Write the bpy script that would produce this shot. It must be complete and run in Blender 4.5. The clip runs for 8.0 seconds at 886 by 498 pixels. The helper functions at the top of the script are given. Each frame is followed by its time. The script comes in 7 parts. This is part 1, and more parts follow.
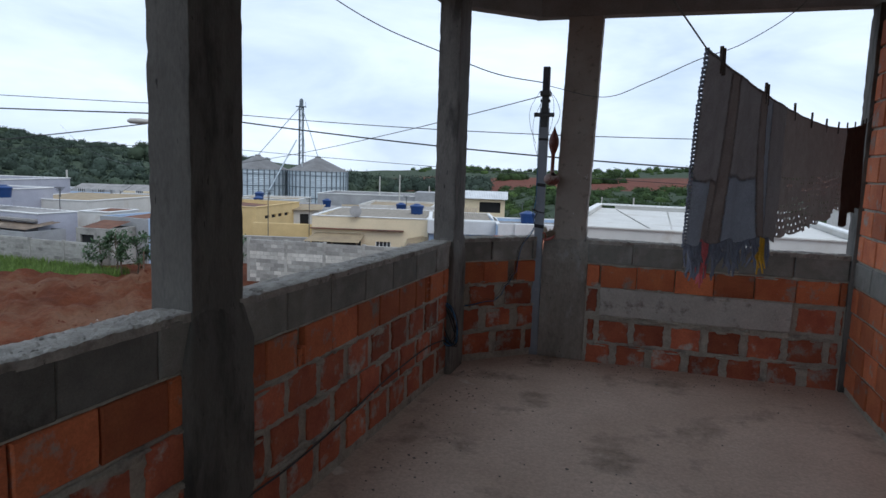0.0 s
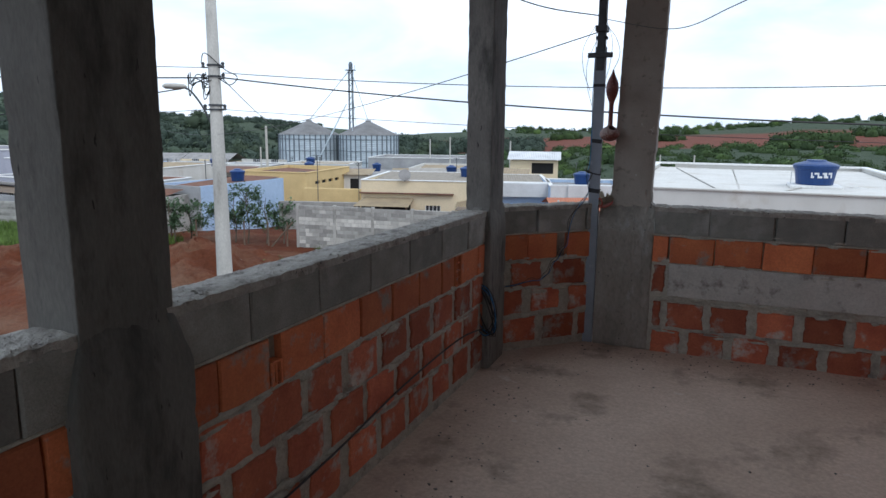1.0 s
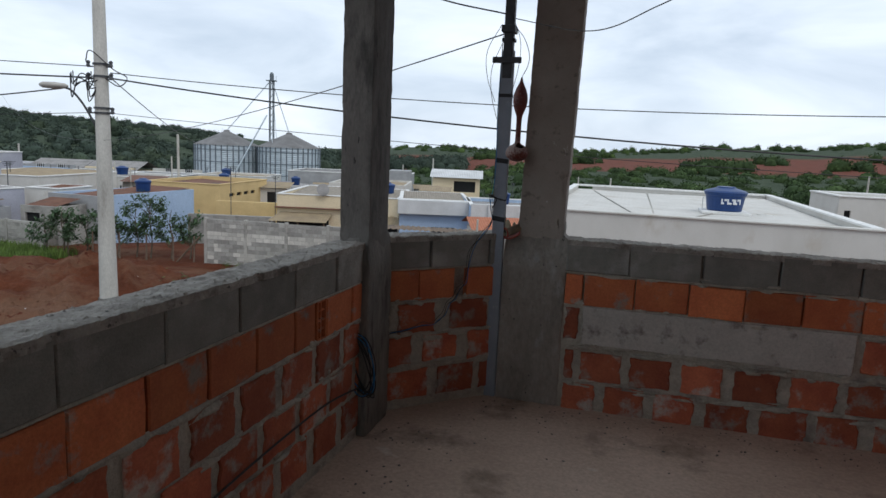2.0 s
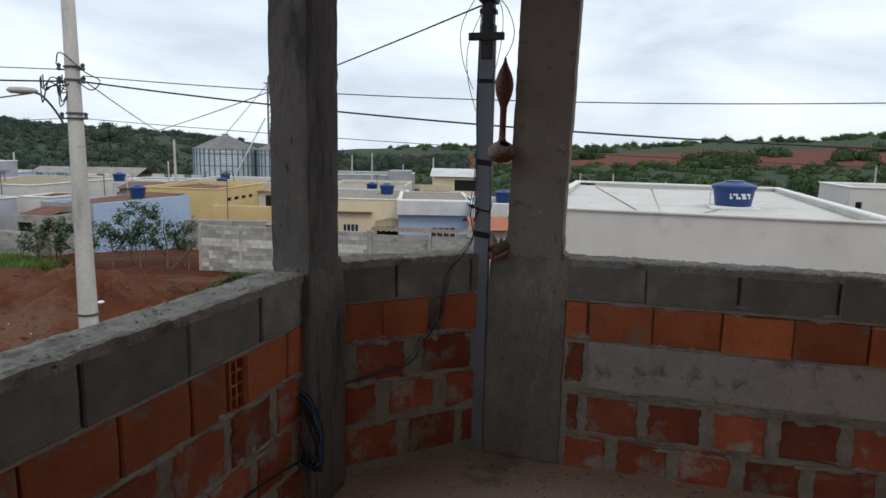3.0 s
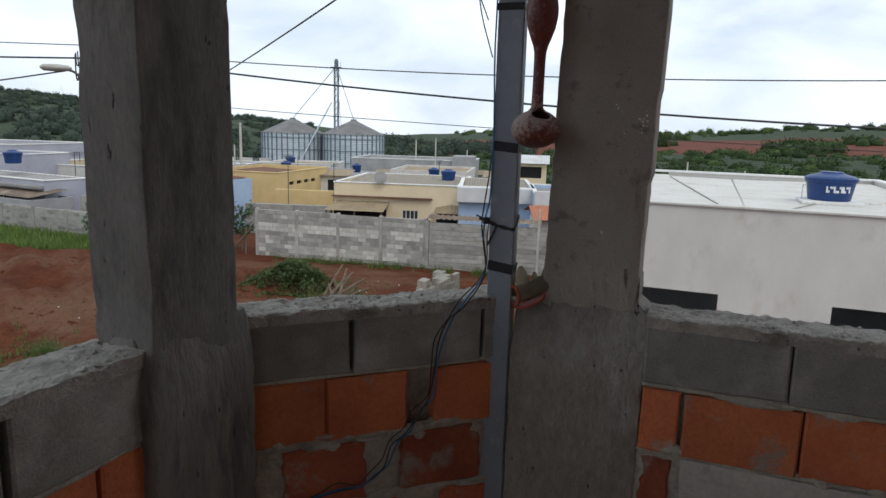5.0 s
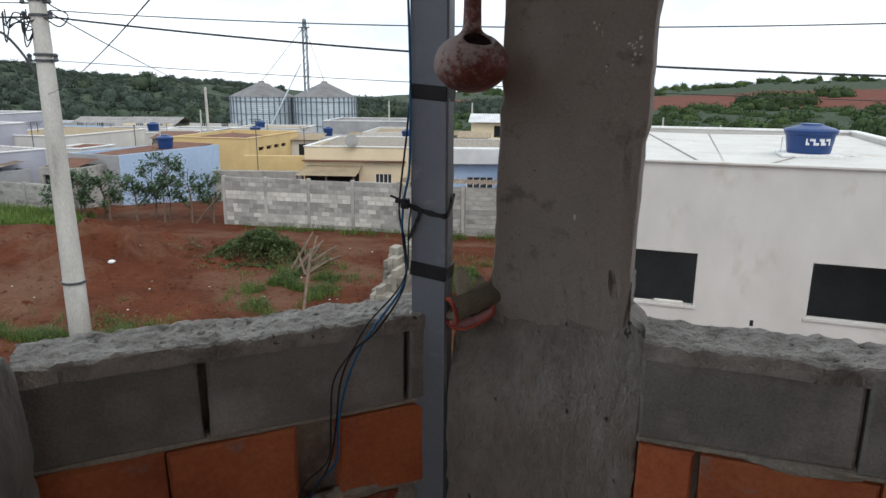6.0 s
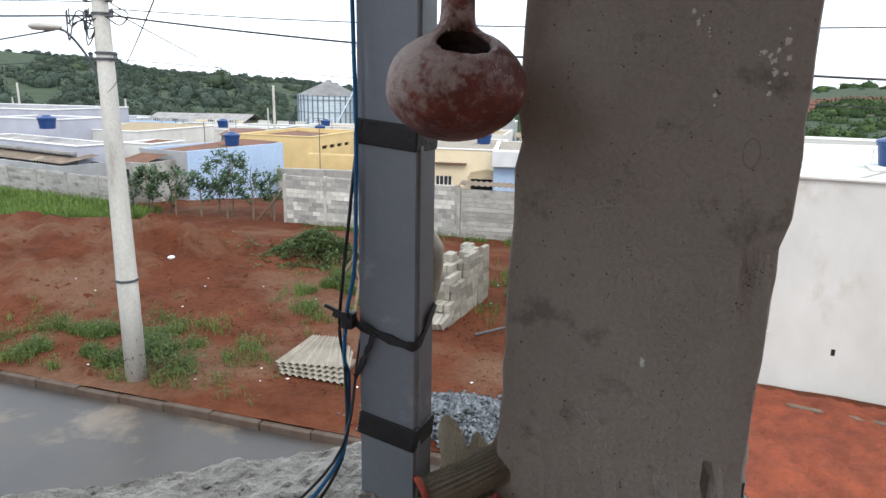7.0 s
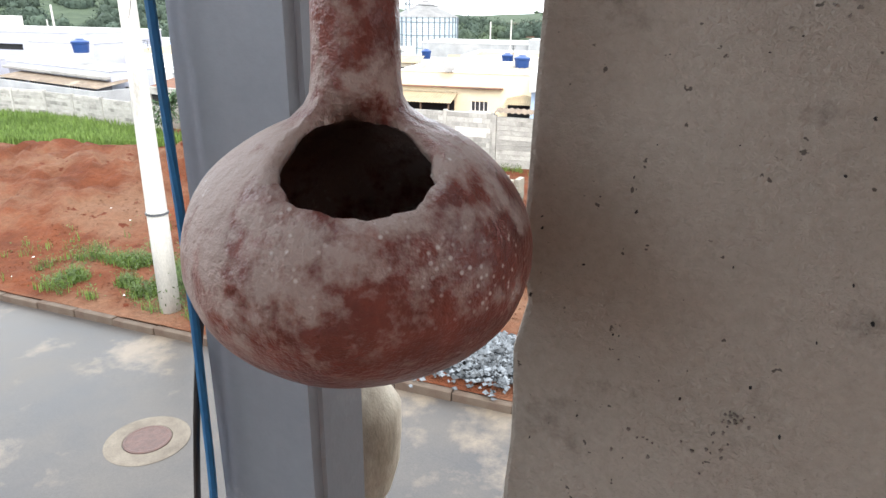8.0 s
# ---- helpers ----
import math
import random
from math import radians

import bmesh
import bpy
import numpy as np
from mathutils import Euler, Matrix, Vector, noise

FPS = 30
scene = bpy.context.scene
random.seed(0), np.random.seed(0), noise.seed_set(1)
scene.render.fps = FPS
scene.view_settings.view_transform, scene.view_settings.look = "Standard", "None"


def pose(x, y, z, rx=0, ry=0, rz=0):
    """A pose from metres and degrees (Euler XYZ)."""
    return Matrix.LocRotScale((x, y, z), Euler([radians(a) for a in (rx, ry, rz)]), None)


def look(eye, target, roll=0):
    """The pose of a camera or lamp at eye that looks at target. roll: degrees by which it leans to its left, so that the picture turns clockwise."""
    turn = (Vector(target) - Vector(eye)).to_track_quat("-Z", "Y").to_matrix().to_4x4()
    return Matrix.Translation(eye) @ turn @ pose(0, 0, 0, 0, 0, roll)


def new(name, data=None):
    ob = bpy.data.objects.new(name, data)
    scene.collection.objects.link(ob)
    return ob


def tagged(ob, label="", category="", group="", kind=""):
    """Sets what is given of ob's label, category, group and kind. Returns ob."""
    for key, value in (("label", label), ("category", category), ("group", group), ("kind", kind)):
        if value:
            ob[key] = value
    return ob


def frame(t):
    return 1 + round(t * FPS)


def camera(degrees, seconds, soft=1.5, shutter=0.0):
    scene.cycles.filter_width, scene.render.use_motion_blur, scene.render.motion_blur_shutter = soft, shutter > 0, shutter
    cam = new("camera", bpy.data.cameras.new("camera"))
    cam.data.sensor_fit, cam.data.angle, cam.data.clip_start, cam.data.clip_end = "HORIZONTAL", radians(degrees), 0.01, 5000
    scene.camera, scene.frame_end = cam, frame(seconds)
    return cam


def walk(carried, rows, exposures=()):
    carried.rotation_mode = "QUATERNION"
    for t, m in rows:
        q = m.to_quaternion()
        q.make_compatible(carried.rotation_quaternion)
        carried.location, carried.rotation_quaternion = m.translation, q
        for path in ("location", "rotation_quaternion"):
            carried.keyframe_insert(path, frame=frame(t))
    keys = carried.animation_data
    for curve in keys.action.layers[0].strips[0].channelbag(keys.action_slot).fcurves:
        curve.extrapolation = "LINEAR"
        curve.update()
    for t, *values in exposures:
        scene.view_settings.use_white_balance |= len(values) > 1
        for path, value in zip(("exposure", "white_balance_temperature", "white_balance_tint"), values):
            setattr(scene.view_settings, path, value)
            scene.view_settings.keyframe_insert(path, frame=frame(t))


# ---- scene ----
cam = camera(67.7, 8.0)
PATH = [
    (0, (-0.075, 0.299, 1.55), (-0.183, 2.281, 1.3), 1.9),
    (0.5, (-0.008, 0.659, 1.542), (-0.183, 2.641, 1.338), 0.7),
    (1, (-0.005, 1.14, 1.508), (-0.268, 3.089, 1.143), 0.5),
    (1.5, (0.035, 1.613, 1.502), (-0.038, 3.582, 1.158), 1.5),
    (1.7, (0.099, 1.749, 1.498), (0.068, 3.721, 1.168), 2.6),
    (2.8, (0.271, 2.619, 1.488), (0.236, 4.599, 1.206), 1.8),
    (3, (0.317, 2.761, 1.5), (0.273, 4.735, 1.186), 1.2),
    (3.5, (0.396, 3.124, 1.471), (-0.012, 5.062, 1.191), 0.1),
    (4, (0.348, 3.455, 1.469), (-0.147, 5.38, 1.247), 0.4),
    (4.5, (0.391, 3.767, 1.464), (0.122, 5.715, 1.099), 0.8),
    (5, (0.493, 4.07, 1.464), (0.257, 6.023, 1.103), 1.6),
    (5.2, (0.516, 4.185, 1.448), (0.347, 6.135, 1.038), 1.3),
    (6.3, (0.617, 4.902, 1.422), (0.429, 6.837, 0.949), -0.3),
    (6.5, (0.646, 5.018, 1.441), (0.347, 6.94, 0.974), 0.1),
    (7, (0.623, 5.296, 1.465), (0.277, 7.208, 0.992), 1.1),
    (7.2, (0.6, 5.411, 1.491), (0.28, 7.327, 1.015), 1.4),
    (7.5, (0.598, 5.53, 1.52), (0.414, 7.416, 0.881), 1.9),
    (7.8, (0.606, 5.634, 1.539), (0.228, 7.497, 0.915), 0.5),
    (8, (0.605, 5.708, 1.556), (0.172, 7.534, 0.866), 0.8),
]
walk(cam, [(t, look(eye, aim, roll)) for t, eye, aim, roll in PATH],
     exposures=[(0.0, 0.15, 5950, 10), (0.5, 0.1, 5950, 10), (1.0, 0.5, 6050, 10), (1.5, 0.06, 6200, 10), (3.0, 0.1, 6650, 10), (3.5, -0.06, 6450, 10), (4.0, -0.03, 6500, 10),
                (4.5, 0.36, 6500, 10), (5.0, 0.24, 6600, 10), (6.3, 0.7, 6650, 10), (7.0, 1.22, 6600, 10), (7.5, 1.95, 6750, 10), (8.0, 2.28, 6850, 10)])

# ---- world and sun ----
SUN_EL, SUN_AZ = radians(52), radians(150)
world = bpy.data.worlds.new("overcast_sky")
scene.world = world
world.use_nodes = True
wn, wl = world.node_tree.nodes, world.node_tree.links
wn.clear()
w_out = wn.new("ShaderNodeOutputWorld")
w_bg = wn.new("ShaderNodeBackground")
w_sky = wn.new("ShaderNodeTexSky")
w_sky.sky_type, w_sky.sun_disc = "NISHITA", False
w_sky.sun_elevation, w_sky.sun_rotation = SUN_EL, SUN_AZ
w_coord = wn.new("ShaderNodeTexCoord")
w_map = wn.new("ShaderNodeMapping")
w_map.inputs["Scale"].default_value = (1.0, 1.0, 3.2)
w_cloud = wn.new("ShaderNodeTexNoise")
w_cloud.inputs["Scale"].default_value = 3.1
w_cloud.inputs["Detail"].default_value = 7
w_cloud.inputs["Roughness"].default_value = 0.52
w_cloud.inputs["Distortion"].default_value = 0.35
w_ramp = wn.new("ShaderNodeValToRGB")
w_ramp.color_ramp.elements[0].position = 0.36
w_ramp.color_ramp.elements[0].color = (4.9, 5.7, 6.7, 1)
w_ramp.color_ramp.elements[1].position = 0.68
w_ramp.color_ramp.elements[1].color = (7.7, 8.4, 9.2, 1)
w_mix = wn.new("ShaderNodeMix")
w_mix.data_type = "RGBA"
w_mix.inputs["Factor"].default_value = 0.93
w_bg.inputs["Strength"].default_value = 0.125
wl.new(w_coord.outputs["Generated"], w_map.inputs["Vector"])
wl.new(w_map.outputs["Vector"], w_cloud.inputs["Vector"])
wl.new(w_cloud.outputs["Fac"], w_ramp.inputs["Fac"])
wl.new(w_sky.outputs["Color"], w_mix.inputs["A"])
wl.new(w_ramp.outputs["Color"], w_mix.inputs["B"])
wl.new(w_mix.outputs["Result"], w_bg.inputs["Color"])
wl.new(w_bg.outputs["Background"], w_out.inputs["Surface"])
sun_data = bpy.data.lights.new("sun", "SUN")
sun_data.energy, sun_data.angle, sun_data.color = 0.8, radians(25), (1.0, 0.96, 0.9)
sun = new("sun", sun_data)
sun.matrix_world = look((0, 0, 60), (-math.sin(SUN_AZ) * 40, -math.cos(SUN_AZ) * 40, 60 - 40 * math.tan(SUN_EL)))


# ---- materials ----
def material(name, base, second=None, scale=6.0, rough=0.85, bump=0.3, fine=60.0, metal=0.0, spread=0.5,
             third=None, third_scale=1.5, third_amount=0.5, stretch=(1, 1, 1), per_object=0.0, depth=0.01, spec=0.35, coord="Object",
             pits=None, pit_scale=60.0, pit_at=0.68, grain_mix=0.55):
    """Two-scale mottled surface: base and second mixed by coarse noise, third in wide patches, fine grain as bump."""
    m = bpy.data.materials.new(name)
    m.use_nodes = True
    n, l = m.node_tree.nodes, m.node_tree.links
    b = n["Principled BSDF"]
    b.inputs["Metallic"].default_value = metal
    b.inputs["Specular IOR Level"].default_value = spec
    tc = n.new("ShaderNodeTexCoord")
    mp = n.new("ShaderNodeMapping")
    mp.inputs["Scale"].default_value = stretch
    l.new(tc.outputs[coord], mp.inputs["Vector"])
    shift = n.new("ShaderNodeVectorMath")
    shift.operation = "ADD"
    info = n.new("ShaderNodeObjectInfo")
    mul = n.new("ShaderNodeMath")
    mul.operation = "MULTIPLY"
    mul.inputs[1].default_value = 37.0 if per_object > 0 else 0.0
    l.new(info.outputs["Random"], mul.inputs[0])
    l.new(mp.outputs["Vector"], shift.inputs[0])
    l.new(mul.outputs[0], shift.inputs[1])

    def nz(sc, detail=6, r=0.6):
        t = n.new("ShaderNodeTexNoise")
        t.inputs["Scale"].default_value, t.inputs["Detail"].default_value, t.inputs["Roughness"].default_value = sc, detail, r
        l.new(shift.outputs[0], t.inputs["Vector"])
        return t

    def ramp(src, lo, hi):
        r = n.new("ShaderNodeMapRange")
        r.inputs["From Min"].default_value, r.inputs["From Max"].default_value = lo, hi
        l.new(src, r.inputs["Value"])
        return r.outputs["Result"]

    def mix(fac, a, c):
        x = n.new("ShaderNodeMix")
        x.data_type = "RGBA"
        l.new(fac, x.inputs["Factor"])
        for sock, v in (("A", a), ("B", c)):
            if isinstance(v, tuple):
                x.inputs[sock].default_value = (*v, 1)
            else:
                l.new(v, x.inputs[sock])
        return x.outputs["Result"]

    coarse = nz(scale)
    second = second or tuple(c * 0.7 for c in base)
    col = mix(ramp(coarse.outputs["Fac"], 0.5 - spread * 0.35, 0.5 + spread * 0.35), base, second)
    if third:
        wide = nz(third_scale, 8, 0.65)
        col = mix(ramp(wide.outputs["Fac"], 0.62 - third_amount * 0.25, 0.70 - third_amount * 0.15), col, third)
    if pits:
        spots = nz(pit_scale, 3, 0.55)
        col = mix(ramp(spots.outputs["Fac"], pit_at, pit_at + 0.03), col, pits)
    grain = nz(fine, 4, 0.7)
    dark = n.new("ShaderNodeMix")
    dark.data_type, dark.blend_type = "RGBA", "MULTIPLY"
    dark.inputs["Factor"].default_value = grain_mix
    l.new(col, dark.inputs["A"])
    gr = n.new("ShaderNodeMapRange")
    gr.inputs["From Min"].default_value, gr.inputs["From Max"].default_value = 0.25, 0.75
    gr.inputs["To Min"].default_value, gr.inputs["To Max"].default_value = 0.6, 1.3
    l.new(grain.outputs["Fac"], gr.inputs["Value"])
    l.new(gr.outputs["Result"], dark.inputs["B"])
    col = dark.outputs["Result"]
    if per_object > 0:
        hsv = n.new("ShaderNodeHueSaturation")
        vr = n.new("ShaderNodeMapRange")
        vr.inputs["To Min"].default_value, vr.inputs["To Max"].default_value = 1 - per_object, 1 + per_object
        l.new(info.outputs["Random"], vr.inputs["Value"])
        l.new(vr.outputs["Result"], hsv.inputs["Value"])
        l.new(col, hsv.inputs["Color"])
        col = hsv.outputs["Color"]
    l.new(col, b.inputs["Base Color"])
    rr = n.new("ShaderNodeMapRange")
    rr.inputs["To Min"].default_value, rr.inputs["To Max"].default_value = max(0.02, rough - 0.15), min(1, rough + 0.12)
    l.new(coarse.outputs["Fac"], rr.inputs["Value"])
    l.new(rr.outputs["Result"], b.inputs["Roughness"])
    if bump > 0:
        bp = n.new("ShaderNodeBump")
        bp.inputs["Strength"].default_value, bp.inputs["Distance"].default_value = bump, depth
        add = n.new("ShaderNodeMath")
        add.operation = "ADD"
        l.new(grain.outputs["Fac"], add.inputs[0])
        l.new(coarse.outputs["Fac"], add.inputs[1])
        l.new(add.outputs[0], bp.inputs["Height"])
        l.new(bp.outputs["Normal"], b.inputs["Normal"])
    return m


M_BRICK = material("fired_clay_brick", (0.56, 0.175, 0.07), (0.42, 0.115, 0.052), 5, 0.9, 0.35, 90, per_object=0.3,
                   third=(0.30, 0.25, 0.21), third_scale=7, third_amount=0.25, depth=0.006)
M_BRICK_SMEARED = material("mortar_smeared_brick", (0.50, 0.15, 0.075), (0.33, 0.085, 0.05), 6, 0.92, 0.5, 70, per_object=0.35,
                           third=(0.42, 0.36, 0.31), third_scale=7, third_amount=0.35, depth=0.008)
M_BLOCK = material("concrete_block", (0.27, 0.258, 0.228), (0.195, 0.187, 0.165), 9, 0.95, 0.7, 160, per_object=0.14,
                   third=(0.34, 0.32, 0.29), third_scale=3, third_amount=0.35, depth=0.006)
M_BLOCK_STAINED = material("rain_stained_block", (0.19, 0.18, 0.158), (0.125, 0.119, 0.105), 7, 0.95, 0.7, 160, per_object=0.14,
                           third=(0.07, 0.067, 0.06), third_scale=4, third_amount=0.4, depth=0.006)
M_MORTAR = material("rough_mortar", (0.50, 0.46, 0.38), (0.36, 0.33, 0.275), 12, 0.95, 0.9, 70, depth=0.012,
                    third=(0.24, 0.21, 0.185), third_scale=4, third_amount=0.25)
M_COPING = material("weathered_mortar_coping", (0.47, 0.435, 0.38), (0.30, 0.275, 0.24), 14, 0.95, 1.0, 75, depth=0.014,
                    third=(0.19, 0.17, 0.145), third_scale=7, third_amount=0.32, pits=(0.10, 0.095, 0.09), pit_scale=45, pit_at=0.68)
# Dark copy for the other pillars: stains plus inner-face shade, both in the colour.
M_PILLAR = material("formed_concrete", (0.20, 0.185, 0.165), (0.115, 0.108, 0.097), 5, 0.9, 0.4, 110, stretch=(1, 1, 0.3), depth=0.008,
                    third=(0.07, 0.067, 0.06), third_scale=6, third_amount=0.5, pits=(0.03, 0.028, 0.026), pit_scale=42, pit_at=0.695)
# Darker again: stained, and the shade on its inner face put into the colour.
M_PILLAR_STAINED_SHADED = material("stained_shaded_concrete", (0.15, 0.14, 0.122), (0.085, 0.08, 0.071), 4, 0.9, 0.4, 110, stretch=(1, 1, 0.3), depth=0.008,
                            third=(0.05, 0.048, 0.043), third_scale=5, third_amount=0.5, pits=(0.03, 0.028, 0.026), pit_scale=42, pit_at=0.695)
# Lighter copy: the light falling on the broad pillar is part of this colour.
M_PILLAR_WORN_LIT = material("pitted_warm_lit_concrete", (0.385, 0.337, 0.29), (0.275, 0.243, 0.211), 7, 0.9, 0.7, 170, depth=0.005, spread=1.0, grain_mix=0.34,
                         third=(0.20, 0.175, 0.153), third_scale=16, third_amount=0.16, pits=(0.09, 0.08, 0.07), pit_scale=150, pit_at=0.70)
M_PLASTER = material("patched_cement_plaster", (0.335, 0.298, 0.256), (0.225, 0.20, 0.172), 6, 0.93, 1.0, 50, depth=0.014,
                     third=(0.33, 0.31, 0.28), third_scale=9, third_amount=0.25, stretch=(1, 1, 0.45), pits=(0.06, 0.055, 0.05), pit_scale=30, pit_at=0.69)
M_PLASTER_DARK = material("dark_streaked_plaster", (0.23, 0.213, 0.188), (0.14, 0.13, 0.115), 7, 0.93, 0.9, 50, depth=0.012,
                          third=(0.09, 0.084, 0.075), third_scale=9, third_amount=0.3, stretch=(1, 1, 0.25), pits=(0.04, 0.038, 0.035), pit_scale=30, pit_at=0.68)
M_BAND = material("cement_render_band", (0.52, 0.49, 0.44), (0.42, 0.39, 0.35), 5, 0.93, 0.5, 80, depth=0.006,
                  third=(0.20, 0.17, 0.15), third_scale=6, third_amount=0.25)
M_FLOOR = material("dusty_cement_floor", (0.60, 0.46, 0.36), (0.47, 0.35, 0.268), 1.6, 0.8, 0.35, 45, depth=0.006,
                   third=(0.30, 0.225, 0.17), third_scale=1.7, third_amount=0.3, pits=(0.66, 0.57, 0.48), pit_scale=2.6, pit_at=0.70)
M_CEILING = material("raw_concrete_slab", (0.30, 0.285, 0.265), (0.22, 0.21, 0.195), 5, 0.9, 0.3, 80)
M_STEEL = material("grey_galvanised_steel", (0.27, 0.295, 0.33), (0.22, 0.24, 0.272), 5, 0.5, 0.05, 90, metal=0.25, grain_mix=0.15,
                   third=(0.33, 0.345, 0.37), third_scale=14, third_amount=0.12)
M_DARK_STEEL = material("dark_weathered_steel", (0.06, 0.065, 0.07), (0.1, 0.105, 0.11), 14, 0.55, 0.15, 120, metal=0.3)
M_TAPE = material("black_rubber_tape", (0.018, 0.018, 0.02), (0.03, 0.03, 0.033), 30, 0.5, 0.3, 150)
M_BLACK_CABLE = material("black_cable", (0.015, 0.015, 0.016), (0.03, 0.03, 0.03), 20, 0.5, 0.0)
M_BLUE_CABLE = material("blue_cable", (0.02, 0.17, 0.38), (0.015, 0.13, 0.30), 20, 0.45, 0.0)
M_WIRE = material("thin_grey_wire", (0.12, 0.12, 0.12), (0.08, 0.08, 0.08), 20, 0.5, 0.0)
M_RAG = material("striped_beige_rag", (0.60, 0.53, 0.41), (0.47, 0.40, 0.30), 40, 0.95, 0.6, 300)
M_OLD_GOURD = material("bleached_gourd_skin", (0.50, 0.44, 0.35), (0.30, 0.25, 0.19), 45, 0.8, 0.5, 160, stretch=(1, 1, 0.4), depth=0.003)
M_RAG_DARK = material("dark_rag_stripe", (0.20, 0.17, 0.13), (0.14, 0.115, 0.09), 40, 0.95, 0.6, 300)
M_RAG_PINK = material("faded_pink_rag", (0.52, 0.26, 0.24), (0.42, 0.19, 0.18), 40, 0.95, 0.6, 300)
M_RAG_RED = material("red_rag_hem", (0.50, 0.10, 0.06), (0.38, 0.07, 0.05), 30, 0.95, 0.5, 250)
M_WOOL_GREY = material("grey_wool", (0.45, 0.46, 0.51), (0.37, 0.38, 0.42), 25, 1.0, 0.9, 260, depth=0.004)
M_WOOL_BROWN = material("brown_wool", (0.40, 0.335, 0.31), (0.32, 0.26, 0.24), 22, 1.0, 0.9, 260, depth=0.004)
M_WOOL_TAUPE = material("taupe_wool", (0.44, 0.395, 0.385), (0.36, 0.32, 0.31), 25, 1.0, 0.9, 260, depth=0.004)
M_WOOL_DARK = material("dark_brown_wool", (0.16, 0.105, 0.085), (0.11, 0.07, 0.058), 22, 1.0, 0.9, 260, depth=0.004)
M_YARN_PINK = material("pink_yarn", (0.80, 0.24, 0.26), (0.7, 0.18, 0.20), 30, 1.0, 0.4, 300)
M_YARN_YELLOW = material("mustard_yarn", (0.80, 0.50, 0.06), (0.66, 0.40, 0.05), 30, 1.0, 0.4, 300)
M_YARN_GREY = material("blue_grey_yarn", (0.24, 0.26, 0.32), (0.17, 0.18, 0.23), 30, 1.0, 0.4, 300)
M_PEG = material("dark_peg_wood", (0.05, 0.04, 0.035), (0.08, 0.06, 0.05), 40, 0.8, 0.2, 200)

M_SOIL = material("red_clay_soil", (0.138, 0.044, 0.0205), (0.085, 0.028, 0.0145), 0.9, 0.95, 1.0, 7, depth=0.12, spec=0.08,
                  third=(0.155, 0.080, 0.049), third_scale=0.28, third_amount=0.6, pits=(0.09, 0.024, 0.012), pit_scale=2.2, pit_at=0.66)
M_ASPHALT = material("wet_asphalt", (0.045, 0.041, 0.040), (0.070, 0.060, 0.052), 0.9, 0.45, 0.3, 40, depth=0.008, spec=0.35,
                     third=(0.15, 0.118, 0.088), third_scale=0.6, third_amount=0.42)
M_KERB = material("muddy_kerb_concrete", (0.092, 0.068, 0.050), (0.070, 0.043, 0.030), 3, 0.9, 0.5, 50)
M_RING = material("stained_concrete_ring", (0.155, 0.13, 0.102), (0.10, 0.082, 0.065), 3, 0.9, 0.5, 50)
M_IRON = material("rusty_cast_iron", (0.10, 0.055, 0.045), (0.07, 0.045, 0.04), 14, 0.6, 0.6, 90)
M_POLE = material("light_concrete_pole", (0.55, 0.53, 0.48), (0.42, 0.40, 0.36), 3, 0.85, 0.3, 50, stretch=(1, 1, 0.3),
                  third=(0.32, 0.30, 0.27), third_scale=2, third_amount=0.2)
M_FENCE = material("bare_block_fence", (0.42, 0.40, 0.36), (0.30, 0.285, 0.26), 2.0, 0.95, 0.6, 25, depth=0.02,
                   third=(0.20, 0.19, 0.17), third_scale=0.8, third_amount=0.4, per_object=0.15)
M_FENCE_BLOCK = material("grey_fence_block", (0.40, 0.385, 0.35), (0.30, 0.285, 0.26), 3.0, 0.95, 0.6, 25, depth=0.02, per_object=0.22)
M_STACK = material("stacked_grey_block", (0.30, 0.275, 0.225), (0.20, 0.18, 0.15), 3.0, 0.95, 0.6, 25, depth=0.02, per_object=0.3)
M_FENCE_LIGHT = material("limewashed_fence_block", (0.62, 0.59, 0.53), (0.48, 0.455, 0.41), 3.0, 0.95, 0.6, 25, depth=0.02, per_object=0.18)
M_WHITE = material("whitewashed_render", (0.64, 0.62, 0.575), (0.55, 0.53, 0.485), 0.9, 0.9, 0.1, 90, stretch=(1, 1, 0.6),
                   third=(0.50, 0.455, 0.39), third_scale=0.6, third_amount=0.25)
M_GREY_RENDER = material("grey_house_render", (0.38, 0.38, 0.38), (0.28, 0.28, 0.28), 0.8, 0.9, 0.3, 20)
M_BLUE_WALL = material("pale_blue_paint", (0.42, 0.54, 0.70), (0.36, 0.47, 0.63), 0.6, 0.85, 0.2, 15)
M_CREAM = material("cream_paint", (0.78, 0.65, 0.44), (0.70, 0.58, 0.39), 0.7, 0.85, 0.2, 15)
M_YELLOW = material("yellow_ochre_paint", (0.70, 0.52, 0.25), (0.60, 0.44, 0.21), 0.7, 0.85, 0.2, 15)
M_LILAC = material("pale_lilac_render", (0.44, 0.44, 0.49), (0.36, 0.36, 0.41), 0.7, 0.85, 0.2, 15)
M_ROOF_GREY = material("fibre_cement_roof", (0.33, 0.315, 0.30), (0.24, 0.228, 0.215), 1.2, 0.9, 0.5, 20, depth=0.03,
                       third=(0.20, 0.19, 0.18), third_scale=0.6, third_amount=0.3)
M_ROOF_WHITE = material("white_roof_sheet", (0.66, 0.66, 0.65), (0.52, 0.52, 0.51), 0.8, 0.6, 0.2, 20)
M_ROOF_TILE = material("clay_roof_tile", (0.21, 0.105, 0.07), (0.15, 0.08, 0.058), 1.5, 0.9, 0.5, 18,
                       third=(0.12, 0.085, 0.07), third_scale=0.7, third_amount=0.4)
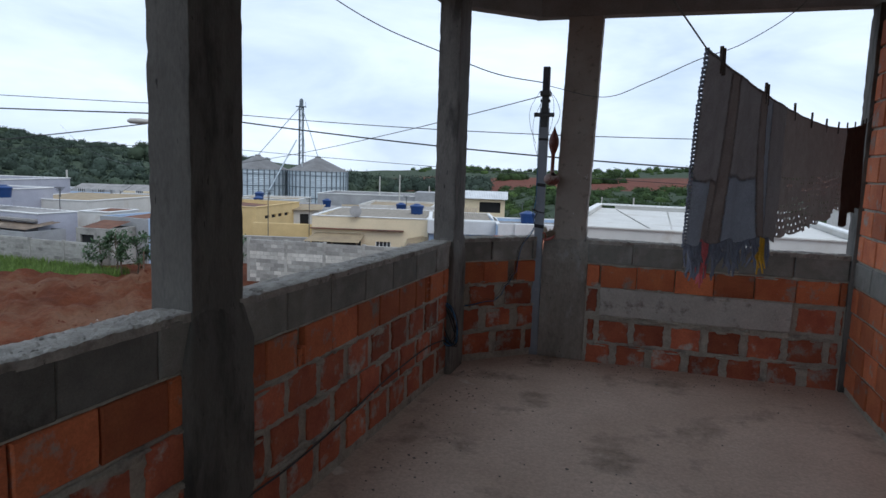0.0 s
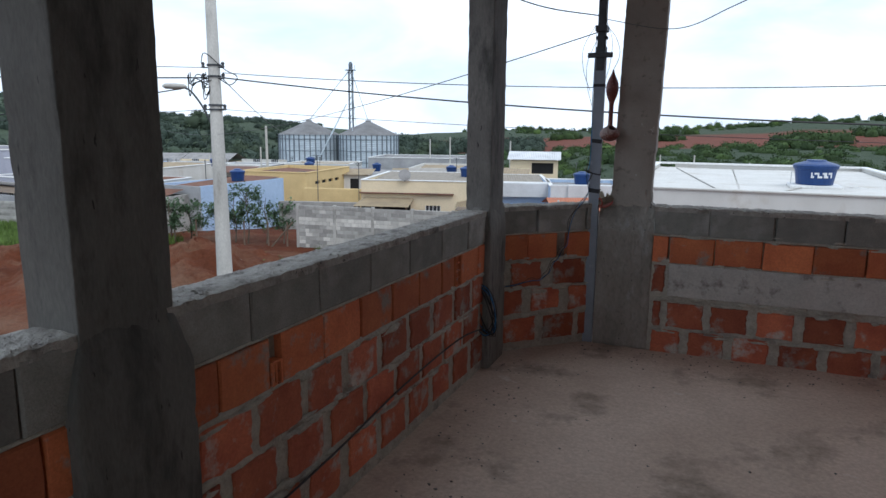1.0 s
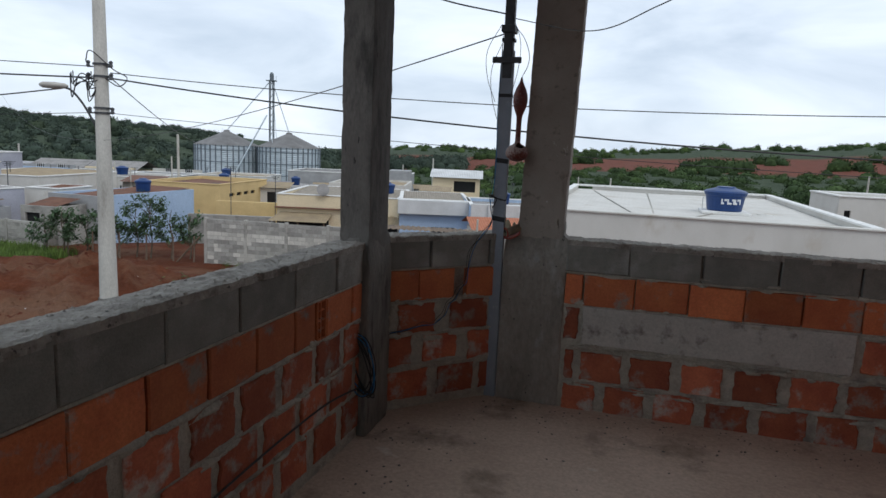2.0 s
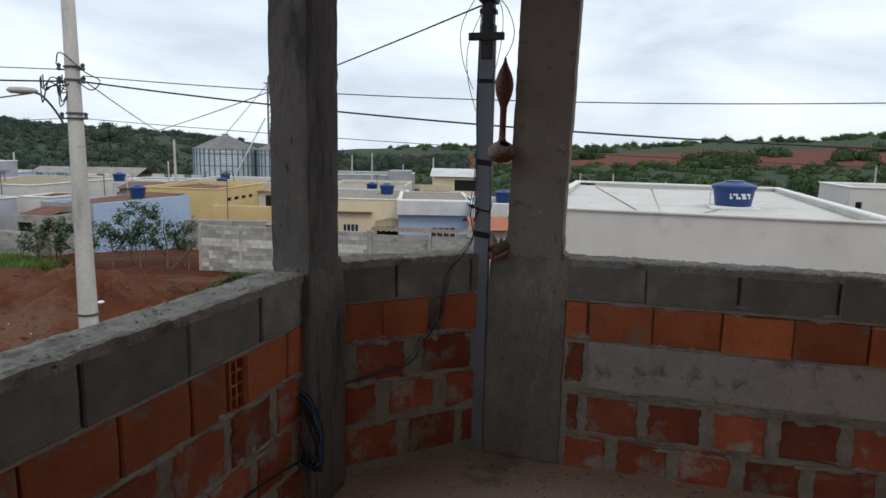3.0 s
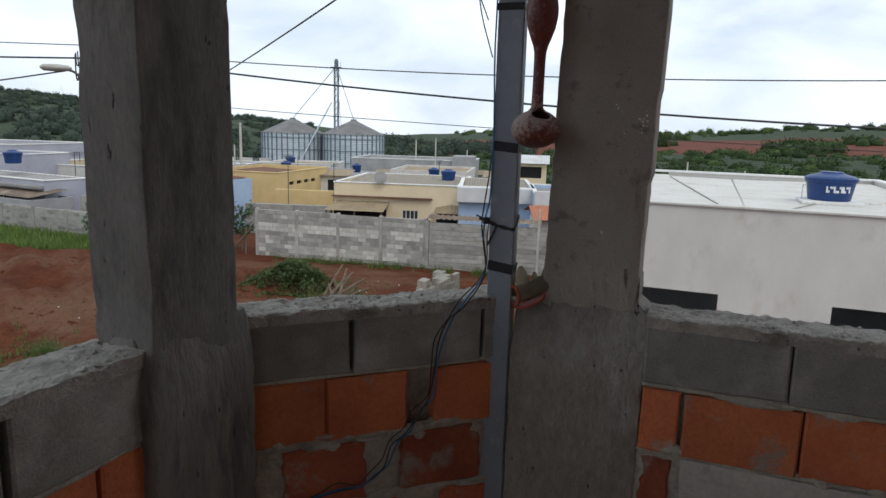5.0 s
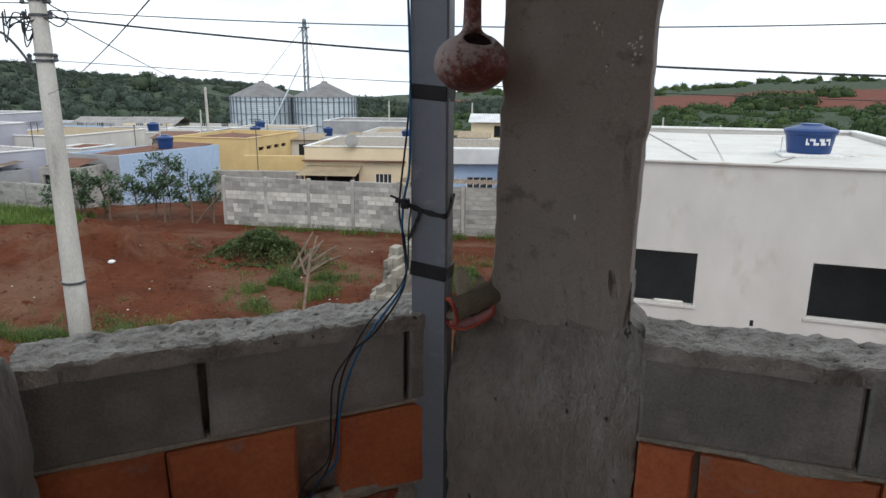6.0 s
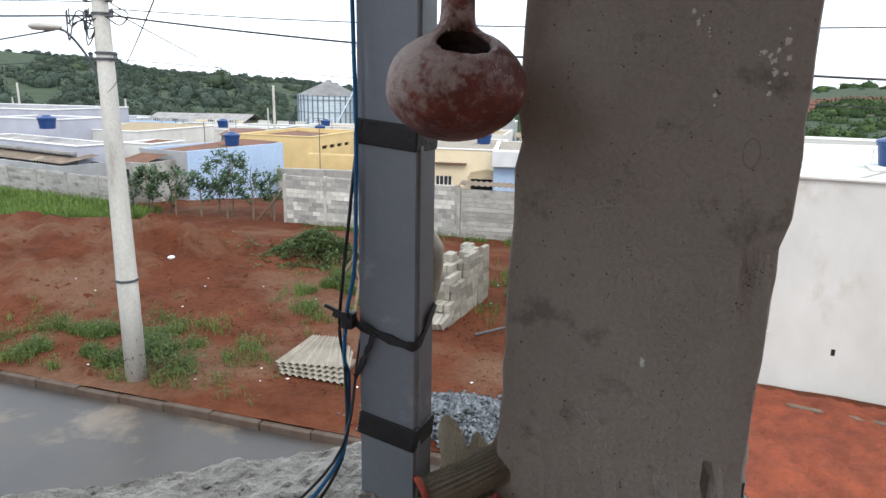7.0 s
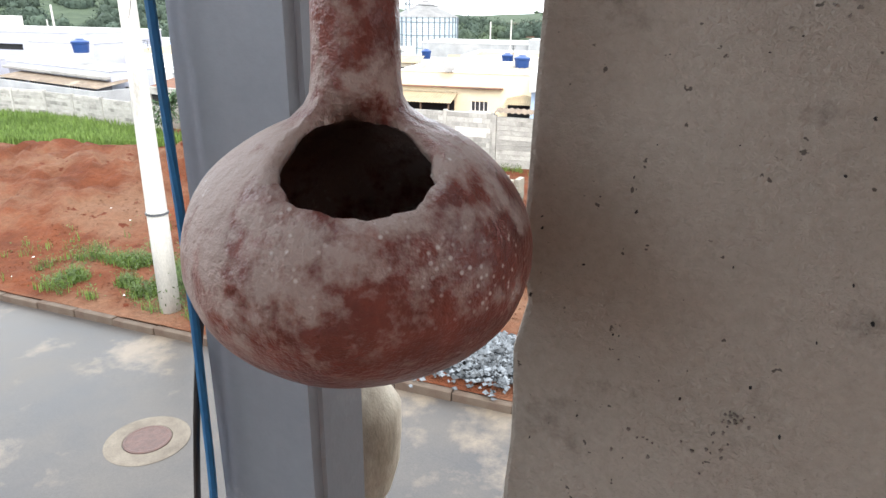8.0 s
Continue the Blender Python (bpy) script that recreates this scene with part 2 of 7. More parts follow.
M_ROOF_BROWN = material("weathered_awning_sheet", (0.36, 0.28, 0.17), (0.26, 0.20, 0.13), 1.5, 0.8, 0.4, 20)
M_ROOF_BROWN_DARK = material("old_brown_sheet", (0.20, 0.145, 0.10), (0.13, 0.10, 0.075), 1.5, 0.85, 0.4, 20,
                             third=(0.30, 0.24, 0.18), third_scale=0.8, third_amount=0.3)
M_ROOF_ORANGE = material("orange_roof_tile", (0.50, 0.20, 0.11), (0.38, 0.15, 0.09), 1.5, 0.9, 0.5, 18)
M_TRIM = material("white_parapet_trim", (0.80, 0.79, 0.76), (0.68, 0.67, 0.64), 1.5, 0.8, 0.1, 20)
# Near-black for shade in recesses and under roofs, done as colour.
M_RECESS_SHADE = material("recess_shade_black", (0.012, 0.012, 0.013), (0.02, 0.02, 0.02), 2, 0.95, 0.0)
M_PANE = material("dark_window_glass", (0.04, 0.045, 0.05), (0.06, 0.065, 0.07), 2, 0.12, 0.0, spec=0.6)
M_TANK = material("blue_polyethylene", (0.014, 0.05, 0.17), (0.011, 0.04, 0.14), 2, 0.4, 0.05, 20)
M_TANK_TEXT = material("white_tank_print", (0.75, 0.75, 0.75), (0.65, 0.65, 0.65), 5, 0.6, 0.0)
M_SILO = material("corrugated_galvanised_sheet", (0.58, 0.64, 0.68), (0.46, 0.52, 0.56), 0.5, 0.6, 0.1, 6, metal=0.1, stretch=(1, 1, 4))
M_SILO_ROOF = material("silo_cone_sheet", (0.22, 0.215, 0.21), (0.14, 0.135, 0.13), 0.6, 0.75, 0.2, 6)
M_SILO_RIB = material("silo_stiffener_steel", (0.16, 0.19, 0.21), (0.12, 0.14, 0.16), 1, 0.6, 0.0)
M_GRASS = material("lush_grass_blades", (0.15, 0.225, 0.05), (0.085, 0.14, 0.028), 0.8, 0.7, 0.0, 6)
M_WEED = material("weed_leaves", (0.105, 0.145, 0.048), (0.06, 0.092, 0.03), 2.0, 0.7, 0.0, 10)
M_LEAF = material("sapling_leaves", (0.10, 0.16, 0.075), (0.055, 0.10, 0.05), 2.0, 0.65, 0.0, 10)
# Green greyed a little: the haze of distance is put into the colour.
M_FOREST = material("far_forest_crowns", (0.058, 0.078, 0.058), (0.040, 0.056, 0.044), 0.05, 0.9, 0.0, 0.5, spec=0.1,
                    third=(0.066, 0.088, 0.052), third_scale=0.02, third_amount=0.4)
M_SCRUB = material("slope_scrub_leaves", (0.055, 0.085, 0.032), (0.03, 0.05, 0.022), 0.08, 0.9, 0.0, 0.5, spec=0.1,
                   third=(0.075, 0.115, 0.035), third_scale=0.05, third_amount=0.4)
M_SHEET = material("dirty_fibre_cement_sheet", (0.33, 0.29, 0.235), (0.22, 0.19, 0.15), 3, 0.95, 0.5, 40)
M_BARK = material("grey_bark", (0.16, 0.125, 0.09), (0.10, 0.08, 0.06), 8, 0.95, 0.6, 60)
M_GRAVEL = material("crushed_grey_stone", (0.13, 0.14, 0.15), (0.07, 0.077, 0.085), 6, 0.7, 0.3, 40)
M_TIMBER = material("weathered_scrap_timber", (0.20, 0.14, 0.10), (0.12, 0.085, 0.06), 5, 0.9, 0.5, 60)
M_PLASTIC_WHITE = material("white_plastic", (0.78, 0.78, 0.76), (0.7, 0.7, 0.68), 6, 0.4, 0.0)
M_RED_EARTH = material("loose_red_earth", (0.27, 0.064, 0.028), (0.16, 0.04, 0.02), 2.2, 0.95, 0.9, 14, depth=0.05)


def field_material():
    """The one ground sheet: red clay near, meadow and ploughed bands on the far slopes, mixed by place."""
    m = M_SOIL.copy()
    m.name = "red_ground_and_fields"
    n, l = m.node_tree.nodes, m.node_tree.links
    b = n["Principled BSDF"]
    near = b.inputs["Base Color"].links[0].from_socket
    geo = n.new("ShaderNodeNewGeometry")
    sep = n.new("ShaderNodeSeparateXYZ")
    l.new(geo.outputs["Position"], sep.inputs[0])

    def math_node(op, a, c):
        x = n.new("ShaderNodeMath")
        x.operation = op
        for k, v in ((0, a), (1, c)):
            if isinstance(v, (int, float)):
                x.inputs[k].default_value = v
            else:
                l.new(v, x.inputs[k])
        return x.outputs[0]

    def step(v, lo, hi):
        r = n.new("ShaderNodeMapRange")
        r.inputs["From Min"].default_value, r.inputs["From Max"].default_value = lo, hi
        l.new(v, r.inputs["Value"])
        return r.outputs["Result"]

    def mixed(fac, a, c):
        x = n.new("ShaderNodeMix")
        x.data_type = "RGBA"
        l.new(fac, x.inputs["Factor"])
        for s, v in (("A", a), ("B", c)):
            if isinstance(v, tuple):
                x.inputs[s].default_value = (*v, 1)
            else:
                l.new(v, x.inputs[s])
        return x.outputs["Result"]

    big = n.new("ShaderNodeTexNoise")
    big.inputs["Scale"].default_value, big.inputs["Detail"].default_value = 0.012, 6
    l.new(geo.outputs["Position"], big.inputs["Vector"])
    tuft = n.new("ShaderNodeTexNoise")
    tuft.inputs["Scale"].default_value, tuft.inputs["Detail"].default_value = 0.25, 5
    l.new(geo.outputs["Position"], tuft.inputs["Vector"])
    green = mixed(step(tuft.outputs["Fac"], 0.35, 0.65), (0.062, 0.082, 0.050), (0.042, 0.058, 0.036))
    red = mixed(step(tuft.outputs["Fac"], 0.3, 0.7), (0.17, 0.06, 0.04), (0.12, 0.048, 0.034))
    rows = math_node("ADD", sep.outputs["Y"], math_node("MULTIPLY", sep.outputs["X"], 0.25))
    wob = math_node("ADD", rows, math_node("MULTIPLY", big.outputs["Fac"], 60.0))
    band = math_node("MULTIPLY", step(wob, 262, 274), step(wob, 445, 415))
    right = step(sep.outputs["X"], -60, -30)
    far = mixed(math_node("MULTIPLY", band, right), green, red)
    col = mixed(step(sep.outputs["Y"], 62, 75), near, far)
    l.new(col, b.inputs["Base Color"])
    return m


M_GROUND = field_material()


def vary_pieces(m, lo, hi):
    """Each loose piece of a joined mesh a little lighter or darker."""
    n, l = m.node_tree.nodes, m.node_tree.links
    b = n["Principled BSDF"]
    geo = n.new("ShaderNodeNewGeometry")
    hsv = n.new("ShaderNodeHueSaturation")
    vr = n.new("ShaderNodeMapRange")
    vr.inputs["To Min"].default_value, vr.inputs["To Max"].default_value = lo, hi
    l.new(geo.outputs["Random Per Island"], vr.inputs["Value"])
    l.new(vr.outputs["Result"], hsv.inputs["Value"])
    l.new(b.inputs["Base Color"].links[0].from_socket, hsv.inputs["Color"])
    l.new(hsv.outputs["Color"], b.inputs["Base Color"])


def let_light_through(m, amount):
    """Thin cloth and leaves pass some light."""
    n, l = m.node_tree.nodes, m.node_tree.links
    b = n["Principled BSDF"]
    tr = n.new("ShaderNodeBsdfTranslucent")
    l.new(b.inputs["Base Color"].links[0].from_socket, tr.inputs["Color"])
    mx = n.new("ShaderNodeMixShader")
    mx.inputs["Fac"].default_value = amount
    l.new(b.outputs["BSDF"], mx.inputs[1])
    l.new(tr.outputs["BSDF"], mx.inputs[2])
    l.new(mx.outputs["Shader"], n["Material Output"].inputs["Surface"])


for mat, lo, hi in ((M_GRAVEL, 0.2, 1.7), (M_WEED, 0.6, 1.5), (M_GRASS, 0.6, 1.4), (M_LEAF, 0.6, 1.5), (M_FOREST, 0.7, 1.3), (M_SCRUB, 0.6, 1.4)):
    vary_pieces(mat, lo, hi)
for mat, amount in ((M_WEED, 0.4), (M_GRASS, 0.3), (M_LEAF, 0.25), (M_WOOL_GREY, 0.4), (M_WOOL_TAUPE, 0.4), (M_WOOL_BROWN, 0.3), (M_YARN_PINK, 0.35), (M_YARN_YELLOW, 0.35), (M_RAG, 0.35), (M_RAG_DARK, 0.3)):
    let_light_through(mat, amount)


def gourd_material():
    """Red-brown pitted dried skin, paler and rougher over shoulder and one side, polished below."""
    m = material("dried_gourd_skin", (0.20, 0.05, 0.034), (0.105, 0.03, 0.025), 34, 0.33, 0.9, 90, depth=0.003)
    n, l = m.node_tree.nodes, m.node_tree.links
    b = n["Principled BSDF"]
    skin = b.inputs["Base Color"].links[0].from_socket
    tc = n.new("ShaderNodeTexCoord")
    sep = n.new("ShaderNodeSeparateXYZ")
    l.new(tc.outputs["Object"], sep.inputs[0])

    def noise_at(scale, detail):
        t = n.new("ShaderNodeTexNoise")
        t.inputs["Scale"].default_value, t.inputs["Detail"].default_value, t.inputs["Roughness"].default_value = scale, detail, 0.62
        l.new(tc.outputs["Object"], t.inputs["Vector"])
        return t.outputs["Fac"]

    def calc(op, a, c):
        x = n.new("ShaderNodeMath")
        x.operation = op
        for k, v in ((0, a), (1, c)):
            if isinstance(v, (int, float)):
                x.inputs[k].default_value = v
            else:
                l.new(v, x.inputs[k])
        return x.outputs[0]

    def span(v, lo, hi, to=1.0):
        r = n.new("ShaderNodeMapRange")
        r.inputs["From Min"].default_value, r.inputs["From Max"].default_value, r.inputs["To Max"].default_value = lo, hi, to
        l.new(v, r.inputs["Value"])
        return r.outputs["Result"]

    def blend(fac, a, c):
        x = n.new("ShaderNodeMix")
        x.data_type = "RGBA"
        l.new(fac, x.inputs["Factor"])
        l.new(a, x.inputs["A"])
        x.inputs["B"].default_value = (*c, 1)
        return x.outputs["Result"]

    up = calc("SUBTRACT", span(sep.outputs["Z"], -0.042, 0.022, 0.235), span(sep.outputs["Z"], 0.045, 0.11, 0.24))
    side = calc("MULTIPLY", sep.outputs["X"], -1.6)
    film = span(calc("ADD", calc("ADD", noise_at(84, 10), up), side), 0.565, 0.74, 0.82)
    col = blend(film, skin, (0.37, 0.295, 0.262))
    dots = n.new("ShaderNodeTexVoronoi")
    dots.inputs["Scale"].default_value = 270
    l.new(tc.outputs["Object"], dots.inputs["Vector"])
    spot = calc("MULTIPLY", span(dots.outputs["Distance"], 0.27, 0.12), span(noise_at(22, 4), 0.55, 0.63))
    col = blend(calc("MULTIPLY", spot, 0.7), col, (0.60, 0.54, 0.50))
    l.new(col, b.inputs["Base Color"])
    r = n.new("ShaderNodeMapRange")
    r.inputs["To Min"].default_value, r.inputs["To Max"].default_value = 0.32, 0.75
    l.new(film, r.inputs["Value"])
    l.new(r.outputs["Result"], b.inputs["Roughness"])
    return m


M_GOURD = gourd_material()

# ---- builders ----
TERR = Matrix.Rotation(radians(-14.5), 4, "Z")


def mesh_from(name, bm, mat, smooth=False):
    me = bpy.data.meshes.new(name)
    bm.to_mesh(me)
    bm.free()
    if mat:
        me.materials.append(mat)
    if smooth:
        me.polygons.foreach_set("use_smooth", [True] * len(me.polygons))
    return me


def part(name, bm, mat, parent=None, label="", smooth=False, m=None):
    ob = new(name, mesh_from(name, bm, mat, smooth))
    if parent:
        ob.parent = parent
    if m is not None:
        ob.matrix_local = m
    if label:
        ob["label"] = label
    return ob


def thing(name, label, category, m=Matrix(), group="", kind=""):
    ob = new(name)
    ob.empty_display_size = 0.2
    ob.matrix_world = m
    return tagged(ob, label, category, group, kind)


def add_box(bm, x0, x1, y0, y1, z0, z1, bevel=0.0, m=None):
    r = bmesh.ops.create_cube(bm, size=1.0)
    t = Matrix.Translation(((x0 + x1) / 2, (y0 + y1) / 2, (z0 + z1) / 2)) @ Matrix.Diagonal((x1 - x0, y1 - y0, z1 - z0, 1))
    bmesh.ops.transform(bm, matrix=t, verts=r["verts"])
    if bevel > 0:
        edges = list({e for v in r["verts"] for e in v.link_edges})
        q = bmesh.ops.bevel(bm, geom=edges, offset=bevel, segments=2, affect="EDGES", profile=0.5)
        vs = q["verts"]
        vs = list({v for f in q["faces"] for v in f.verts})
    else:
        vs = r["verts"]
    if m is not None:
        bmesh.ops.transform(bm, matrix=m, verts=vs)
    return vs


def box(x0, x1, y0, y1, z0, z1, bevel=0.0, m=None):
    bm = bmesh.new()
    add_box(bm, x0, x1, y0, y1, z0, z1, bevel, m)
    return bm


def tube_into(bm, pts, r, sides=6, r_end=None):
    """A round bar along points, tapering from r to r_end."""
    pts = [Vector(p) for p in pts]
    rings = []
    for i, p in enumerate(pts):
        d = (pts[min(i + 1, len(pts) - 1)] - pts[max(i - 1, 0)]).normalized()
        side = d.cross(Vector((0, 0, 1)))
        if side.length < 1e-3:
            side = d.cross(Vector((1, 0, 0)))
        side.normalize()
        up = side.cross(d)
        rad = r if r_end is None else r + (r_end - r) * i / max(1, len(pts) - 1)
        rings.append([bm.verts.new(p + (side * math.cos(a) + up * math.sin(a)) * rad)
                      for a in (2 * math.pi * k / sides for k in range(sides))])
    for a, b in zip(rings, rings[1:]):
        for k in range(sides):
            bm.faces.new((a[k], a[(k + 1) % sides], b[(k + 1) % sides], b[k]))
    bm.faces.new(rings[0][::-1])
    bm.faces.new(rings[-1])
    return bm


def tube(pts, r, sides=6, r_end=None):
    return tube_into(bmesh.new(), pts, r, sides, r_end)


def sagging(a, b, sag, n=24):
    a, b = Vector(a), Vector(b)
    return [a.lerp(b, i / n) - Vector((0, 0, 4 * sag * (i / n) * (1 - i / n))) for i in range(n + 1)]


def smooth_path(pts, n=6):
    """Catmull-Rom through the points."""
    p = [Vector(q) for q in pts]
    p = [p[0] * 2 - p[1], *p, p[-1] * 2 - p[-2]]
    out = []
    for i in range(1, len(p) - 2):
        for k in range(n):
            t = k / n
            a, b, c, d = p[i - 1], p[i], p[i + 1], p[i + 2]
            out.append(0.5 * ((2 * b) + (c - a) * t + (2 * a - 5 * b + 4 * c - d) * t * t + (3 * b - a - 3 * c + d) * t ** 3))
    out.append(p[-2])
    return out


def lathe(profile, seg=32):
    bm = bmesh.new()
    rings = [[bm.verts.new((r * math.cos(2 * math.pi * k / seg), r * math.sin(2 * math.pi * k / seg), z)) for k in range(seg)] for r, z in profile]
    for a, b in zip(rings, rings[1:]):
        for k in range(seg):
            bm.faces.new((a[k], a[(k + 1) % seg], b[(k + 1) % seg], b[k]))
    bm.faces.new(rings[0][::-1])
    bm.faces.new(rings[-1])
    return bm


def grid(nx, ny, fn):
    """A sheet of nx by ny cells; fn(i / nx, j / ny) gives each point."""
    bm = bmesh.new()
    vs = [[bm.verts.new(fn(i / nx, j / ny)) for j in range(ny + 1)] for i in range(nx + 1)]
    for i in range(nx):
        for j in range(ny):
            bm.faces.new((vs[i][j], vs[i + 1][j], vs[i + 1][j + 1], vs[i][j + 1]))
    return bm


def rough_block(x0, x1, y0, y1, z0, z1, cell, amount, seed, freq=9.0, bevel=0.006):
    """A cast block with uneven faces and chipped edges."""
    bm = box(x0, x1, y0, y1, z0, z1, bevel)
    for _ in range(6):
        long = [e for e in bm.edges if e.calc_length() > cell * 1.5]
        if not long:
            break
        bmesh.ops.subdivide_edges(bm, edges=long, cuts=1, use_grid_fill=True)
    c = Vector(((x0 + x1) / 2, (y0 + y1) / 2, 0))
    for v in bm.verts:
        p = v.co * freq + Vector((seed * 7.3, seed * 3.1, 0))
        w = noise.noise(p) * amount
        edge = min(abs(v.co.x - x0), abs(v.co.x - x1)) + min(abs(v.co.y - y0), abs(v.co.y - y1))
        if edge < bevel * 2:
            chip = max(0.0, noise.noise(v.co * freq * 2.3 + Vector((seed, 0, 5))) - 0.15)
            d = c - Vector((v.co.x, v.co.y, 0))
            if d.length > 0:
                v.co += d.normalized() * chip * amount * 5
        v.co += Vector((w, noise.noise(p + Vector((11, 4, 2))) * amount, noise.noise(p + Vector((5, 9, 1))) * amount * 0.6))
    return bm


# ---- camera terrace: setting ----
Z_FLOOR = -0.072
Z_TOP = 0.97
BEAM = 2.81

floor_ob = part("floor", grid(60, 90, lambda a, b: (-1.83 + 3.3 * a, -2.4 + 8.5 * b,
                                                   Z_FLOOR + 0.006 * noise.noise((a * 9, b * 22, 0)) + 0.002 * noise.noise((a * 60, b * 140, 3)))),
                M_FLOOR, smooth=True)
floor_ob.matrix_world = TERR
tagged(floor_ob, "dusty brown raw cement terrace floor with pale stains", "floor", kind="structure")
slab = part("floor_slab", box(-1.85, 1.50, -2.4, 6.10, -0.32, -0.10), M_CEILING)
slab.matrix_world = TERR
tagged(slab, "raw concrete slab under the terrace floor", "slab", kind="structure")
lower = part("lower_storey_wall", box(-1.75, 1.40, -2.3, 5.2, -4.50, -0.33), M_GREY_RENDER)
lower.matrix_world = TERR
tagged(lower, "plain rendered storey below the terrace", "wall", kind="structure")
ceil = part("ceiling", box(-1.83, 1.5, -2.4, 6.05, BEAM + 0.405, BEAM + 0.52), M_CEILING)
ceil.matrix_world = TERR
tagged(ceil, "raw grey concrete ceiling slab", "ceiling", kind="structure")
# Unseen wall, added; kept low so that sky light enters from behind.
back = part("wall_back", box(-1.83, 1.5, -2.55, -2.41, -0.10, 1.0), M_MORTAR)
back.matrix_world = TERR
tagged(back, "plain unseen mortar parapet added behind the terrace", "wall", kind="structure")


def beam(name, p0, p1, width, label):
    a, b = Vector(p0), Vector(p1)
    d = b - a
    m = TERR @ Matrix.Translation((a.x, a.y, 0)) @ Matrix.Rotation(math.atan2(d.y, d.x), 4, "Z")
    ob = part(name, rough_block(0, d.length, 0, width, BEAM, BEAM + 0.40, 0.12, 0.004, len(name)), M_CEILING)
    ob.matrix_world = m
    return tagged(ob, label, "beam", kind="structure")


beam("beam_left", (-1.70, -2.4), (-1.70, 5.44), 0.15, "dark formed concrete beam over the long parapet")
beam("beam_chamfer", (-1.72, 5.43), (-1.13, 5.99), 0.13, "dark formed concrete beam over the chamfered corner")
beam("beam_end", (-1.22, 5.962), (1.50, 5.962), 0.14, "dark formed concrete beam over the end parapet")


def pillar(name, u, v, w, d, turn, z0, z1, seed, label):
    m = TERR @ Matrix.Translation((u, v, 0)) @ Matrix.Rotation(radians(turn), 4, "Z")
    bm = rough_block(-w / 2, w / 2, -d / 2, d / 2, z0, z1, 0.008 if seed == 3 else 0.035, 0.0011 if seed == 3 else 0.003, seed, bevel=0.004)
    for v in bm.verts:
        if seed == 3:
            v.co.x += 0.022 * (v.co.z - 1.2)
        edge = w / 2 + (0.022 * (v.co.z - 1.2) if seed == 3 else 0)
        if v.co.x > edge - 0.03 and (v.co.y < 0 or seed == 3):
            k = (v.co.x - edge + 0.03) / 0.03
            bite = max(0.0, noise.noise((v.co.z * 5, seed, 2)) * 0.5 + noise.noise((v.co.z * 19, seed, 5)) * 0.4 + noise.noise((v.co.z * 60, seed, 8)) * 0.3 - 0.05) * 0.012
            if seed == 3:
                bite += 0.0055 * min(1.0, max(0.0, (1.345 - v.co.z) / 0.02)) * (1 + 0.8 * noise.noise((v.co.z * 34, 2, 7))) + 0.012 * math.exp(-((v.co.z - 1.285) / 0.028) ** 2) * abs(noise.noise((v.co.z * 40, v.co.x * 60, 1)))
            v.co.x -= bite * k
            v.co.y += bite * 0.7 * k * (v.co.y < 0)
        if seed == 3 and v.co.x < -w / 2 + 0.022 * (v.co.z - 1.2) + 0.014 and v.co.y < 0:
            v.co.x += 0.010 * max(0.0, noise.noise((v.co.z * 21, 3, 1)) + 0.5 * noise.noise((v.co.z * 70, 5, 1)) - 0.05)
        if seed == 3 and v.co.y < 0:
            h = math.exp(-((v.co.x - 0.100) / 0.007) ** 4 - ((v.co.z - 1.063) / 0.015) ** 4)
            v.co.y += 0.024 * h
            g = math.exp(-((v.co.x - 0.118) / 0.008) ** 2 - ((v.co.z - 1.283) / 0.03) ** 2)
            v.co.y += 0.013 * g * (0.6 + noise.noise(v.co * 90))
            # rough trowelled foot and shallow hollows higher up
            low = min(1.0, max(0.0, (1.16 - v.co.z) / 0.10))
            v.co.y += low * 0.0028 * noise.noise(v.co * 45) + 0.0014 * noise.noise(v.co * 17) + low * 0.0016 * noise.noise(v.co * 110)
            for hx, hz, hs in ((0.02, 1.345, 0.013), (-0.075, 1.56, 0.012), (0.09, 1.24, 0.012), (0.04, 1.22, 0.009)):
                q = math.exp(-((v.co.x - hx) / hs) ** 2 - ((v.co.z - hz) / (hs * 1.6)) ** 2)
                v.co.y += 0.004 * q * max(0.0, 0.35 + noise.noise(v.co * 140))
    ob = part(name, bm, M_PILLAR_WORN_LIT if seed == 3 else M_PILLAR_STAINED_SHADED if seed == 1 else M_PILLAR)
    ob.matrix_world = m
    return tagged(ob, label, "pillar", kind="structure")


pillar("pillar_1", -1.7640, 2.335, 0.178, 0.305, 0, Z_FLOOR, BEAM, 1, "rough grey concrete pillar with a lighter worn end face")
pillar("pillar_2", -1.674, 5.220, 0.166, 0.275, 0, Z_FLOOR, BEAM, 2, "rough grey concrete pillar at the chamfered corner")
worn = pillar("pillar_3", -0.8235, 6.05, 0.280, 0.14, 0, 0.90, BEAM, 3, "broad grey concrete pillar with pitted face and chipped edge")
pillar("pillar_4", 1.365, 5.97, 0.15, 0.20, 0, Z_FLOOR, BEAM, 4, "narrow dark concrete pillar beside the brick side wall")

# paint flecks and a ring-shaped scrape on the broad pillar
M_FLECK = material("old_white_paint_fleck", (0.80, 0.77, 0.73), (0.62, 0.59, 0.55), 60, 0.8, 0.3, 200)
M_RING_MARK = material("faint_grey_ring", (0.28, 0.245, 0.215), (0.24, 0.21, 0.185), 60, 0.9, 0.3, 200)
M_SCRAPE = material("dark_scraped_concrete", (0.23, 0.20, 0.178), (0.17, 0.15, 0.135), 60, 0.9, 0.5, 200)


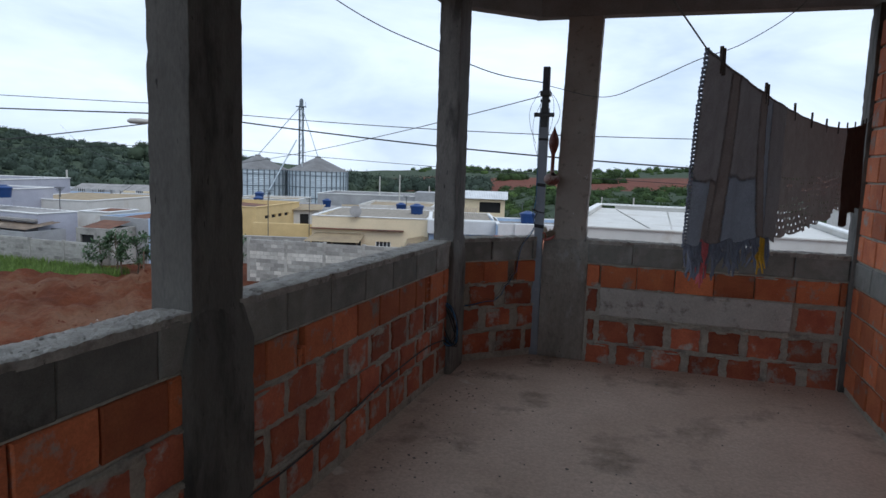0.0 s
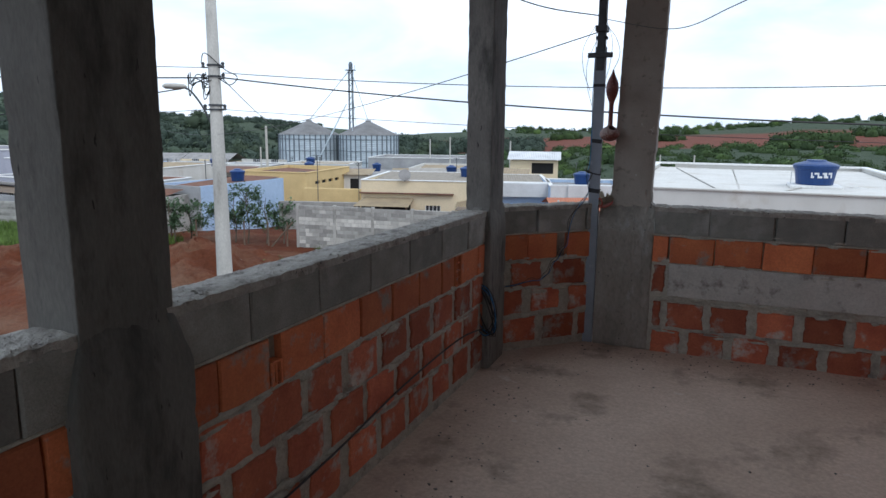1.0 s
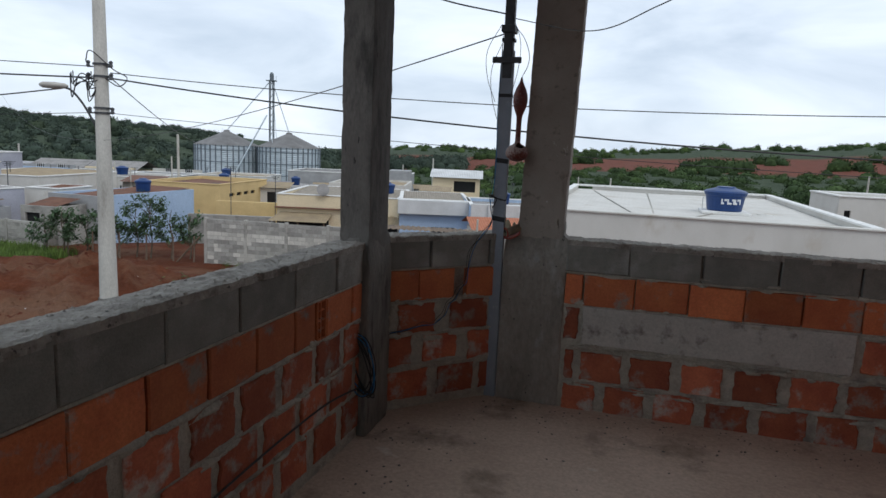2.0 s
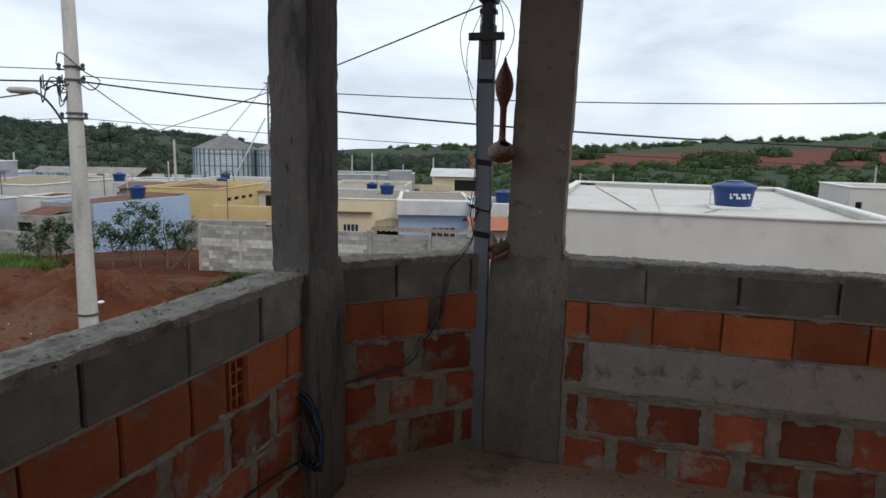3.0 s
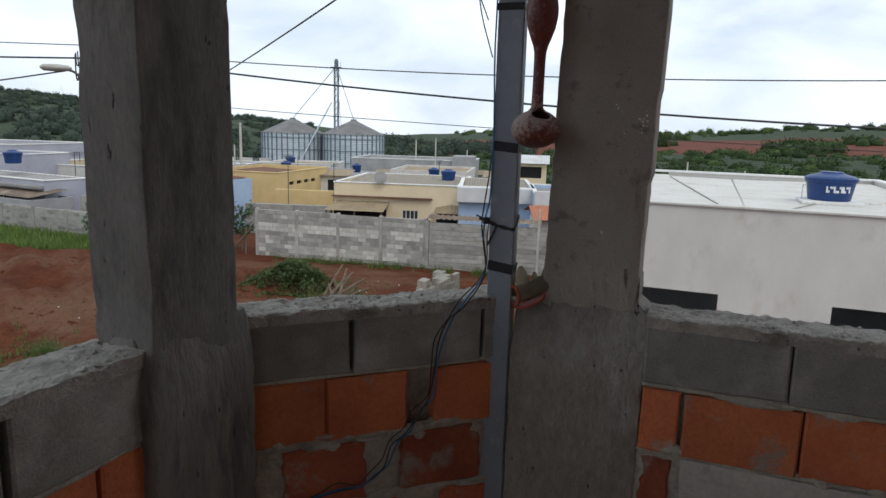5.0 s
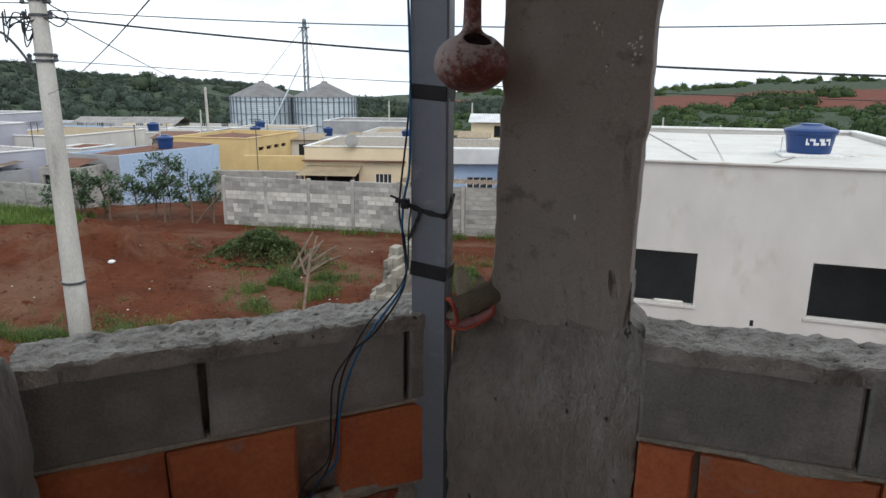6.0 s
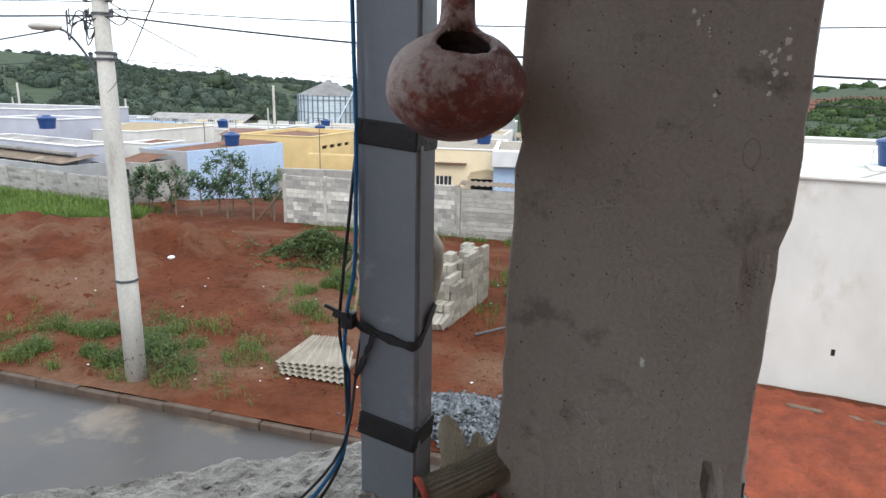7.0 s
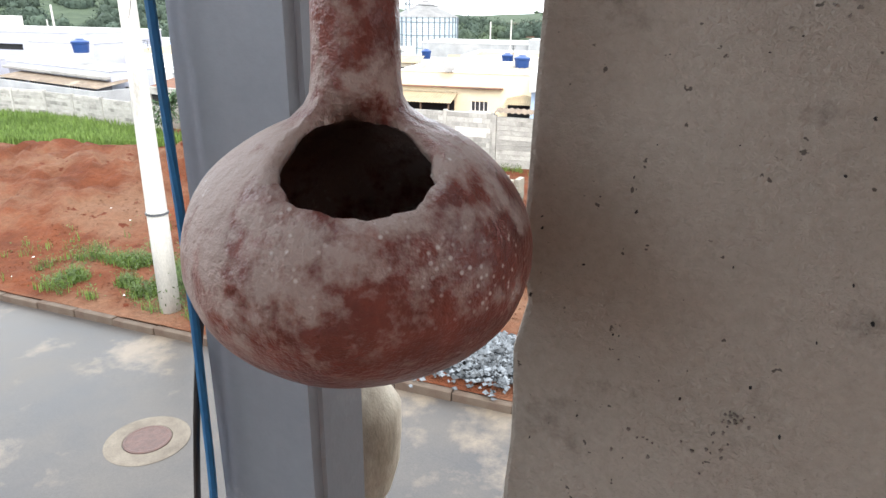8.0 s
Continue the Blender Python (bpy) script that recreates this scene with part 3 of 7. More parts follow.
def fleck(u, z, r, mat, name, label, seed, tall=1.0):
    rg = random.Random(seed)
    bm = bmesh.new()
    ring = []
    for k in range(14):
        a = 2 * math.pi * k / 14
        q = r * rg.uniform(0.45, 1.25)
        ring.append((q * math.cos(a), q * math.sin(a) * tall))
    top = [bm.verts.new((x * 0.8, -0.0009, y * 0.8)) for x, y in ring]
    low = [bm.verts.new((x, 0.002, y)) for x, y in ring]
    bm.faces.new(top)
    for k in range(14):
        bm.faces.new((low[k], low[(k + 1) % 14], top[(k + 1) % 14], top[k]))
    bmesh.ops.recalc_face_normals(bm, faces=bm.faces)
    part(name, bm, mat, worn, label, m=Matrix.Translation((u + 0.8165, -0.0708, z)))


rg = random.Random(77)
for cu, cz, n, spread in ((-0.708, 1.50, 17, 0.011), (-0.776, 1.530, 4, 0.004), (-0.765, 1.517, 3, 0.003), (-0.752, 1.462, 2, 0.004), (-0.80, 1.19, 2, 0.01)):
    for k in range(n):
        fleck(cu + rg.gauss(0, spread * 0.55), cz + rg.gauss(0, spread * 1.3), rg.uniform(0.0010, 0.0034), M_FLECK, "paint_fleck", "old white paint fleck", rg.random(), rg.uniform(0.8, 1.9))
# pits are flat near-black flecks, their inner shade put into the colour
for k in range(90):
    fleck(rg.uniform(-0.945, -0.70), rg.uniform(1.02, 1.62), rg.uniform(0.0003, 0.0008), M_RECESS_SHADE, "pit", "dark pit in the concrete", rg.random(), rg.uniform(0.6, 1.8))
for cu, cz, n, sp in ((-0.836, 1.373, 16, 0.006), (-0.842, 1.352, 10, 0.008), (-0.877, 1.345, 6, 0.008), (-0.832, 1.56, 8, 0.005), (-0.70, 1.29, 14, 0.006)):
    for k in range(n):
        fleck(cu + rg.gauss(0, sp), cz + rg.gauss(0, sp), rg.uniform(0.0004, 0.0011), M_SCRAPE, "scrape", "dark scraped patch", rg.random(), rg.uniform(0.6, 1.5))
part("ring_mark", tube([(-0.716 + 0.8165 + 0.0075 * math.cos(a), -0.0700, 1.41 + 0.014 * math.sin(a)) for a in (2 * math.pi * k / 30 for k in range(31))], 0.0006, 5), M_RING_MARK, worn, "faint ring-shaped mark")

bm = rough_block(-1.040, -0.652, 5.905, 6.115, Z_FLOOR, 1.055, 0.016, 0.004, 5, 14.0, bevel=0.006)
for v in bm.verts:
    k = min(1.0, max(0.0, (v.co.z - 0.74) / 0.30))
    k = k * k * (3 - 2 * k)
    bumps = (0.004 + 0.005 * k) * noise.noise(v.co * 22) + 0.003 * noise.noise(v.co * 60)
    v.co.y = max(v.co.y + (bumps if v.co.y < 5.95 else 0.0), 5.903 + 0.094 * k + bumps)
    n = min(1.0, max(0.0, (v.co.z - 0.955) / 0.025))
    left, right = -1.040 + 0.071 * n, -0.652 - 0.036 * n
    v.co.x = min(max(v.co.x, left + 0.003 * noise.noise(v.co * 40)), right + 0.004 * noise.noise(v.co * 40))
base = part("plaster_base", bm, M_PLASTER, smooth=True)
base.matrix_world = TERR
tagged(base, "patchy grey cement-plastered footing of the broad pillar", "plaster base", kind="structure")

bm = rough_block(-1.725, -1.578, 5.062, 5.40, Z_FLOOR, 1.005, 0.02, 0.004, 8, 12.0, bevel=0.008)
for v in bm.verts:
    k = min(1.0, max(0.0, (v.co.z - 0.86) / 0.14))
    if v.co.x > -1.62:
        v.co.x -= 0.018 * k + 0.004 * k * noise.noise(v.co * 30)
    if v.co.y < 5.10:
        v.co.y += 0.022 * k + 0.003 * k * noise.noise(v.co * 30)
filler = part("plaster_corner", bm, M_PLASTER_DARK, smooth=True)
filler.matrix_world = TERR
tagged(filler, "dark streaked plaster round the foot of the corner pillar", "plaster base", kind="structure")


bm = rough_block(-1.76, -1.655, 2.14, 2.535, Z_FLOOR, 1.01, 0.025, 0.004, 13, 12.0, bevel=0.008)
for v in bm.verts:
    k = min(1.0, max(0.0, (v.co.z - 0.84) / 0.16))
    if v.co.x > -1.69:
        v.co.x -= 0.022 * k + 0.004 * k * noise.noise(v.co * 30)
    if v.co.y < 2.18:
        v.co.y += 0.05 * k
    if v.co.y > 2.50:
        v.co.y -= 0.05 * k
foot = part("plaster_foot", bm, M_PILLAR_STAINED_SHADED, smooth=True)
foot.matrix_world = TERR
tagged(foot, "dark stained plaster round the foot of the long wall's pillar", "plaster base", kind="structure")


# ---- the brick parapets ----
BRICK_CACHE = {}


def brick_mesh(w, h, d, mat, k):
    key = (round(w, 2), round(h, 3), mat.name, k)
    if key in BRICK_CACHE:
        return BRICK_CACHE[key]
    rng = random.Random(hash((round(w * 100), round(h * 1000), k)) & 0xffff)
    w = round(w, 2)
    bm = bmesh.new()
    c = 0.006
    j = lambda a: rng.uniform(-a, a)
    xs = [0, w / 2, w]
    back_ring = [(0, 0), (w, 0), (w, h), (0, h)]
    rim = [(0, 0), (w * 0.4, j(0.003)), (w, 0), (w + j(0.003), h * 0.5), (w, h), (w * 0.6, h + j(0.003)), (0, h), (j(0.003), h * 0.5)]
    if mat.name.startswith("mortar"):
        # ragged outline where mortar laps over the brick
        rim = []
        for k in range(32):
            f = 4 * k / 32
            e, g = int(f), f - int(f)
            x, z = ((w * g, 0), (w, h * g), (w * (1 - g), h), (0, h * (1 - g)))[e]
            q = (0.017 if e % 2 else 0.009) * max(0.0, noise.noise((x * 26 + len(BRICK_CACHE) * 3.7, z * 26, k * 0.05)) + 0.2) + rng.uniform(0, 0.003)
            rim.append((x + (w / 2 - x) / (w / 2) * q, z + (h / 2 - z) / (h / 2) * q))
    count = len(rim)
    bv = [bm.verts.new((x, d, z)) for x, z in rim]
    mv = [bm.verts.new((x, c + j(0.002), z)) for x, z in rim]
    fv = [bm.verts.new((x + (c if x < w * 0.3 else -c if x > w * 0.7 else 0), j(0.0015), z + (c if z < h * 0.3 else -c if z > h * 0.7 else 0))) for x, z in rim]
    for a, b in ((bv, mv), (mv, fv)):
        for i in range(count):
            bm.faces.new((a[i], a[(i + 1) % count], b[(i + 1) % count], b[i]))
    bm.faces.new(fv)
    bm.normal_update()
    bmesh.ops.recalc_face_normals(bm, faces=bm.faces)
    me = mesh_from("brick", bm, mat)
    BRICK_CACHE[key] = me
    return me


def wall_frame(p0, p1):
    a, b = Vector(p0), Vector(p1)
    d = b - a
    return TERR @ Matrix.Translation((a.x, a.y, 0)) @ Matrix.Rotation(math.atan2(d.y, d.x), 4, "Z"), d.length


def lay(wall, x0, x1, z, h, w, joint, mat, name="brick", proud=0.0, depth=0.05, seed=0, first=None, drop=0.0, rise=0.0):
    """One course of bricks or blocks between x0 and x1; first: width of the cut piece at x0."""
    rng = random.Random(seed)
    x = x0
    width = first if first else w
    while x < x1 - 0.03:
        ww = min(width, x1 - x)
        if rng.random() >= drop and ww > 0.04:
            ob = new(name, brick_mesh(ww - joint * rng.uniform(0.7, 1.3), h, depth, mat, rng.randrange(3)))
            ob.parent = wall
            ob.matrix_local = Matrix.Translation((x + joint / 2, -proud + rng.uniform(-0.004, 0.003), z + rise * (6.3 - x) * z + rng.uniform(-0.003, 0.003))) @ \
                Matrix.Rotation(rng.uniform(-0.012, 0.012), 4, "Y") @ Matrix.Rotation(rng.uniform(-0.006, 0.006), 4, "Z")
        x += ww
        width = w


def coping(wall, length, thick, z, seed, x0=0.0, rise=0.0):
    """The uneven mortar bed along the top of a parapet."""
    amp = 0.55 if length > 3 else 0.8

    def fn(a, b):
        x = x0 + (length - x0) * a
        y = -0.008 + (thick + 0.014) * b
        lip = 0.005 if b in (0.0, 1.0) else 0.0
        q = Vector((x * 22, y * 22, seed * 5.0))
        return (x, y + (0.008 * noise.noise(q * 0.9) if b in (0.0, 1.0) else 0),
                z + rise * (6.3 - x) + 0.006 - lip + amp * (0.007 * noise.noise(q * 0.35) + 0.007 * noise.noise(q) + 0.006 * noise.noise(q * 2.6)
                - 0.012 * max(0.0, noise.noise(q * 1.4 + Vector((3, 7, 1))) - 0.12) + 0.0035 * abs(noise.noise(q * 5.5))))
    bm = grid(int((length - x0) / (0.013 if length > 3 else 0.006)), 11 if length > 3 else 22, fn)
    r = bmesh.ops.extrude_face_region(bm, geom=bm.faces[:])
    for v in [g for g in r["geom"] if isinstance(g, bmesh.types.BMVert)]:
        v.co.z = z - 0.03 + rise * (6.3 - v.co.x)
    bmesh.ops.recalc_face_normals(bm, faces=bm.faces)
    part("coping", bm, M_COPING, wall, "crumbly pale mortar coping")
    rg = random.Random(seed)
    vs, fs = [], []
    for _ in range(int((length - x0) * 110)):
        x, y, q = rg.uniform(x0, length), rg.uniform(0.0, thick), 0.0045 * rg.uniform(0.4, 1.6) ** 2
        i, zz = len(vs), z + rise * (6.3 - x) + 0.006
        vs += [(x + q * rg.uniform(0.6, 1.2) * a, y + q * rg.uniform(0.6, 1.2) * b, zz + q * c * 0.6) for a, b, c in ((1, 0, 0), (-1, 0, 0), (0, 1, 0), (0, -1, 0), (0, 0, 1), (0, 0, -1.5))]
        fs += [tuple(i + k for k in f) for f in ((0, 2, 4), (2, 1, 4), (1, 3, 4), (3, 0, 4), (2, 0, 5), (1, 2, 5), (3, 1, 5), (0, 3, 5))]
    me = bpy.data.meshes.new("mortar_crumbs")
    me.from_pydata(vs, [], fs)
    me.materials.append(M_COPING)
    ob = new("mortar_crumbs", me)
    ob.parent = wall
    tagged(ob, kind="stuff")


def parapet(name, p0, p1, thick, label):
    m, length = wall_frame(p0, p1)
    bm = rough_block(0, length, 0.040, thick, Z_FLOOR - 0.03, Z_TOP - 0.012, 0.09, 0.003, len(name))
    wall = part(name, bm, M_MORTAR)
    wall.matrix_world = m
    tagged(wall, label, "wall", kind="structure")
    return wall, length


wall_left, LL = parapet("wall_left", (-1.782, -1.6), (-1.618, 5.18), 0.15, "red hollow-brick parapet topped by grey concrete blocks")
wall_mid, LM = parapet("wall_chamfer", (-1.631, 5.411), (-1.050, 5.963), 0.12, "short chamfered brick parapet with smeared mortar")
wall_right, LR = parapet("wall_end", (-0.655, 5.903), (1.292, 5.903), 0.13, "end parapet of orange bricks with a cement band")
coping(wall_left, LL, 0.15, Z_TOP + 0.010, 1, 1.2, 0.009)
coping(wall_mid, LM, 0.12, Z_TOP - 0.004, 2)
coping(wall_right, LR, 0.13, Z_TOP, 3)



def mortar_beds(wall, length, low_top, lines, rise=0.0, seed=0):
    """Flush mortar behind the lower courses, and thin beds between the upper ones."""
    n = max(4, int(length / 0.02))

    def sheet(z0, z1, y, rows):
        def fn(a, b):
            x = length * a
            z = z0 + (z1 - z0) * b
            w = noise.noise((x * 9, z * 9, seed)) * 0.004 + noise.noise((x * 40, z * 40, seed)) * 0.003
            edge = 0.006 * noise.noise((x * 30, seed, 3)) if b in (0.0, 1.0) and rows < 4 else 0.0
            return (x, y + w + (0.02 if b in (0.0, 1.0) and rows < 4 else 0.0), z * (1 + rise * (6.3 - x)) + edge)
        return grid(n, rows, fn)
    part("mortar", sheet(Z_FLOOR, low_top, 0.010, 30), M_MORTAR, wall, "rough mortar between the lower bricks", smooth=True)
    for z in lines:
        part("mortar_bed", sheet(z - 0.013, z + 0.013, 0.001, 3), M_MORTAR, wall, smooth=True)


mortar_beds(wall_left, LL, 0.576, (0.580, 0.774), 0.011, 1)
mortar_beds(wall_mid, LM, 0.576, (0.580, 0.774), 0.0, 2)
mortar_beds(wall_right, LR, 0.576, (0.580, 0.774), 0.0, 3)

# grit and crumbs on the terrace floor
rg = random.Random(91)
vs, fs = [], []
for _ in range(420):
    k = rg.random()
    u, v, q = (-1.52 + abs(rg.gauss(0, 0.25)), rg.uniform(1.0, 5.4), 0.006) if k < 0.5 else (rg.uniform(-1.2, 1.2), 5.86 - abs(rg.gauss(0, 0.22)), 0.006) if k < 0.8 else (rg.uniform(-1.4, 1.2), rg.uniform(2, 5.8), 0.007)
    q *= rg.uniform(0.4, 1.5)
    i = len(vs)
    vs += [(u + q * rg.uniform(0.5, 1.4) * a, v + q * rg.uniform(0.5, 1.4) * b, Z_FLOOR + 0.004 + q * c * 0.5) for a, b, c in ((1, 0, 0), (-1, 0, 0), (0, 1, 0), (0, -1, 0), (0, 0, 1), (0, 0, -1.5))]
    fs += [tuple(i + k for k in f) for f in ((0, 2, 4), (2, 1, 4), (1, 3, 4), (3, 0, 4), (2, 0, 5), (1, 2, 5), (3, 1, 5), (0, 3, 5))]
me = bpy.data.meshes.new("floor_grit")
me.from_pydata(vs, [], fs)
me.materials.append(M_PLASTER_DARK)
grit = new("floor_grit", me)
grit.matrix_world = TERR
tagged(grit, "dark crumbs of mortar and dirt on the floor", "grit", kind="stuff")

# ---- ground, road and kerb ----
def kerb_y(x):
    return 14.42 - 0.125 * x


HILL = [(-180, 1.4), (-75, 1.5), (-60, 1.7), (-45, 1.72), (-43, 1.85), (-40, 1.68), (-36, 1.32), (-33, 0.80), (-29, 0.62), (-24.5, 0.42), (-21.5, 0.18),
        (-15, -0.35), (-11, -0.75), (-8, -0.55), (-2.6, -0.25), (3, -0.25), (11.5, -0.05), (17, 0.2), (21, 0.62), (27, 0.75), (31, 1.15), (45, 1.2), (90, 1.0), (180, 1.2)]


def hill_angle(az):
    for (a, e), (b, f) in zip(HILL, HILL[1:]):
        if a <= az <= b:
            k = (az - a) / (b - a)
            return e + (f - e) * k * k * (3 - 2 * k)
    return 1.0


def ground_z(x, y):
    r = math.hypot(x, y)
    base_z = -4.17
    if y < kerb_y(x) + 0.38:
        base_z = -4.42
    elif r < 70:
        base_z += 0.04 * noise.noise((x * 0.6, y * 0.6, 0)) + 0.03 * noise.noise((x * 2, y * 2, 4))
        m1 = 1.05 * math.exp(-((x + 17.5) / 6.0) ** 2 - ((y - 24.8) / 3.6) ** 2)
        m2 = 0.75 * math.exp(-((x + 11.9) / 2.2) ** 2 - ((y - 25.0) / 2.4) ** 2)
        m3 = 0.45 * math.exp(-((x + 13.6) / 3.2) ** 2 - ((y - 20.6) / 1.6) ** 2)
        hump = m1 + m2 + m3
        base_z += hump * (1 + 0.35 * noise.noise((x * 0.8, y * 0.8, 7)) - 0.55 * abs(noise.noise((x * 1.1, y * 0.8, 3))) + 0.14 * noise.noise((x * 2.6, y * 2.6, 2)))
        base_z += 0.20 * min(1.0, hump * 2) * noise.noise((x * 1.9 + y * 1.1, y * 0.5, 6))
    if y > 24:
        # the lot falls towards its far fence, and the town lies lower still
        k = min(1.0, (y - 24) / 11)
        base_z -= 0.65 * k * k * (3 - 2 * k)
        k = min(1.0, max(0.0, (y - 37) / 45))
        base_z -= 0.75 * min(1.0, k * 4) + 3.6 * k * k * (3 - 2 * k) * min(1.0, max(0.0, (14 - x) / 12))
    if r > 110:
        k = min(1.0, (r - 110) / 560)
        k = k * k * (3 - 2 * k)
        az = math.degrees(math.atan2(x, y))
        top = 1.45 + 670 * math.tan(radians(hill_angle(az)))
        base_z = base_z * (1 - k) + top * k + (1 - k) * k * 5 * noise.noise((x * 0.008, y * 0.008, 1))
        if r > 700:
            base_z -= (r - 700) * 0.012
    return base_z


def ground_sheet():
    radii = [0.0]
    r = 6.0
    while r < 45:
        radii.append(r)
        r += 0.28
    while r < 4200:
        radii.append(r)
        r *= 1.045
    angles = [-62 + 0.5 * k for k in range(224)]
    a = angles[-1] + 6
    while a < 298:
        angles.append(a)
        a += 6
    verts, faces = [], []
    n = len(angles)
    for rad in radii:
        for ang in angles:
            x, y = rad * math.sin(radians(ang)), rad * math.cos(radians(ang))
            verts.append((x, y, ground_z(x, y)))
    for i in range(len(radii) - 1):
        for k in range(n):
            a, b = i * n + k, i * n + (k + 1) % n
            faces.append((a, b, b + n, a + n) if i else (a, b + n, a + n))
    me = bpy.data.meshes.new("ground")
    me.from_pydata(verts, [], faces)
    me.materials.append(M_GROUND)
    me.polygons.foreach_set("use_smooth", [True] * len(me.polygons))
    return tagged(new("ground", me), "bare red clay ground running to green and ploughed hills", "ground", kind="structure")


ground_sheet()
road = part("road", grid(110, 24, lambda a, b: (-60 + 110 * a, 6.5 + (kerb_y(-60 + 110 * a) - 6.5 - 0.02) * b,
                                               -4.36 + 0.05 * math.sin(b * 3.14) + 0.008 * noise.noise((a * 80, b * 8, 0)))), M_ASPHALT, smooth=True)
tagged(road, "wet dark asphalt street with muddy pale patches", "road", kind="structure")
kerb = thing("kerb", "muddy concrete kerb along the street", "kerb", kind="structure")
kx = -40.0
ki = 0
while kx < 30:
    ang = math.atan2(-0.13, 1)
    part("kerb_stone", box(0.006, 0.99, 0, 0.14, -4.44, -4.215, 0.016), M_KERB, kerb,
         m=Matrix.Translation((kx, kerb_y(kx) - 0.02 + 0.01 * math.sin(ki * 2.1), 0.012 * math.sin(ki * 1.7))) @ Matrix.Rotation(ang, 4, "Z"))
    kx += 1.0 * math.cos(ang)
    ki += 1
strip = part("verge_strip", grid(280, 4, lambda a, b: (-42 + 74 * a, kerb_y(-42 + 74 * a) + 0.10 + 0.85 * b, -4.20 + 0.03 * b + 0.03 * noise.noise((a * 120, b * 2, 1)) - 0.12 * (b == 1.0))), M_SOIL, smooth=True)
tagged(strip, "strip of red soil behind the kerb", "soil", kind="structure")
manhole = thing("manhole_cover", "rusty round manhole cover in a pale concrete ring", "manhole", Matrix.Translation((-5.28, 12.42, -4.315)))
part("concrete_ring", lathe([(0.58, -0.03), (0.58, 0.006), (0.54, 0.012), (0.34, 0.016), (0.33, 0.0)], 40), M_RING, manhole, "pale concrete ring")
cover = part("iron_cover", lathe([(0.325, 0.0), (0.325, 0.022), (0.30, 0.03), (0.28, 0.022), (0.02, 0.024)], 40), M_IRON, manhole, "rusty cast-iron lid")

# red verge before the white house
verge = part("red_earth_verge", grid(200, 70, lambda a, b: (1.0 + 14 * a, kerb_y(1.0 + 14 * a) + 0.2 + 4.6 * b * (1 - 0.45 * a),
             -4.10 + 0.13 * abs(noise.noise((a * 16, b * 4, 3))) - 0.10 * (b < 0.02) + 0.07 * noise.noise((a * 50, b * 12, 1)) + 0.05 * noise.noise((a * 130, b * 40, 5)) + 0.05 * math.sin(b * 3.1))), M_RED_EARTH, smooth=True)
tagged(verge, "freshly turned bright red earth beside the white house", "earth", kind="structure")


# ---- leaf and stone scatters ----
def scatter(name, label, category, mat, verts, faces, parent=None):
    me = bpy.data.meshes.new(name)
    me.from_pydata(verts, [], faces)
    me.materials.append(mat)
    ob = new(name, me)
    if parent:
        ob.parent = parent
        return ob
    return tagged(ob, label, category, kind="stuff")


def blades(spots, height, width, rng, per=1):
    vs, fs = [], []
    for x, y, z in spots:
        for _ in range(per):
            a = rng.uniform(0, 6.28)
            h = height * rng.uniform(0.5, 1.25)
            lean = rng.uniform(0.1, 0.6) * h
            dx, dy = math.cos(a), math.sin(a)
            w = width * rng.uniform(0.6, 1.3)
            px, py = x + rng.uniform(-0.1, 0.1), y + rng.uniform(-0.1, 0.1)
            i = len(vs)
            vs += [(px - dy * w, py + dx * w, z - 0.02), (px + dy * w, py - dx * w, z - 0.02),
                   (px + dx * lean * 0.4 + dy * w * 0.7, py + dy * lean * 0.4 - dx * w * 0.7, z + h * 0.6),
                   (px + dx * lean * 0.4 - dy * w * 0.7, py + dy * lean * 0.4 + dx * w * 0.7, z + h * 0.6),
                   (px + dx * lean, py + dy * lean, z + h)]
            fs += [(i, i + 1, i + 2, i + 3), (i + 3, i + 2, i + 4)]
    return vs, fs


def leaves(centres, size, rng):
    vs, fs = [], []
    for c in centres:
        a, t = rng.uniform(0, 6.28), rng.uniform(-0.9, 0.9)
        d = Vector((math.cos(a) * math.cos(t), math.sin(a) * math.cos(t), math.sin(t)))
        s = d.cross(Vector((0.3, 0.2, 1))).normalized()
        q = size * rng.uniform(0.6, 1.4)
        c = Vector(c)
        i = len(vs)
        vs += [c - d * q, c + s * q * 0.45 + Vector((0, 0, 0.12 * q)), c + d * q, c - s * q * 0.45 + Vector((0, 0, 0.12 * q))]
        fs += [(i, i + 1, i + 2), (i, i + 2, i + 3)]
    return [tuple(v) for v in vs], fs


rng = random.Random(5)
spots = []
while len(spots) < 22000:
    x, y = rng.uniform(-42, -19.0), rng.uniform(24.5, 39)
    edge = 31.6 + max(-5.5, (x + 19) * 0.62) + 1.5 * noise.noise((x * 0.35, 0, 0))
    fence_y = min(34.9, 35.5 - 0.28 * (x + 21.2)) if x > -21 else 35.4 - 0.28 * (x + 21.2) if x > -31.2 else 38.3
    if edge < y < fence_y and noise.noise((x * 0.5, y * 0.5, 2)) > -0.45:
        spots.append((x, y, ground_z(x, y)))
scatter("tall_grass", "lush bright green grass along the block fence", "grass", M_GRASS, *blades(spots, 0.42, 0.022, rng, 2))
spots = []
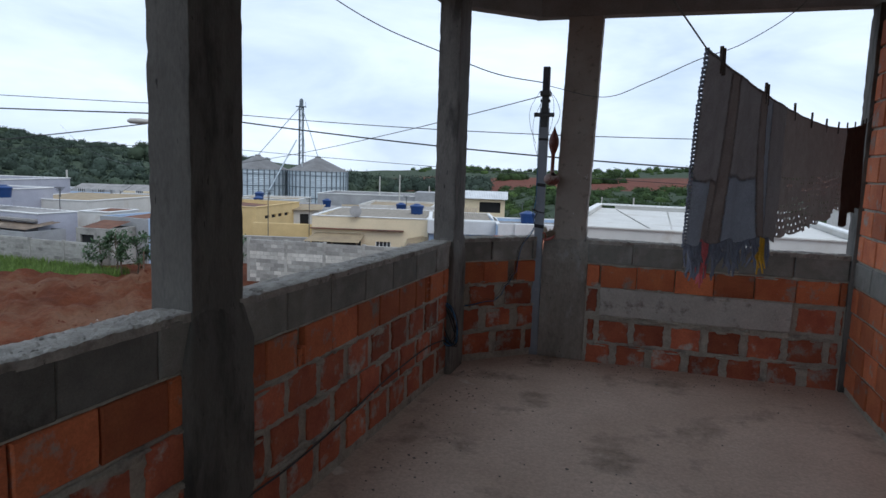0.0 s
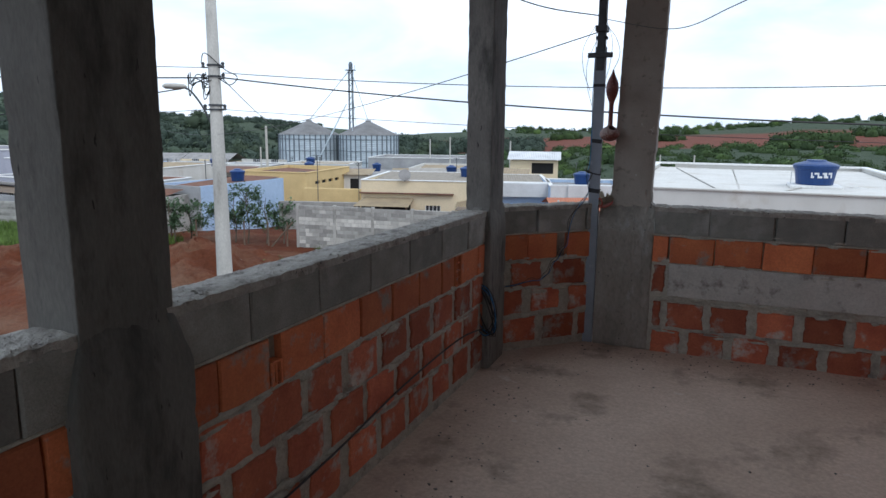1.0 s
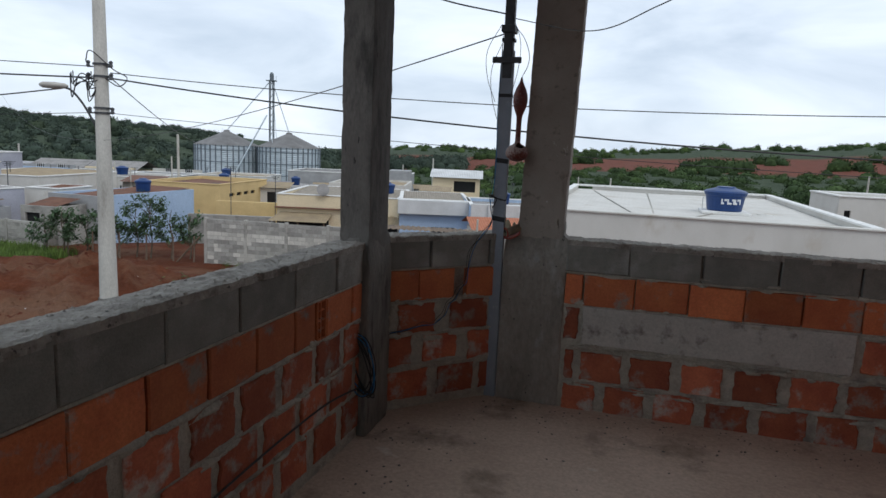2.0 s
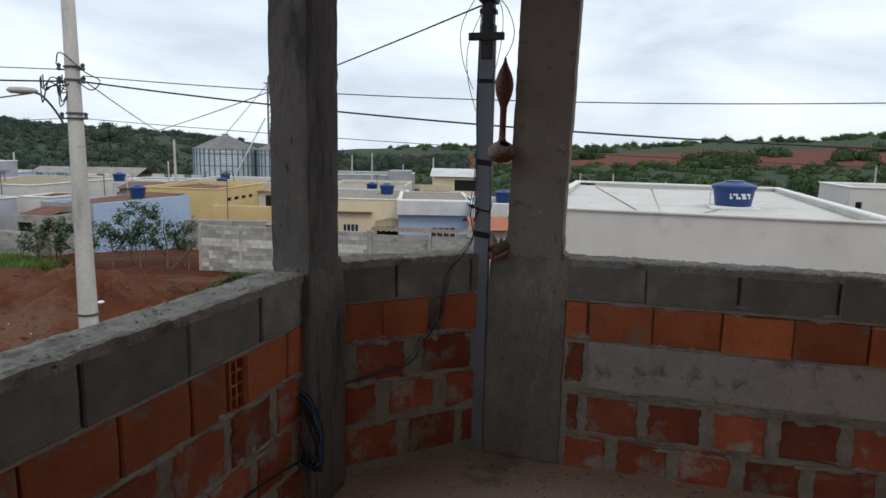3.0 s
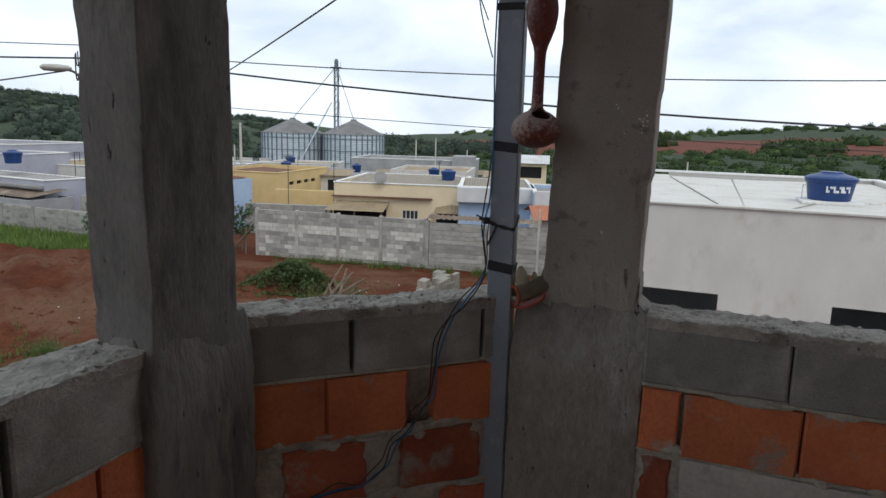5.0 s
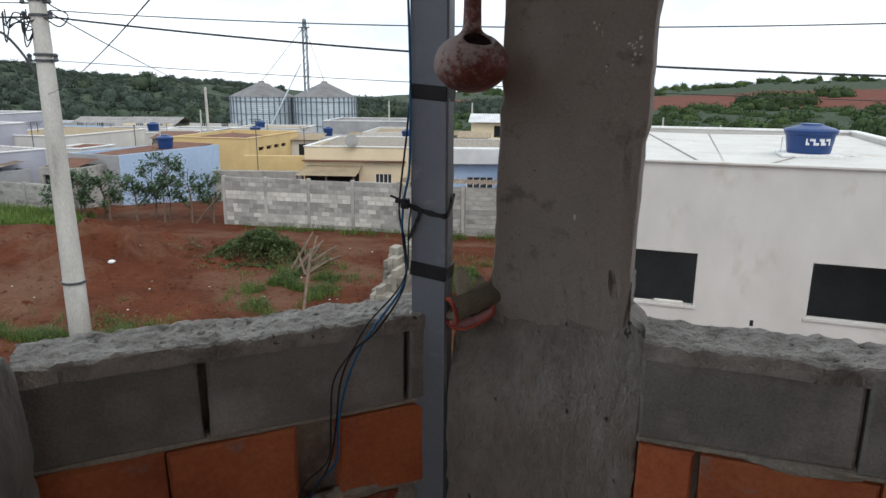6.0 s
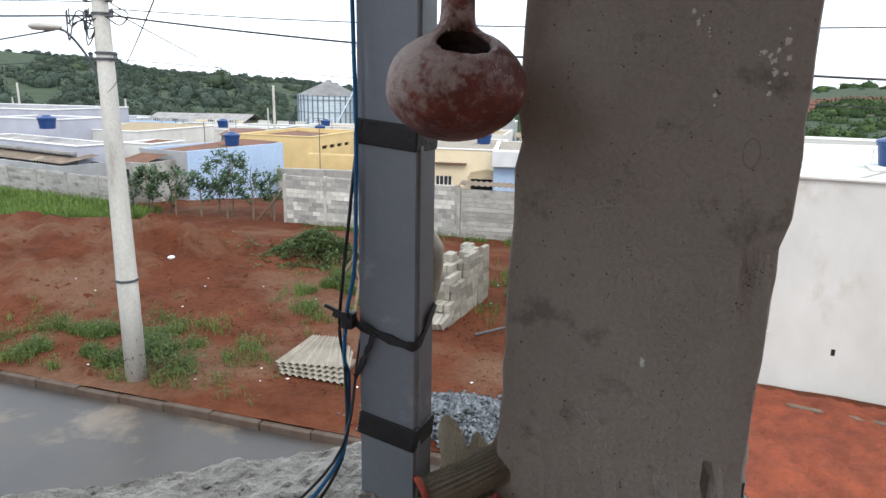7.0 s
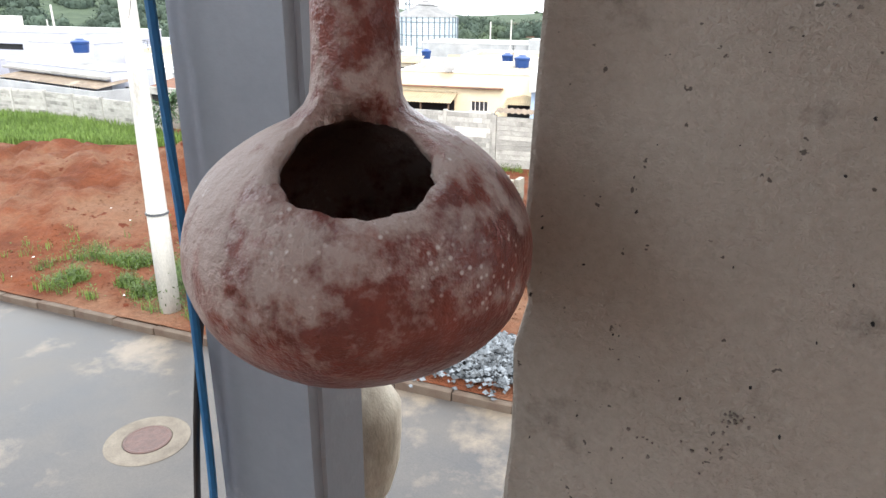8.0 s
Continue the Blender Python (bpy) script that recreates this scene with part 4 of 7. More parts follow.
while len(spots) < 4200:
    k = rng.random()
    if k < 0.42:
        x, y = rng.gauss(-8.7, 1.5), rng.gauss(17.2, 0.9)
    elif k < 0.7:
        x, y = rng.gauss(-5.2, 0.7), rng.gauss(22.5, 1.2)
    elif k < 0.85:
        x, y = rng.uniform(-11, 2), 0
    else:
        x, y = rng.gauss(-0.2, 0.5), rng.gauss(23.5, 1.2)
    if y == 0:
        y = 32.0 - 0.145 * x + rng.gauss(-0.5, 0.4)
    if y > kerb_y(x) + 0.4 and noise.noise((x * 1.3, y * 1.3, 9)) > 0.06:
        spots.append((x, y, ground_z(x, y)))
scatter("weeds", "patchy green weeds on the red lot", "weeds", M_WEED, *leaves([(x + rng.gauss(0, 0.06), y + rng.gauss(0, 0.06), z + 0.30 * rng.random() ** 1.6) for x, y, z in spots for _ in range(5)], 0.032, rng))
scatter("grass_tufts", "short green grass tufts on the red lot", "grass", M_GRASS, *blades([q for q in spots if rng.random() < 0.55], 0.20, 0.010, rng, 4))
centres = []
for _ in range(8500):
    a, b = rng.gauss(0, 1), rng.gauss(0, 1)
    if noise.noise((a * 1.6, b * 1.6, 5)) < -0.12:
        continue
    x, y = -7.4 + a * 0.85, 25.9 + b * 0.8
    centres.append((x, y, ground_z(x, y) + max(0.0, 0.9 - 0.28 * (a * a + b * b)) * rng.random() ** 0.6 + 0.03))
scatter("bush", "low sprawling green bush on the red lot", "bush", M_WEED, *leaves(centres, 0.065, rng))
centres = [(rng.gauss(-7.3, 0.5), rng.gauss(16.6, 0.35), -4.17 + abs(rng.gauss(0, 0.42))) for _ in range(1500)]
scatter("pole_weeds", "tall weeds round the foot of the utility pole", "weeds", M_WEED, *leaves(centres, 0.038, rng))


def stones(count, place, size, rng, flat=0.7):
    vs, fs = [], []
    for _ in range(count):
        c = place()
        q = size * rng.uniform(0.5, 1.4)
        i = len(vs)
        for dx, dy, dz in ((1, 0, 0), (-1, 0, 0), (0, 1, 0), (0, -1, 0), (0, 0, 1), (0, 0, -1)):
            vs.append((c[0] + (dx + rng.uniform(-.45, .45)) * q, c[1] + (dy + rng.uniform(-.45, .45)) * q, c[2] + (dz + rng.uniform(-.4, .4)) * q * flat))
        for f in ((0, 2, 4), (2, 1, 4), (1, 3, 4), (3, 0, 4), (2, 0, 5), (1, 2, 5), (3, 1, 5), (0, 3, 5)):
            fs.append(tuple(i + k for k in f))
    return vs, fs


def heap():
    a, b = rng.gauss(0, 0.5), rng.gauss(0, 0.5)
    return (-0.9 + a * 1.15, 15.65 + b * 0.7, -4.17 + 0.42 * math.exp(-(a * a + b * b)) * rng.uniform(0.75, 1.05))


gravel_core = part("gravel_mound", grid(30, 30, lambda a, b: (-2.7 + 3.6 * a, 14.7 + 1.9 * b,
                   -4.30 + 0.50 * math.exp(-((a - .5) / .28) ** 2 - ((b - .5) / .30) ** 2))), M_GRAVEL, smooth=True)
tagged(gravel_core, "body of a heap of crushed grey stone", "gravel", kind="stuff")
scatter("gravel_heap", "heap of crushed blue-grey stone by the kerb", "gravel", M_GRAVEL, *stones(4500, heap, 0.045, rng))


def litter():
    x, y = rng.uniform(-13, 1.5), rng.uniform(16.0, 28)
    return (x, y, ground_z(x, y) + 0.02)


scatter("soil_clods", "scattered red clods on the lot", "clods", M_SOIL, *stones(3200, litter, 0.022, rng))
scatter("scattered_litter", "small bits of pale litter and stone on the lot", "litter", M_PLASTIC_WHITE, *stones(60, litter, 0.035, rng, 0.4))
bag = part("plastic_bag", lathe([(0.02, 0), (0.10, 0.02), (0.12, 0.06), (0.07, 0.10), (0.02, 0.11)], 10), M_PLASTIC_WHITE)
bag.matrix_world = Matrix.Translation((-11.0, 23.0, ground_z(-11.0, 23.0)))
tagged(bag, "crumpled white plastic bag lying on the red soil", "bag")


# ---- street furniture ----
PX, PY = -7.38, 16.02
pole = thing("utility_pole", "tapered pale concrete utility pole with a street lamp", "utility pole", Matrix.Translation((PX, PY, 0)))
part("shaft", lathe([(0.195, -4.25), (0.19, -2.3), (0.155, 0.5), (0.118, 4.75), (0.095, 4.77)], 20), M_POLE, pole, smooth=True)
for z, r in ((-2.16, 0.20), (1.85, 0.155), (1.95, 0.155), (2.6, 0.15), (2.85, 0.148)):
    part("strap", lathe([(r + 0.006, z - 0.02), (r + 0.012, z - 0.02), (r + 0.012, z + 0.02), (r + 0.006, z + 0.02)], 18), M_DARK_STEEL, pole)
for z, s in ((1.9, -1), (1.9, 1), (2.6, -1), (2.6, 1), (2.85, 1), (2.85, -1)):
    part("insulator", lathe([(0.02, -0.06), (0.045, -0.05), (0.03, 0), (0.045, 0.04), (0.015, 0.07)], 10), M_DARK_STEEL, pole, "dark ceramic insulator",
         m=Matrix.Translation((s * 0.24, -0.05, z)))
    part("bracket", tube([(s * 0.12, -0.02, z - 0.05), (s * 0.26, -0.05, z - 0.06)], 0.016), M_DARK_STEEL, pole)
arm = part("lamp_arm", tube(smooth_path([(-0.12, -0.05, 1.55), (-0.28, -0.15, 1.95), (-0.45, -0.28, 2.25), (-0.58, -0.36, 2.33)]), 0.022, 8), M_DARK_STEEL, pole)
part("lamp_head", lathe([(0.03, -0.26), (0.085, -0.2), (0.10, 0.0), (0.075, 0.2), (0.02, 0.26)], 16), M_POLE, pole, "grey street lamp head", smooth=True,
     m=Matrix.Translation((-0.74, -0.45, 2.35)) @ Matrix.Rotation(radians(25), 4, "Z") @ Matrix.Rotation(radians(90), 4, "Y") @ Matrix.Diagonal((0.7, 1.1, 1, 1)))
for k in range(9):
    a = rng.uniform(-0.75, -0.15)
    z = rng.uniform(2.35, 2.7)
    part("wire_loop", tube(smooth_path([(a, -0.1, z), (a + 0.05, -0.15, z - rng.uniform(0.2, 0.5)), (a + rng.uniform(0.1, 0.25), -0.1, z - rng.uniform(0, 0.25)),
                                       (-0.12, -0.08, z - rng.uniform(-0.1, 0.3))]), 0.012, 5), M_BLACK_CABLE, pole)
part("wire_loop", tube(smooth_path([(0.15, -0.1, 2.55), (0.45, -0.15, 2.4), (0.62, -0.15, 2.58), (0.3, -0.1, 2.75), (-0.1, -0.2, 3.1), (-0.25, -0.12, 2.9)]), 0.012, 5), M_BLACK_CABLE, pole)

LINES = [((PX + .2, PY, 2.57), (27, 11.0, 2.4), 0.95, 0.018, "thick twisted black power cable over the street"),
         ((PX + .2, PY, 2.68), (27, 11.0, 4.15), 1.02, 0.010, "thin bare wire over the street"),
         ((PX + .2, PY, 1.85), (27, 11.0, 1.5), 0.45, 0.007, "thin telephone wire over the street"),
         ((PX - .2, PY, 2.57), (-44, 20.0, 4.0), 0.30, 0.018, "thick twisted black power cable over the street"),
         ((PX - .2, PY, 2.80), (-44, 20.0, 5.0), 0.30, 0.010, "thin bare wire over the street"),
         ((PX - 0.6, PY - .4, 2.30), (-44, 18.0, 1.0), 0.90, 0.014, "black cable running off from the lamp"),
         ((PX - .2, PY, 1.85), (-44, 20.0, 1.6), 0.45, 0.007, "thin telephone wire over the street")]
for a, b, sag, r, lab in LINES:
    ob = part("overhead_cable", tube(sagging(a, b, sag, 40), r, 6), M_BLACK_CABLE)
    tagged(ob, lab, "cable", "overhead cables")
far_line = part("overhead_cable", tube(sagging((PX, PY, 2.75), (-37.5, 108, 2.6), 2.0, 40), 0.013, 5), M_BLACK_CABLE)
tagged(far_line, "thin wire running off over the roofs", "cable", "overhead cables")


# ---- houses ----
def local(x, y, turn=0.0, z=0.0):
    return Matrix.Translation((x, y, z)) @ Matrix.Rotation(radians(turn), 4, "Z")


def house(name, label, m, w, d, z0, z1, wall_mat, roof_mat, windows=(), trim=M_TRIM, roof="flat", side=None, roof_drop=0.25, slots=()):
    """A one-storey house: walls with real openings in front, parapet trim, roof sheets behind it. Local x along the front, y inwards."""
    h = thing(name, label, "house", m)
    t = 0.18
    xs = sorted({0.0, w, *(x for q in (*windows, *slots) for x in q[:2])})
    zs = sorted({z0, z1, *(z for q in (*windows, *slots) for z in q[2:4])})
    bm = bmesh.new()
    for i in range(len(xs) - 1):
        for j in range(len(zs) - 1):
            cx, cz = (xs[i] + xs[i + 1]) / 2, (zs[j] + zs[j + 1]) / 2
            if not any(q[0] < cx < q[1] and q[2] < cz < q[3] for q in (*windows, *slots)):
                add_box(bm, xs[i], xs[i + 1], 0, t, zs[j], zs[j + 1])
    bmesh.ops.remove_doubles(bm, verts=bm.verts, dist=0.0005)
    part("front_wall", bm, wall_mat, h)
    part("side_wall", box(0, t, t, d, z0, z1), side or wall_mat, h)
    part("side_wall", box(w - t, w, t, d, z0, z1), side or wall_mat, h)
    part("rear_wall", box(t, w - t, d - t, d, z0, z1), wall_mat, h)
    if trim:
        for a in ((-0.05, w + 0.05, -0.05, t + 0.02), (-0.05, w + 0.05, d - t, d + 0.05)):
            part("parapet_cap", box(*a, z1, z1 + 0.07, 0.015), trim, h)
        for a in ((-0.05, t + 0.02, t + 0.02, d - t), (w - t, w + 0.05, t + 0.02, d - t)):
            part("parapet_cap", box(*a, z1, z1 + 0.07, 0.015), trim, h)
    zr = z1 - roof_drop
    if roof == "flat":
        part("roof", grid(48, 4, lambda a, b: (t + (w - 2 * t) * a, t + (d - 2 * t) * b, zr - 0.25 + 0.3 * b + 0.03 * (int(a * 48) % 2))), roof_mat, h)
    elif roof == "gable":
        part("roof", grid(60, 8, lambda a, b: (-0.3 + (w + 0.6) * a, -0.5 + (d + 1.0) * b, z1 + 0.1 + (1 - abs(2 * b - 1)) * d * 0.16 + 0.04 * (int(a * 60) % 2))), roof_mat, h)
    for x0, x1, a, b in windows:
        wdw = part("window", box(x0, x1, t * 0.55, t * 0.65, a, b), M_PANE, h, "dark glazed window")
        part("frame", box(x0, x0 + 0.05, 0.03, t * 0.5, a, b), M_TRIM, wdw)
        part("frame", box(x1 - 0.05, x1, 0.03, t * 0.5, a, b), M_TRIM, wdw)
        for k in range(1, 4):
            xx = x0 + (x1 - x0) * k / 4
            part("frame", box(xx - 0.02, xx + 0.02, 0.03, t * 0.5, a, b), M_TRIM, wdw)
        part("sill", box(x0 - 0.08, x1 + 0.08, -0.06, 0.0, a - 0.06, a), M_TRIM, wdw)
    for x0, x1, a, b in slots:
        # near-black panel: the darkness behind the slot as colour
        part("slot", box(x0, x1, t * 0.7, t * 0.8, a, b), M_RECESS_SHADE, h, "dark ventilation slot")
    return h


def water_tank(x, y, z, r, height, label="blue plastic water tank with a domed lid on a roof", words=False):
    t = thing("water_tank", label, "water tank", Matrix.Translation((x, y, z)), "rooftop water tanks")
    part("body", lathe([(r * 0.80, 0), (r * 0.82, 0.02), (r * 0.93, height * 0.62), (r * 0.98, height * 0.64), (r, height * 0.70), (r, height * 0.74)], 28), M_TANK, t, smooth=False)
    lid = part("lid", lathe([(r * 1.02, height * 0.74), (r * 1.03, height * 0.78), (r * 0.92, height * 0.84), (r * 0.45, height * 0.95), (r * 0.42, height), (0.02, height * 1.01)], 28), M_TANK, t)
    if words:
        for k in range(14):
            a = radians(-120 + 4.4 * k)
            q = r * 0.905
            top, foot = ((0.52, 0.30), (0.52, 0.44), (0.38, 0.30))[(k * 2 + k // 3) % 3]
            bar = box(-0.018, 0.018, -0.012, 0.012, height * foot, height * top, 0.004)
            part("print_bar", bar, M_TANK_TEXT, t, "white printed bar", m=Matrix.Translation((q * math.cos(a), q * math.sin(a), 0)) @ Matrix.Rotation(a + math.pi / 2, 4, "Z"))
    return t


G0 = -4.6
# white unfinished house across the street, its windows still open holes
WH = local(2.75, 19.02, -14.5)
wh = thing("white_house", "unfinished whitewashed house with dark open window holes", "house", WH)
zt, t = -0.03, 0.18
WH_W, WH_D = 7.5, 13.5
holes = [(0.42, 2.05, -3.06, -1.9), (4.20, 5.75, -3.06, -1.9)]
xs = [-0.65] + [x for q in holes for x in q[:2]] + [WH_W]
bm = bmesh.new()
for i in range(len(xs) - 1):
    if i % 2 == 0:
        add_box(bm, xs[i], xs[i + 1], 0, t, G0, zt)
    else:
        q = holes[i // 2]
        add_box(bm, xs[i], xs[i + 1], 0, t, G0, q[2])
        add_box(bm, xs[i], xs[i + 1], 0, t, q[3], zt)
bmesh.ops.remove_doubles(bm, verts=bm.verts, dist=0.0005)
part("front_wall", bm, M_WHITE, wh)
part("side_wall", box(-0.65, t - 0.65, t + .002, WH_D, G0, zt), M_WHITE, wh)
part("side_wall", box(WH_W - t, WH_W, t + .002, WH_D, G0, zt), M_WHITE, wh)
part("rear_wall", box(t, WH_W - t, WH_D - t, WH_D, G0, zt - 0.02), M_WHITE, wh)
part("inner_wall", box(t, WH_W - t, 3.2, 3.35, G0, zt - 0.6), M_GREY_RENDER, wh)
part("floor_slab", box(t, WH_W - t, t, WH_D - t, G0, -4.1), M_GREY_RENDER, wh)
part("roof_slab", box(t, WH_W - t, t, WH_D - t, -1.0, -0.85), M_GREY_RENDER, wh)
part("parapet_cap", box(-0.69, WH_W + 0.04, -0.05, t + 0.04, zt, zt + 0.05, 0.01), M_WHITE, wh, "pale worn parapet edge")
part("parapet_cap", box(-0.69, WH_W + 0.04, WH_D - 0.22, WH_D + 0.05, zt - 0.02, zt + 0.06, 0.01), M_TRIM, wh, "white metal parapet cap")
part("parapet_cap", box(-0.69, t - 0.61, t + .05, WH_D - 0.23, zt, zt + 0.05, 0.01), M_TRIM, wh, "white metal parapet cap")
part("parapet_cap", box(WH_W - t - 0.04, WH_W + 0.05, t + .05, WH_D - 0.23, zt, zt + 0.06, 0.01), M_TRIM, wh, "white metal parapet cap")
for x0, x1 in ((-0.45, 2.5), (2.55, 7.28)):
    part("roof_sheet", grid(40, 6, lambda a, b: (x0 + (x1 - x0) * a, 0.3 + (WH_D - 0.6) * b, -0.26 + 0.06 * (abs(x0 + (x1 - x0) * a - 2.52) / 4.8) + 0.05 * b + 0.004 * (int(a * 40) % 2))), M_WHITE, wh, "pale weathered roof sheet")
part("gutter", box(2.42, 2.62, 0.3, WH_D - 0.4, -0.36, -0.255, 0.01), M_FENCE_LIGHT, wh, "pale valley gutter")
part("flashing", tube([(0.3, WH_D - 1.2, -0.165), (2.3, 0.6, -0.235)], 0.018, 6), M_FENCE, wh, "stained roof flashing")
part("flashing", tube([(2.7, 0.6, -0.235), (4.3, 4.4, -0.20)], 0.018, 6), M_FENCE, wh, "stained roof flashing")
for q in holes:
    part("sill", box(q[0] - 0.05, q[1] + 0.05, -0.03, t, q[2] - 0.04, q[2] + 0.012), M_WHITE, wh)
part("window_rubble", box(1.25, 1.85, 0.02, 0.10, -3.048, -2.98, 0.02), M_FENCE_LIGHT, wh, "broken mortar on the sill")
# flat near-black patch, coloured as the shade in a hole
part("small_hole", box(3.18, 3.25, -0.003, 0.002, -3.35, -3.22), M_RECESS_SHADE, wh, "small dark hole")
part("pipe", tube([(4.0, 4.9, -0.5), (4.0, 4.9, 0.25), (4.4, 4.95, 0.25)], 0.022), M_TRIM, wh, "white water pipe")
part("pipe", tube([(5.6, 5.0, -0.18), (6.1, 5.0, -0.2), (6.1, 5.0, -0.5)], 0.022), M_TRIM, wh, "white water pipe")
part("tank_stand", box(3.95, 5.35, 4.3, 5.6, -0.22, -0.135, 0.02), M_TRIM, wh, "concrete tank support")
for xx in (4.02, 4.55, 5.08):
    part("tank_stand_leg", box(xx, xx + 0.2, 4.4, 5.5, -0.85, -0.225, 0.02), M_TRIM, wh, "white tank support leg")
water_tank(8.49, 22.65, -0.13, 0.62, 0.74, "blue plastic water tank with white lettering and domed lid", True)
plank = part("kerb_plank", box(0, 3.2, 0, 0.12, 0, 0.06, 0.01), M_TIMBER)
plank.matrix_world = local(4.6, 17.4, -16, -4.1)
tagged(plank, "weathered plank lying before the white house", "plank")
pipe = part("drain_pipe", tube([(0, 0, 0), (0.4, 0, 0.02)], 0.05, 14), M_PLASTIC_WHITE)
pipe.matrix_world = local(4.95, 14.05, 35, -4.10)
tagged(pipe, "short white plastic drain pipe on the red earth", "pipe")

# houses beyond the lot
G1 = -5.6
house("blue_house", "low house with a pale blue side wall and grey front", local(-23.75, 40.15, -17.5), 3.7, 8.1, G1, -2.24, M_GREY_RENDER, M_ROOF_TILE, trim=None, roof_drop=-0.02, side=M_BLUE_WALL)
house("yellow_house", "ochre yellow house with small vent slots", local(-18.6, 53.9, 83), 9.2, 6.5, G1, -2.40, M_YELLOW, M_ROOF_TILE,
      slots=[(1.7 + 1.35 * k, 2.6 + 1.35 * k, -3.45, -3.17) for k in range(4)], trim=M_YELLOW)
house("yellow_wall", "lower ochre yellow garden wall", local(-18.2, 52.0, 0), 5.0, 0.6, G1 - 1, -3.45, M_YELLOW, M_YELLOW, trim=None)
house("yard_wall", "low bare grey yard wall before the yellow house", local(-17.6, 45.2, 2), 5.7, 0.5, G1 - 1, -3.75, M_FENCE, M_FENCE, trim=None)
cream = house("cream_house", "cream painted house with a brown awning", local(-11.85, 46.0, 0), 8.2, 9, G1, -2.22, M_CREAM, M_SHEET,
              windows=[(4.52, 5.6, -4.45, -3.88)], trim=M_TRIM, roof_drop=0.02)
part("fascia", box(-0.1, 6.5, -0.30, -0.02, -3.11, -3.02, 0.02), M_ROOF_TILE, cream, "thin brown eave line")
part("awning", grid(40, 4, lambda a, b: (-0.1 + 3.8 * a + 0.3 * b * (1 - a), -2.0 + 1.97 * b, -3.80 + 0.40 * b + 0.03 * (int(a * 40) % 2))), M_ROOF_BROWN, cream, "weathered brown sheet awning")
# dark sheet before the wall: shade under the awning as colour
part("awning_void", box(0.0, 3.5, -0.06, -0.03, -5.2, -3.86), M_RECESS_SHADE, cream, "near-black sheet for the shade under the awning")
for xx in (0.0, 1.8, 3.5):
    part("awning_post", box(xx, xx + 0.09, -1.9, -1.81, G1, -3.80), M_TIMBER, cream, "awning post")
part("lean_to", grid(30, 4, lambda a, b: (6.75 + 2.05 * a, -1.3 + 1.9 * b, -3.83 + 0.66 * b * (1 - abs(a - 0.5)) + 0.03 * (int(a * 30) % 2))), M_ROOF_BROWN, cream, "weathered corrugated lean-to")
# dark sheet before the wall, painted as the lean-to's shade
part("lean_to_void", box(6.8, 8.15, -0.08, -0.03, G1, -3.8), M_RECESS_SHADE, cream, "near-black sheet for the shade under the lean-to")
dish = thing("satellite_dish", "round grey satellite dish on the cream house", "satellite dish", local(-8.75, 45.9, 12, -2.25))
part("bowl", lathe([(0.02, 0), (0.2, 0.02), (0.36, 0.08), (0.42, 0.12), (0.40, 0.13)], 24), M_ROOF_GREY, dish, m=Matrix.Translation((0, 0, 0.42)) @ Matrix.Rotation(radians(70), 4, "X"))
part("mast", tube([(0, 0, 0), (0, 0, 0.5)], 0.03), M_DARK_STEEL, dish)
bw = house("blue_white_house", "pale blue house with a white roof fascia", local(-3.4, 43.5, 4), 4.5, 7, G1, -2.0, M_BLUE_WALL, M_SHEET,
           windows=[(2.0, 3.6, -4.3, -3.68)], trim=M_TRIM, roof_drop=0.0)
part("fascia", box(-0.1, 4.6, -0.45, -0.03, -2.86, -1.97, 0.02), M_ROOF_WHITE, bw, "white fascia board")
bx = house("porch_house", "white and pale blue house front with a stepped fascia", local(1.05, 41.2, 2), 4.6, 6, G1, -2.0, M_BLUE_WALL, M_ROOF_GREY, windows=[(0.9, 1.6, -4.3, -3.5)], trim=M_TRIM)
part("fascia", box(0.0, 1.0, -0.30, -0.03, -2.78, -1.85, 0.02), M_ROOF_WHITE, bx, "white fascia board")
part("fascia", box(1.0, 4.6, -0.55, -0.03, -2.78, -1.83, 0.02), M_ROOF_WHITE, bx, "white fascia board")
house("tile_roof_house", "low house with an orange tiled roof", local(1.25, 36.0, 8), 3.5, 3.0, G1, -2.85, M_WHITE, M_ROOF_ORANGE, roof="gable", trim=None)
# the rows on the far side of the grass
fh = house("fascia_house", "long pale house with a dark shaded band", local(-54, 50.6, -2), 16.0, 9, G1, -0.72, M_LILAC, M_ROOF_GREY, slots=[(0.5, 10.2, -2.1, -1.64)])
part("roof_room", box(-54.5, -50.0, 54, 57, -1.3, 0.27, 0.02), M_WHITE, fh, "small white roof room", m=fh.matrix_world.inverted())
lil = house("lilac_house", "pale lilac house with a grey sheet roof", local(-38.4, 43.3, -20), 12.0, 2.7, G1, -2.22, M_LILAC, M_ROOF_GREY, windows=[(2.4, 3.6, -4.0, -3.1), (7.2, 8.4, -4.0, -3.1)], trim=M_TRIM, roof_drop=0.0)
part("fascia", box(0.0, 12.0, -0.40, -0.03, -2.66, -2.50, 0.02), M_ROOF_GREY, lil, "grey eave board")
house("upper_house", "pale lilac upper storey behind a sheet roof", local(-39.6, 46.5, -6), 6.0, 4, G1, -1.15, M_LILAC, M_ROOF_GREY)
house("brown_roof_house", "low house with a wide brown sheet roof", local(-37.0, 49.0, -6), 7.6, 9, G1, -1.98, M_WHITE, M_ROOF_BROWN, trim=M_TRIM, roof_drop=-0.05)
house("grey_low_house", "grey house with a flat sheet roof", local(-52.0, 46.5, -14), 11.0, 3, G1, -2.35, M_LILAC, M_ROOF_GREY, windows=[(2.0, 3.2, -4.0, -3.1), (7.5, 8.7, -4.0, -3.1)])
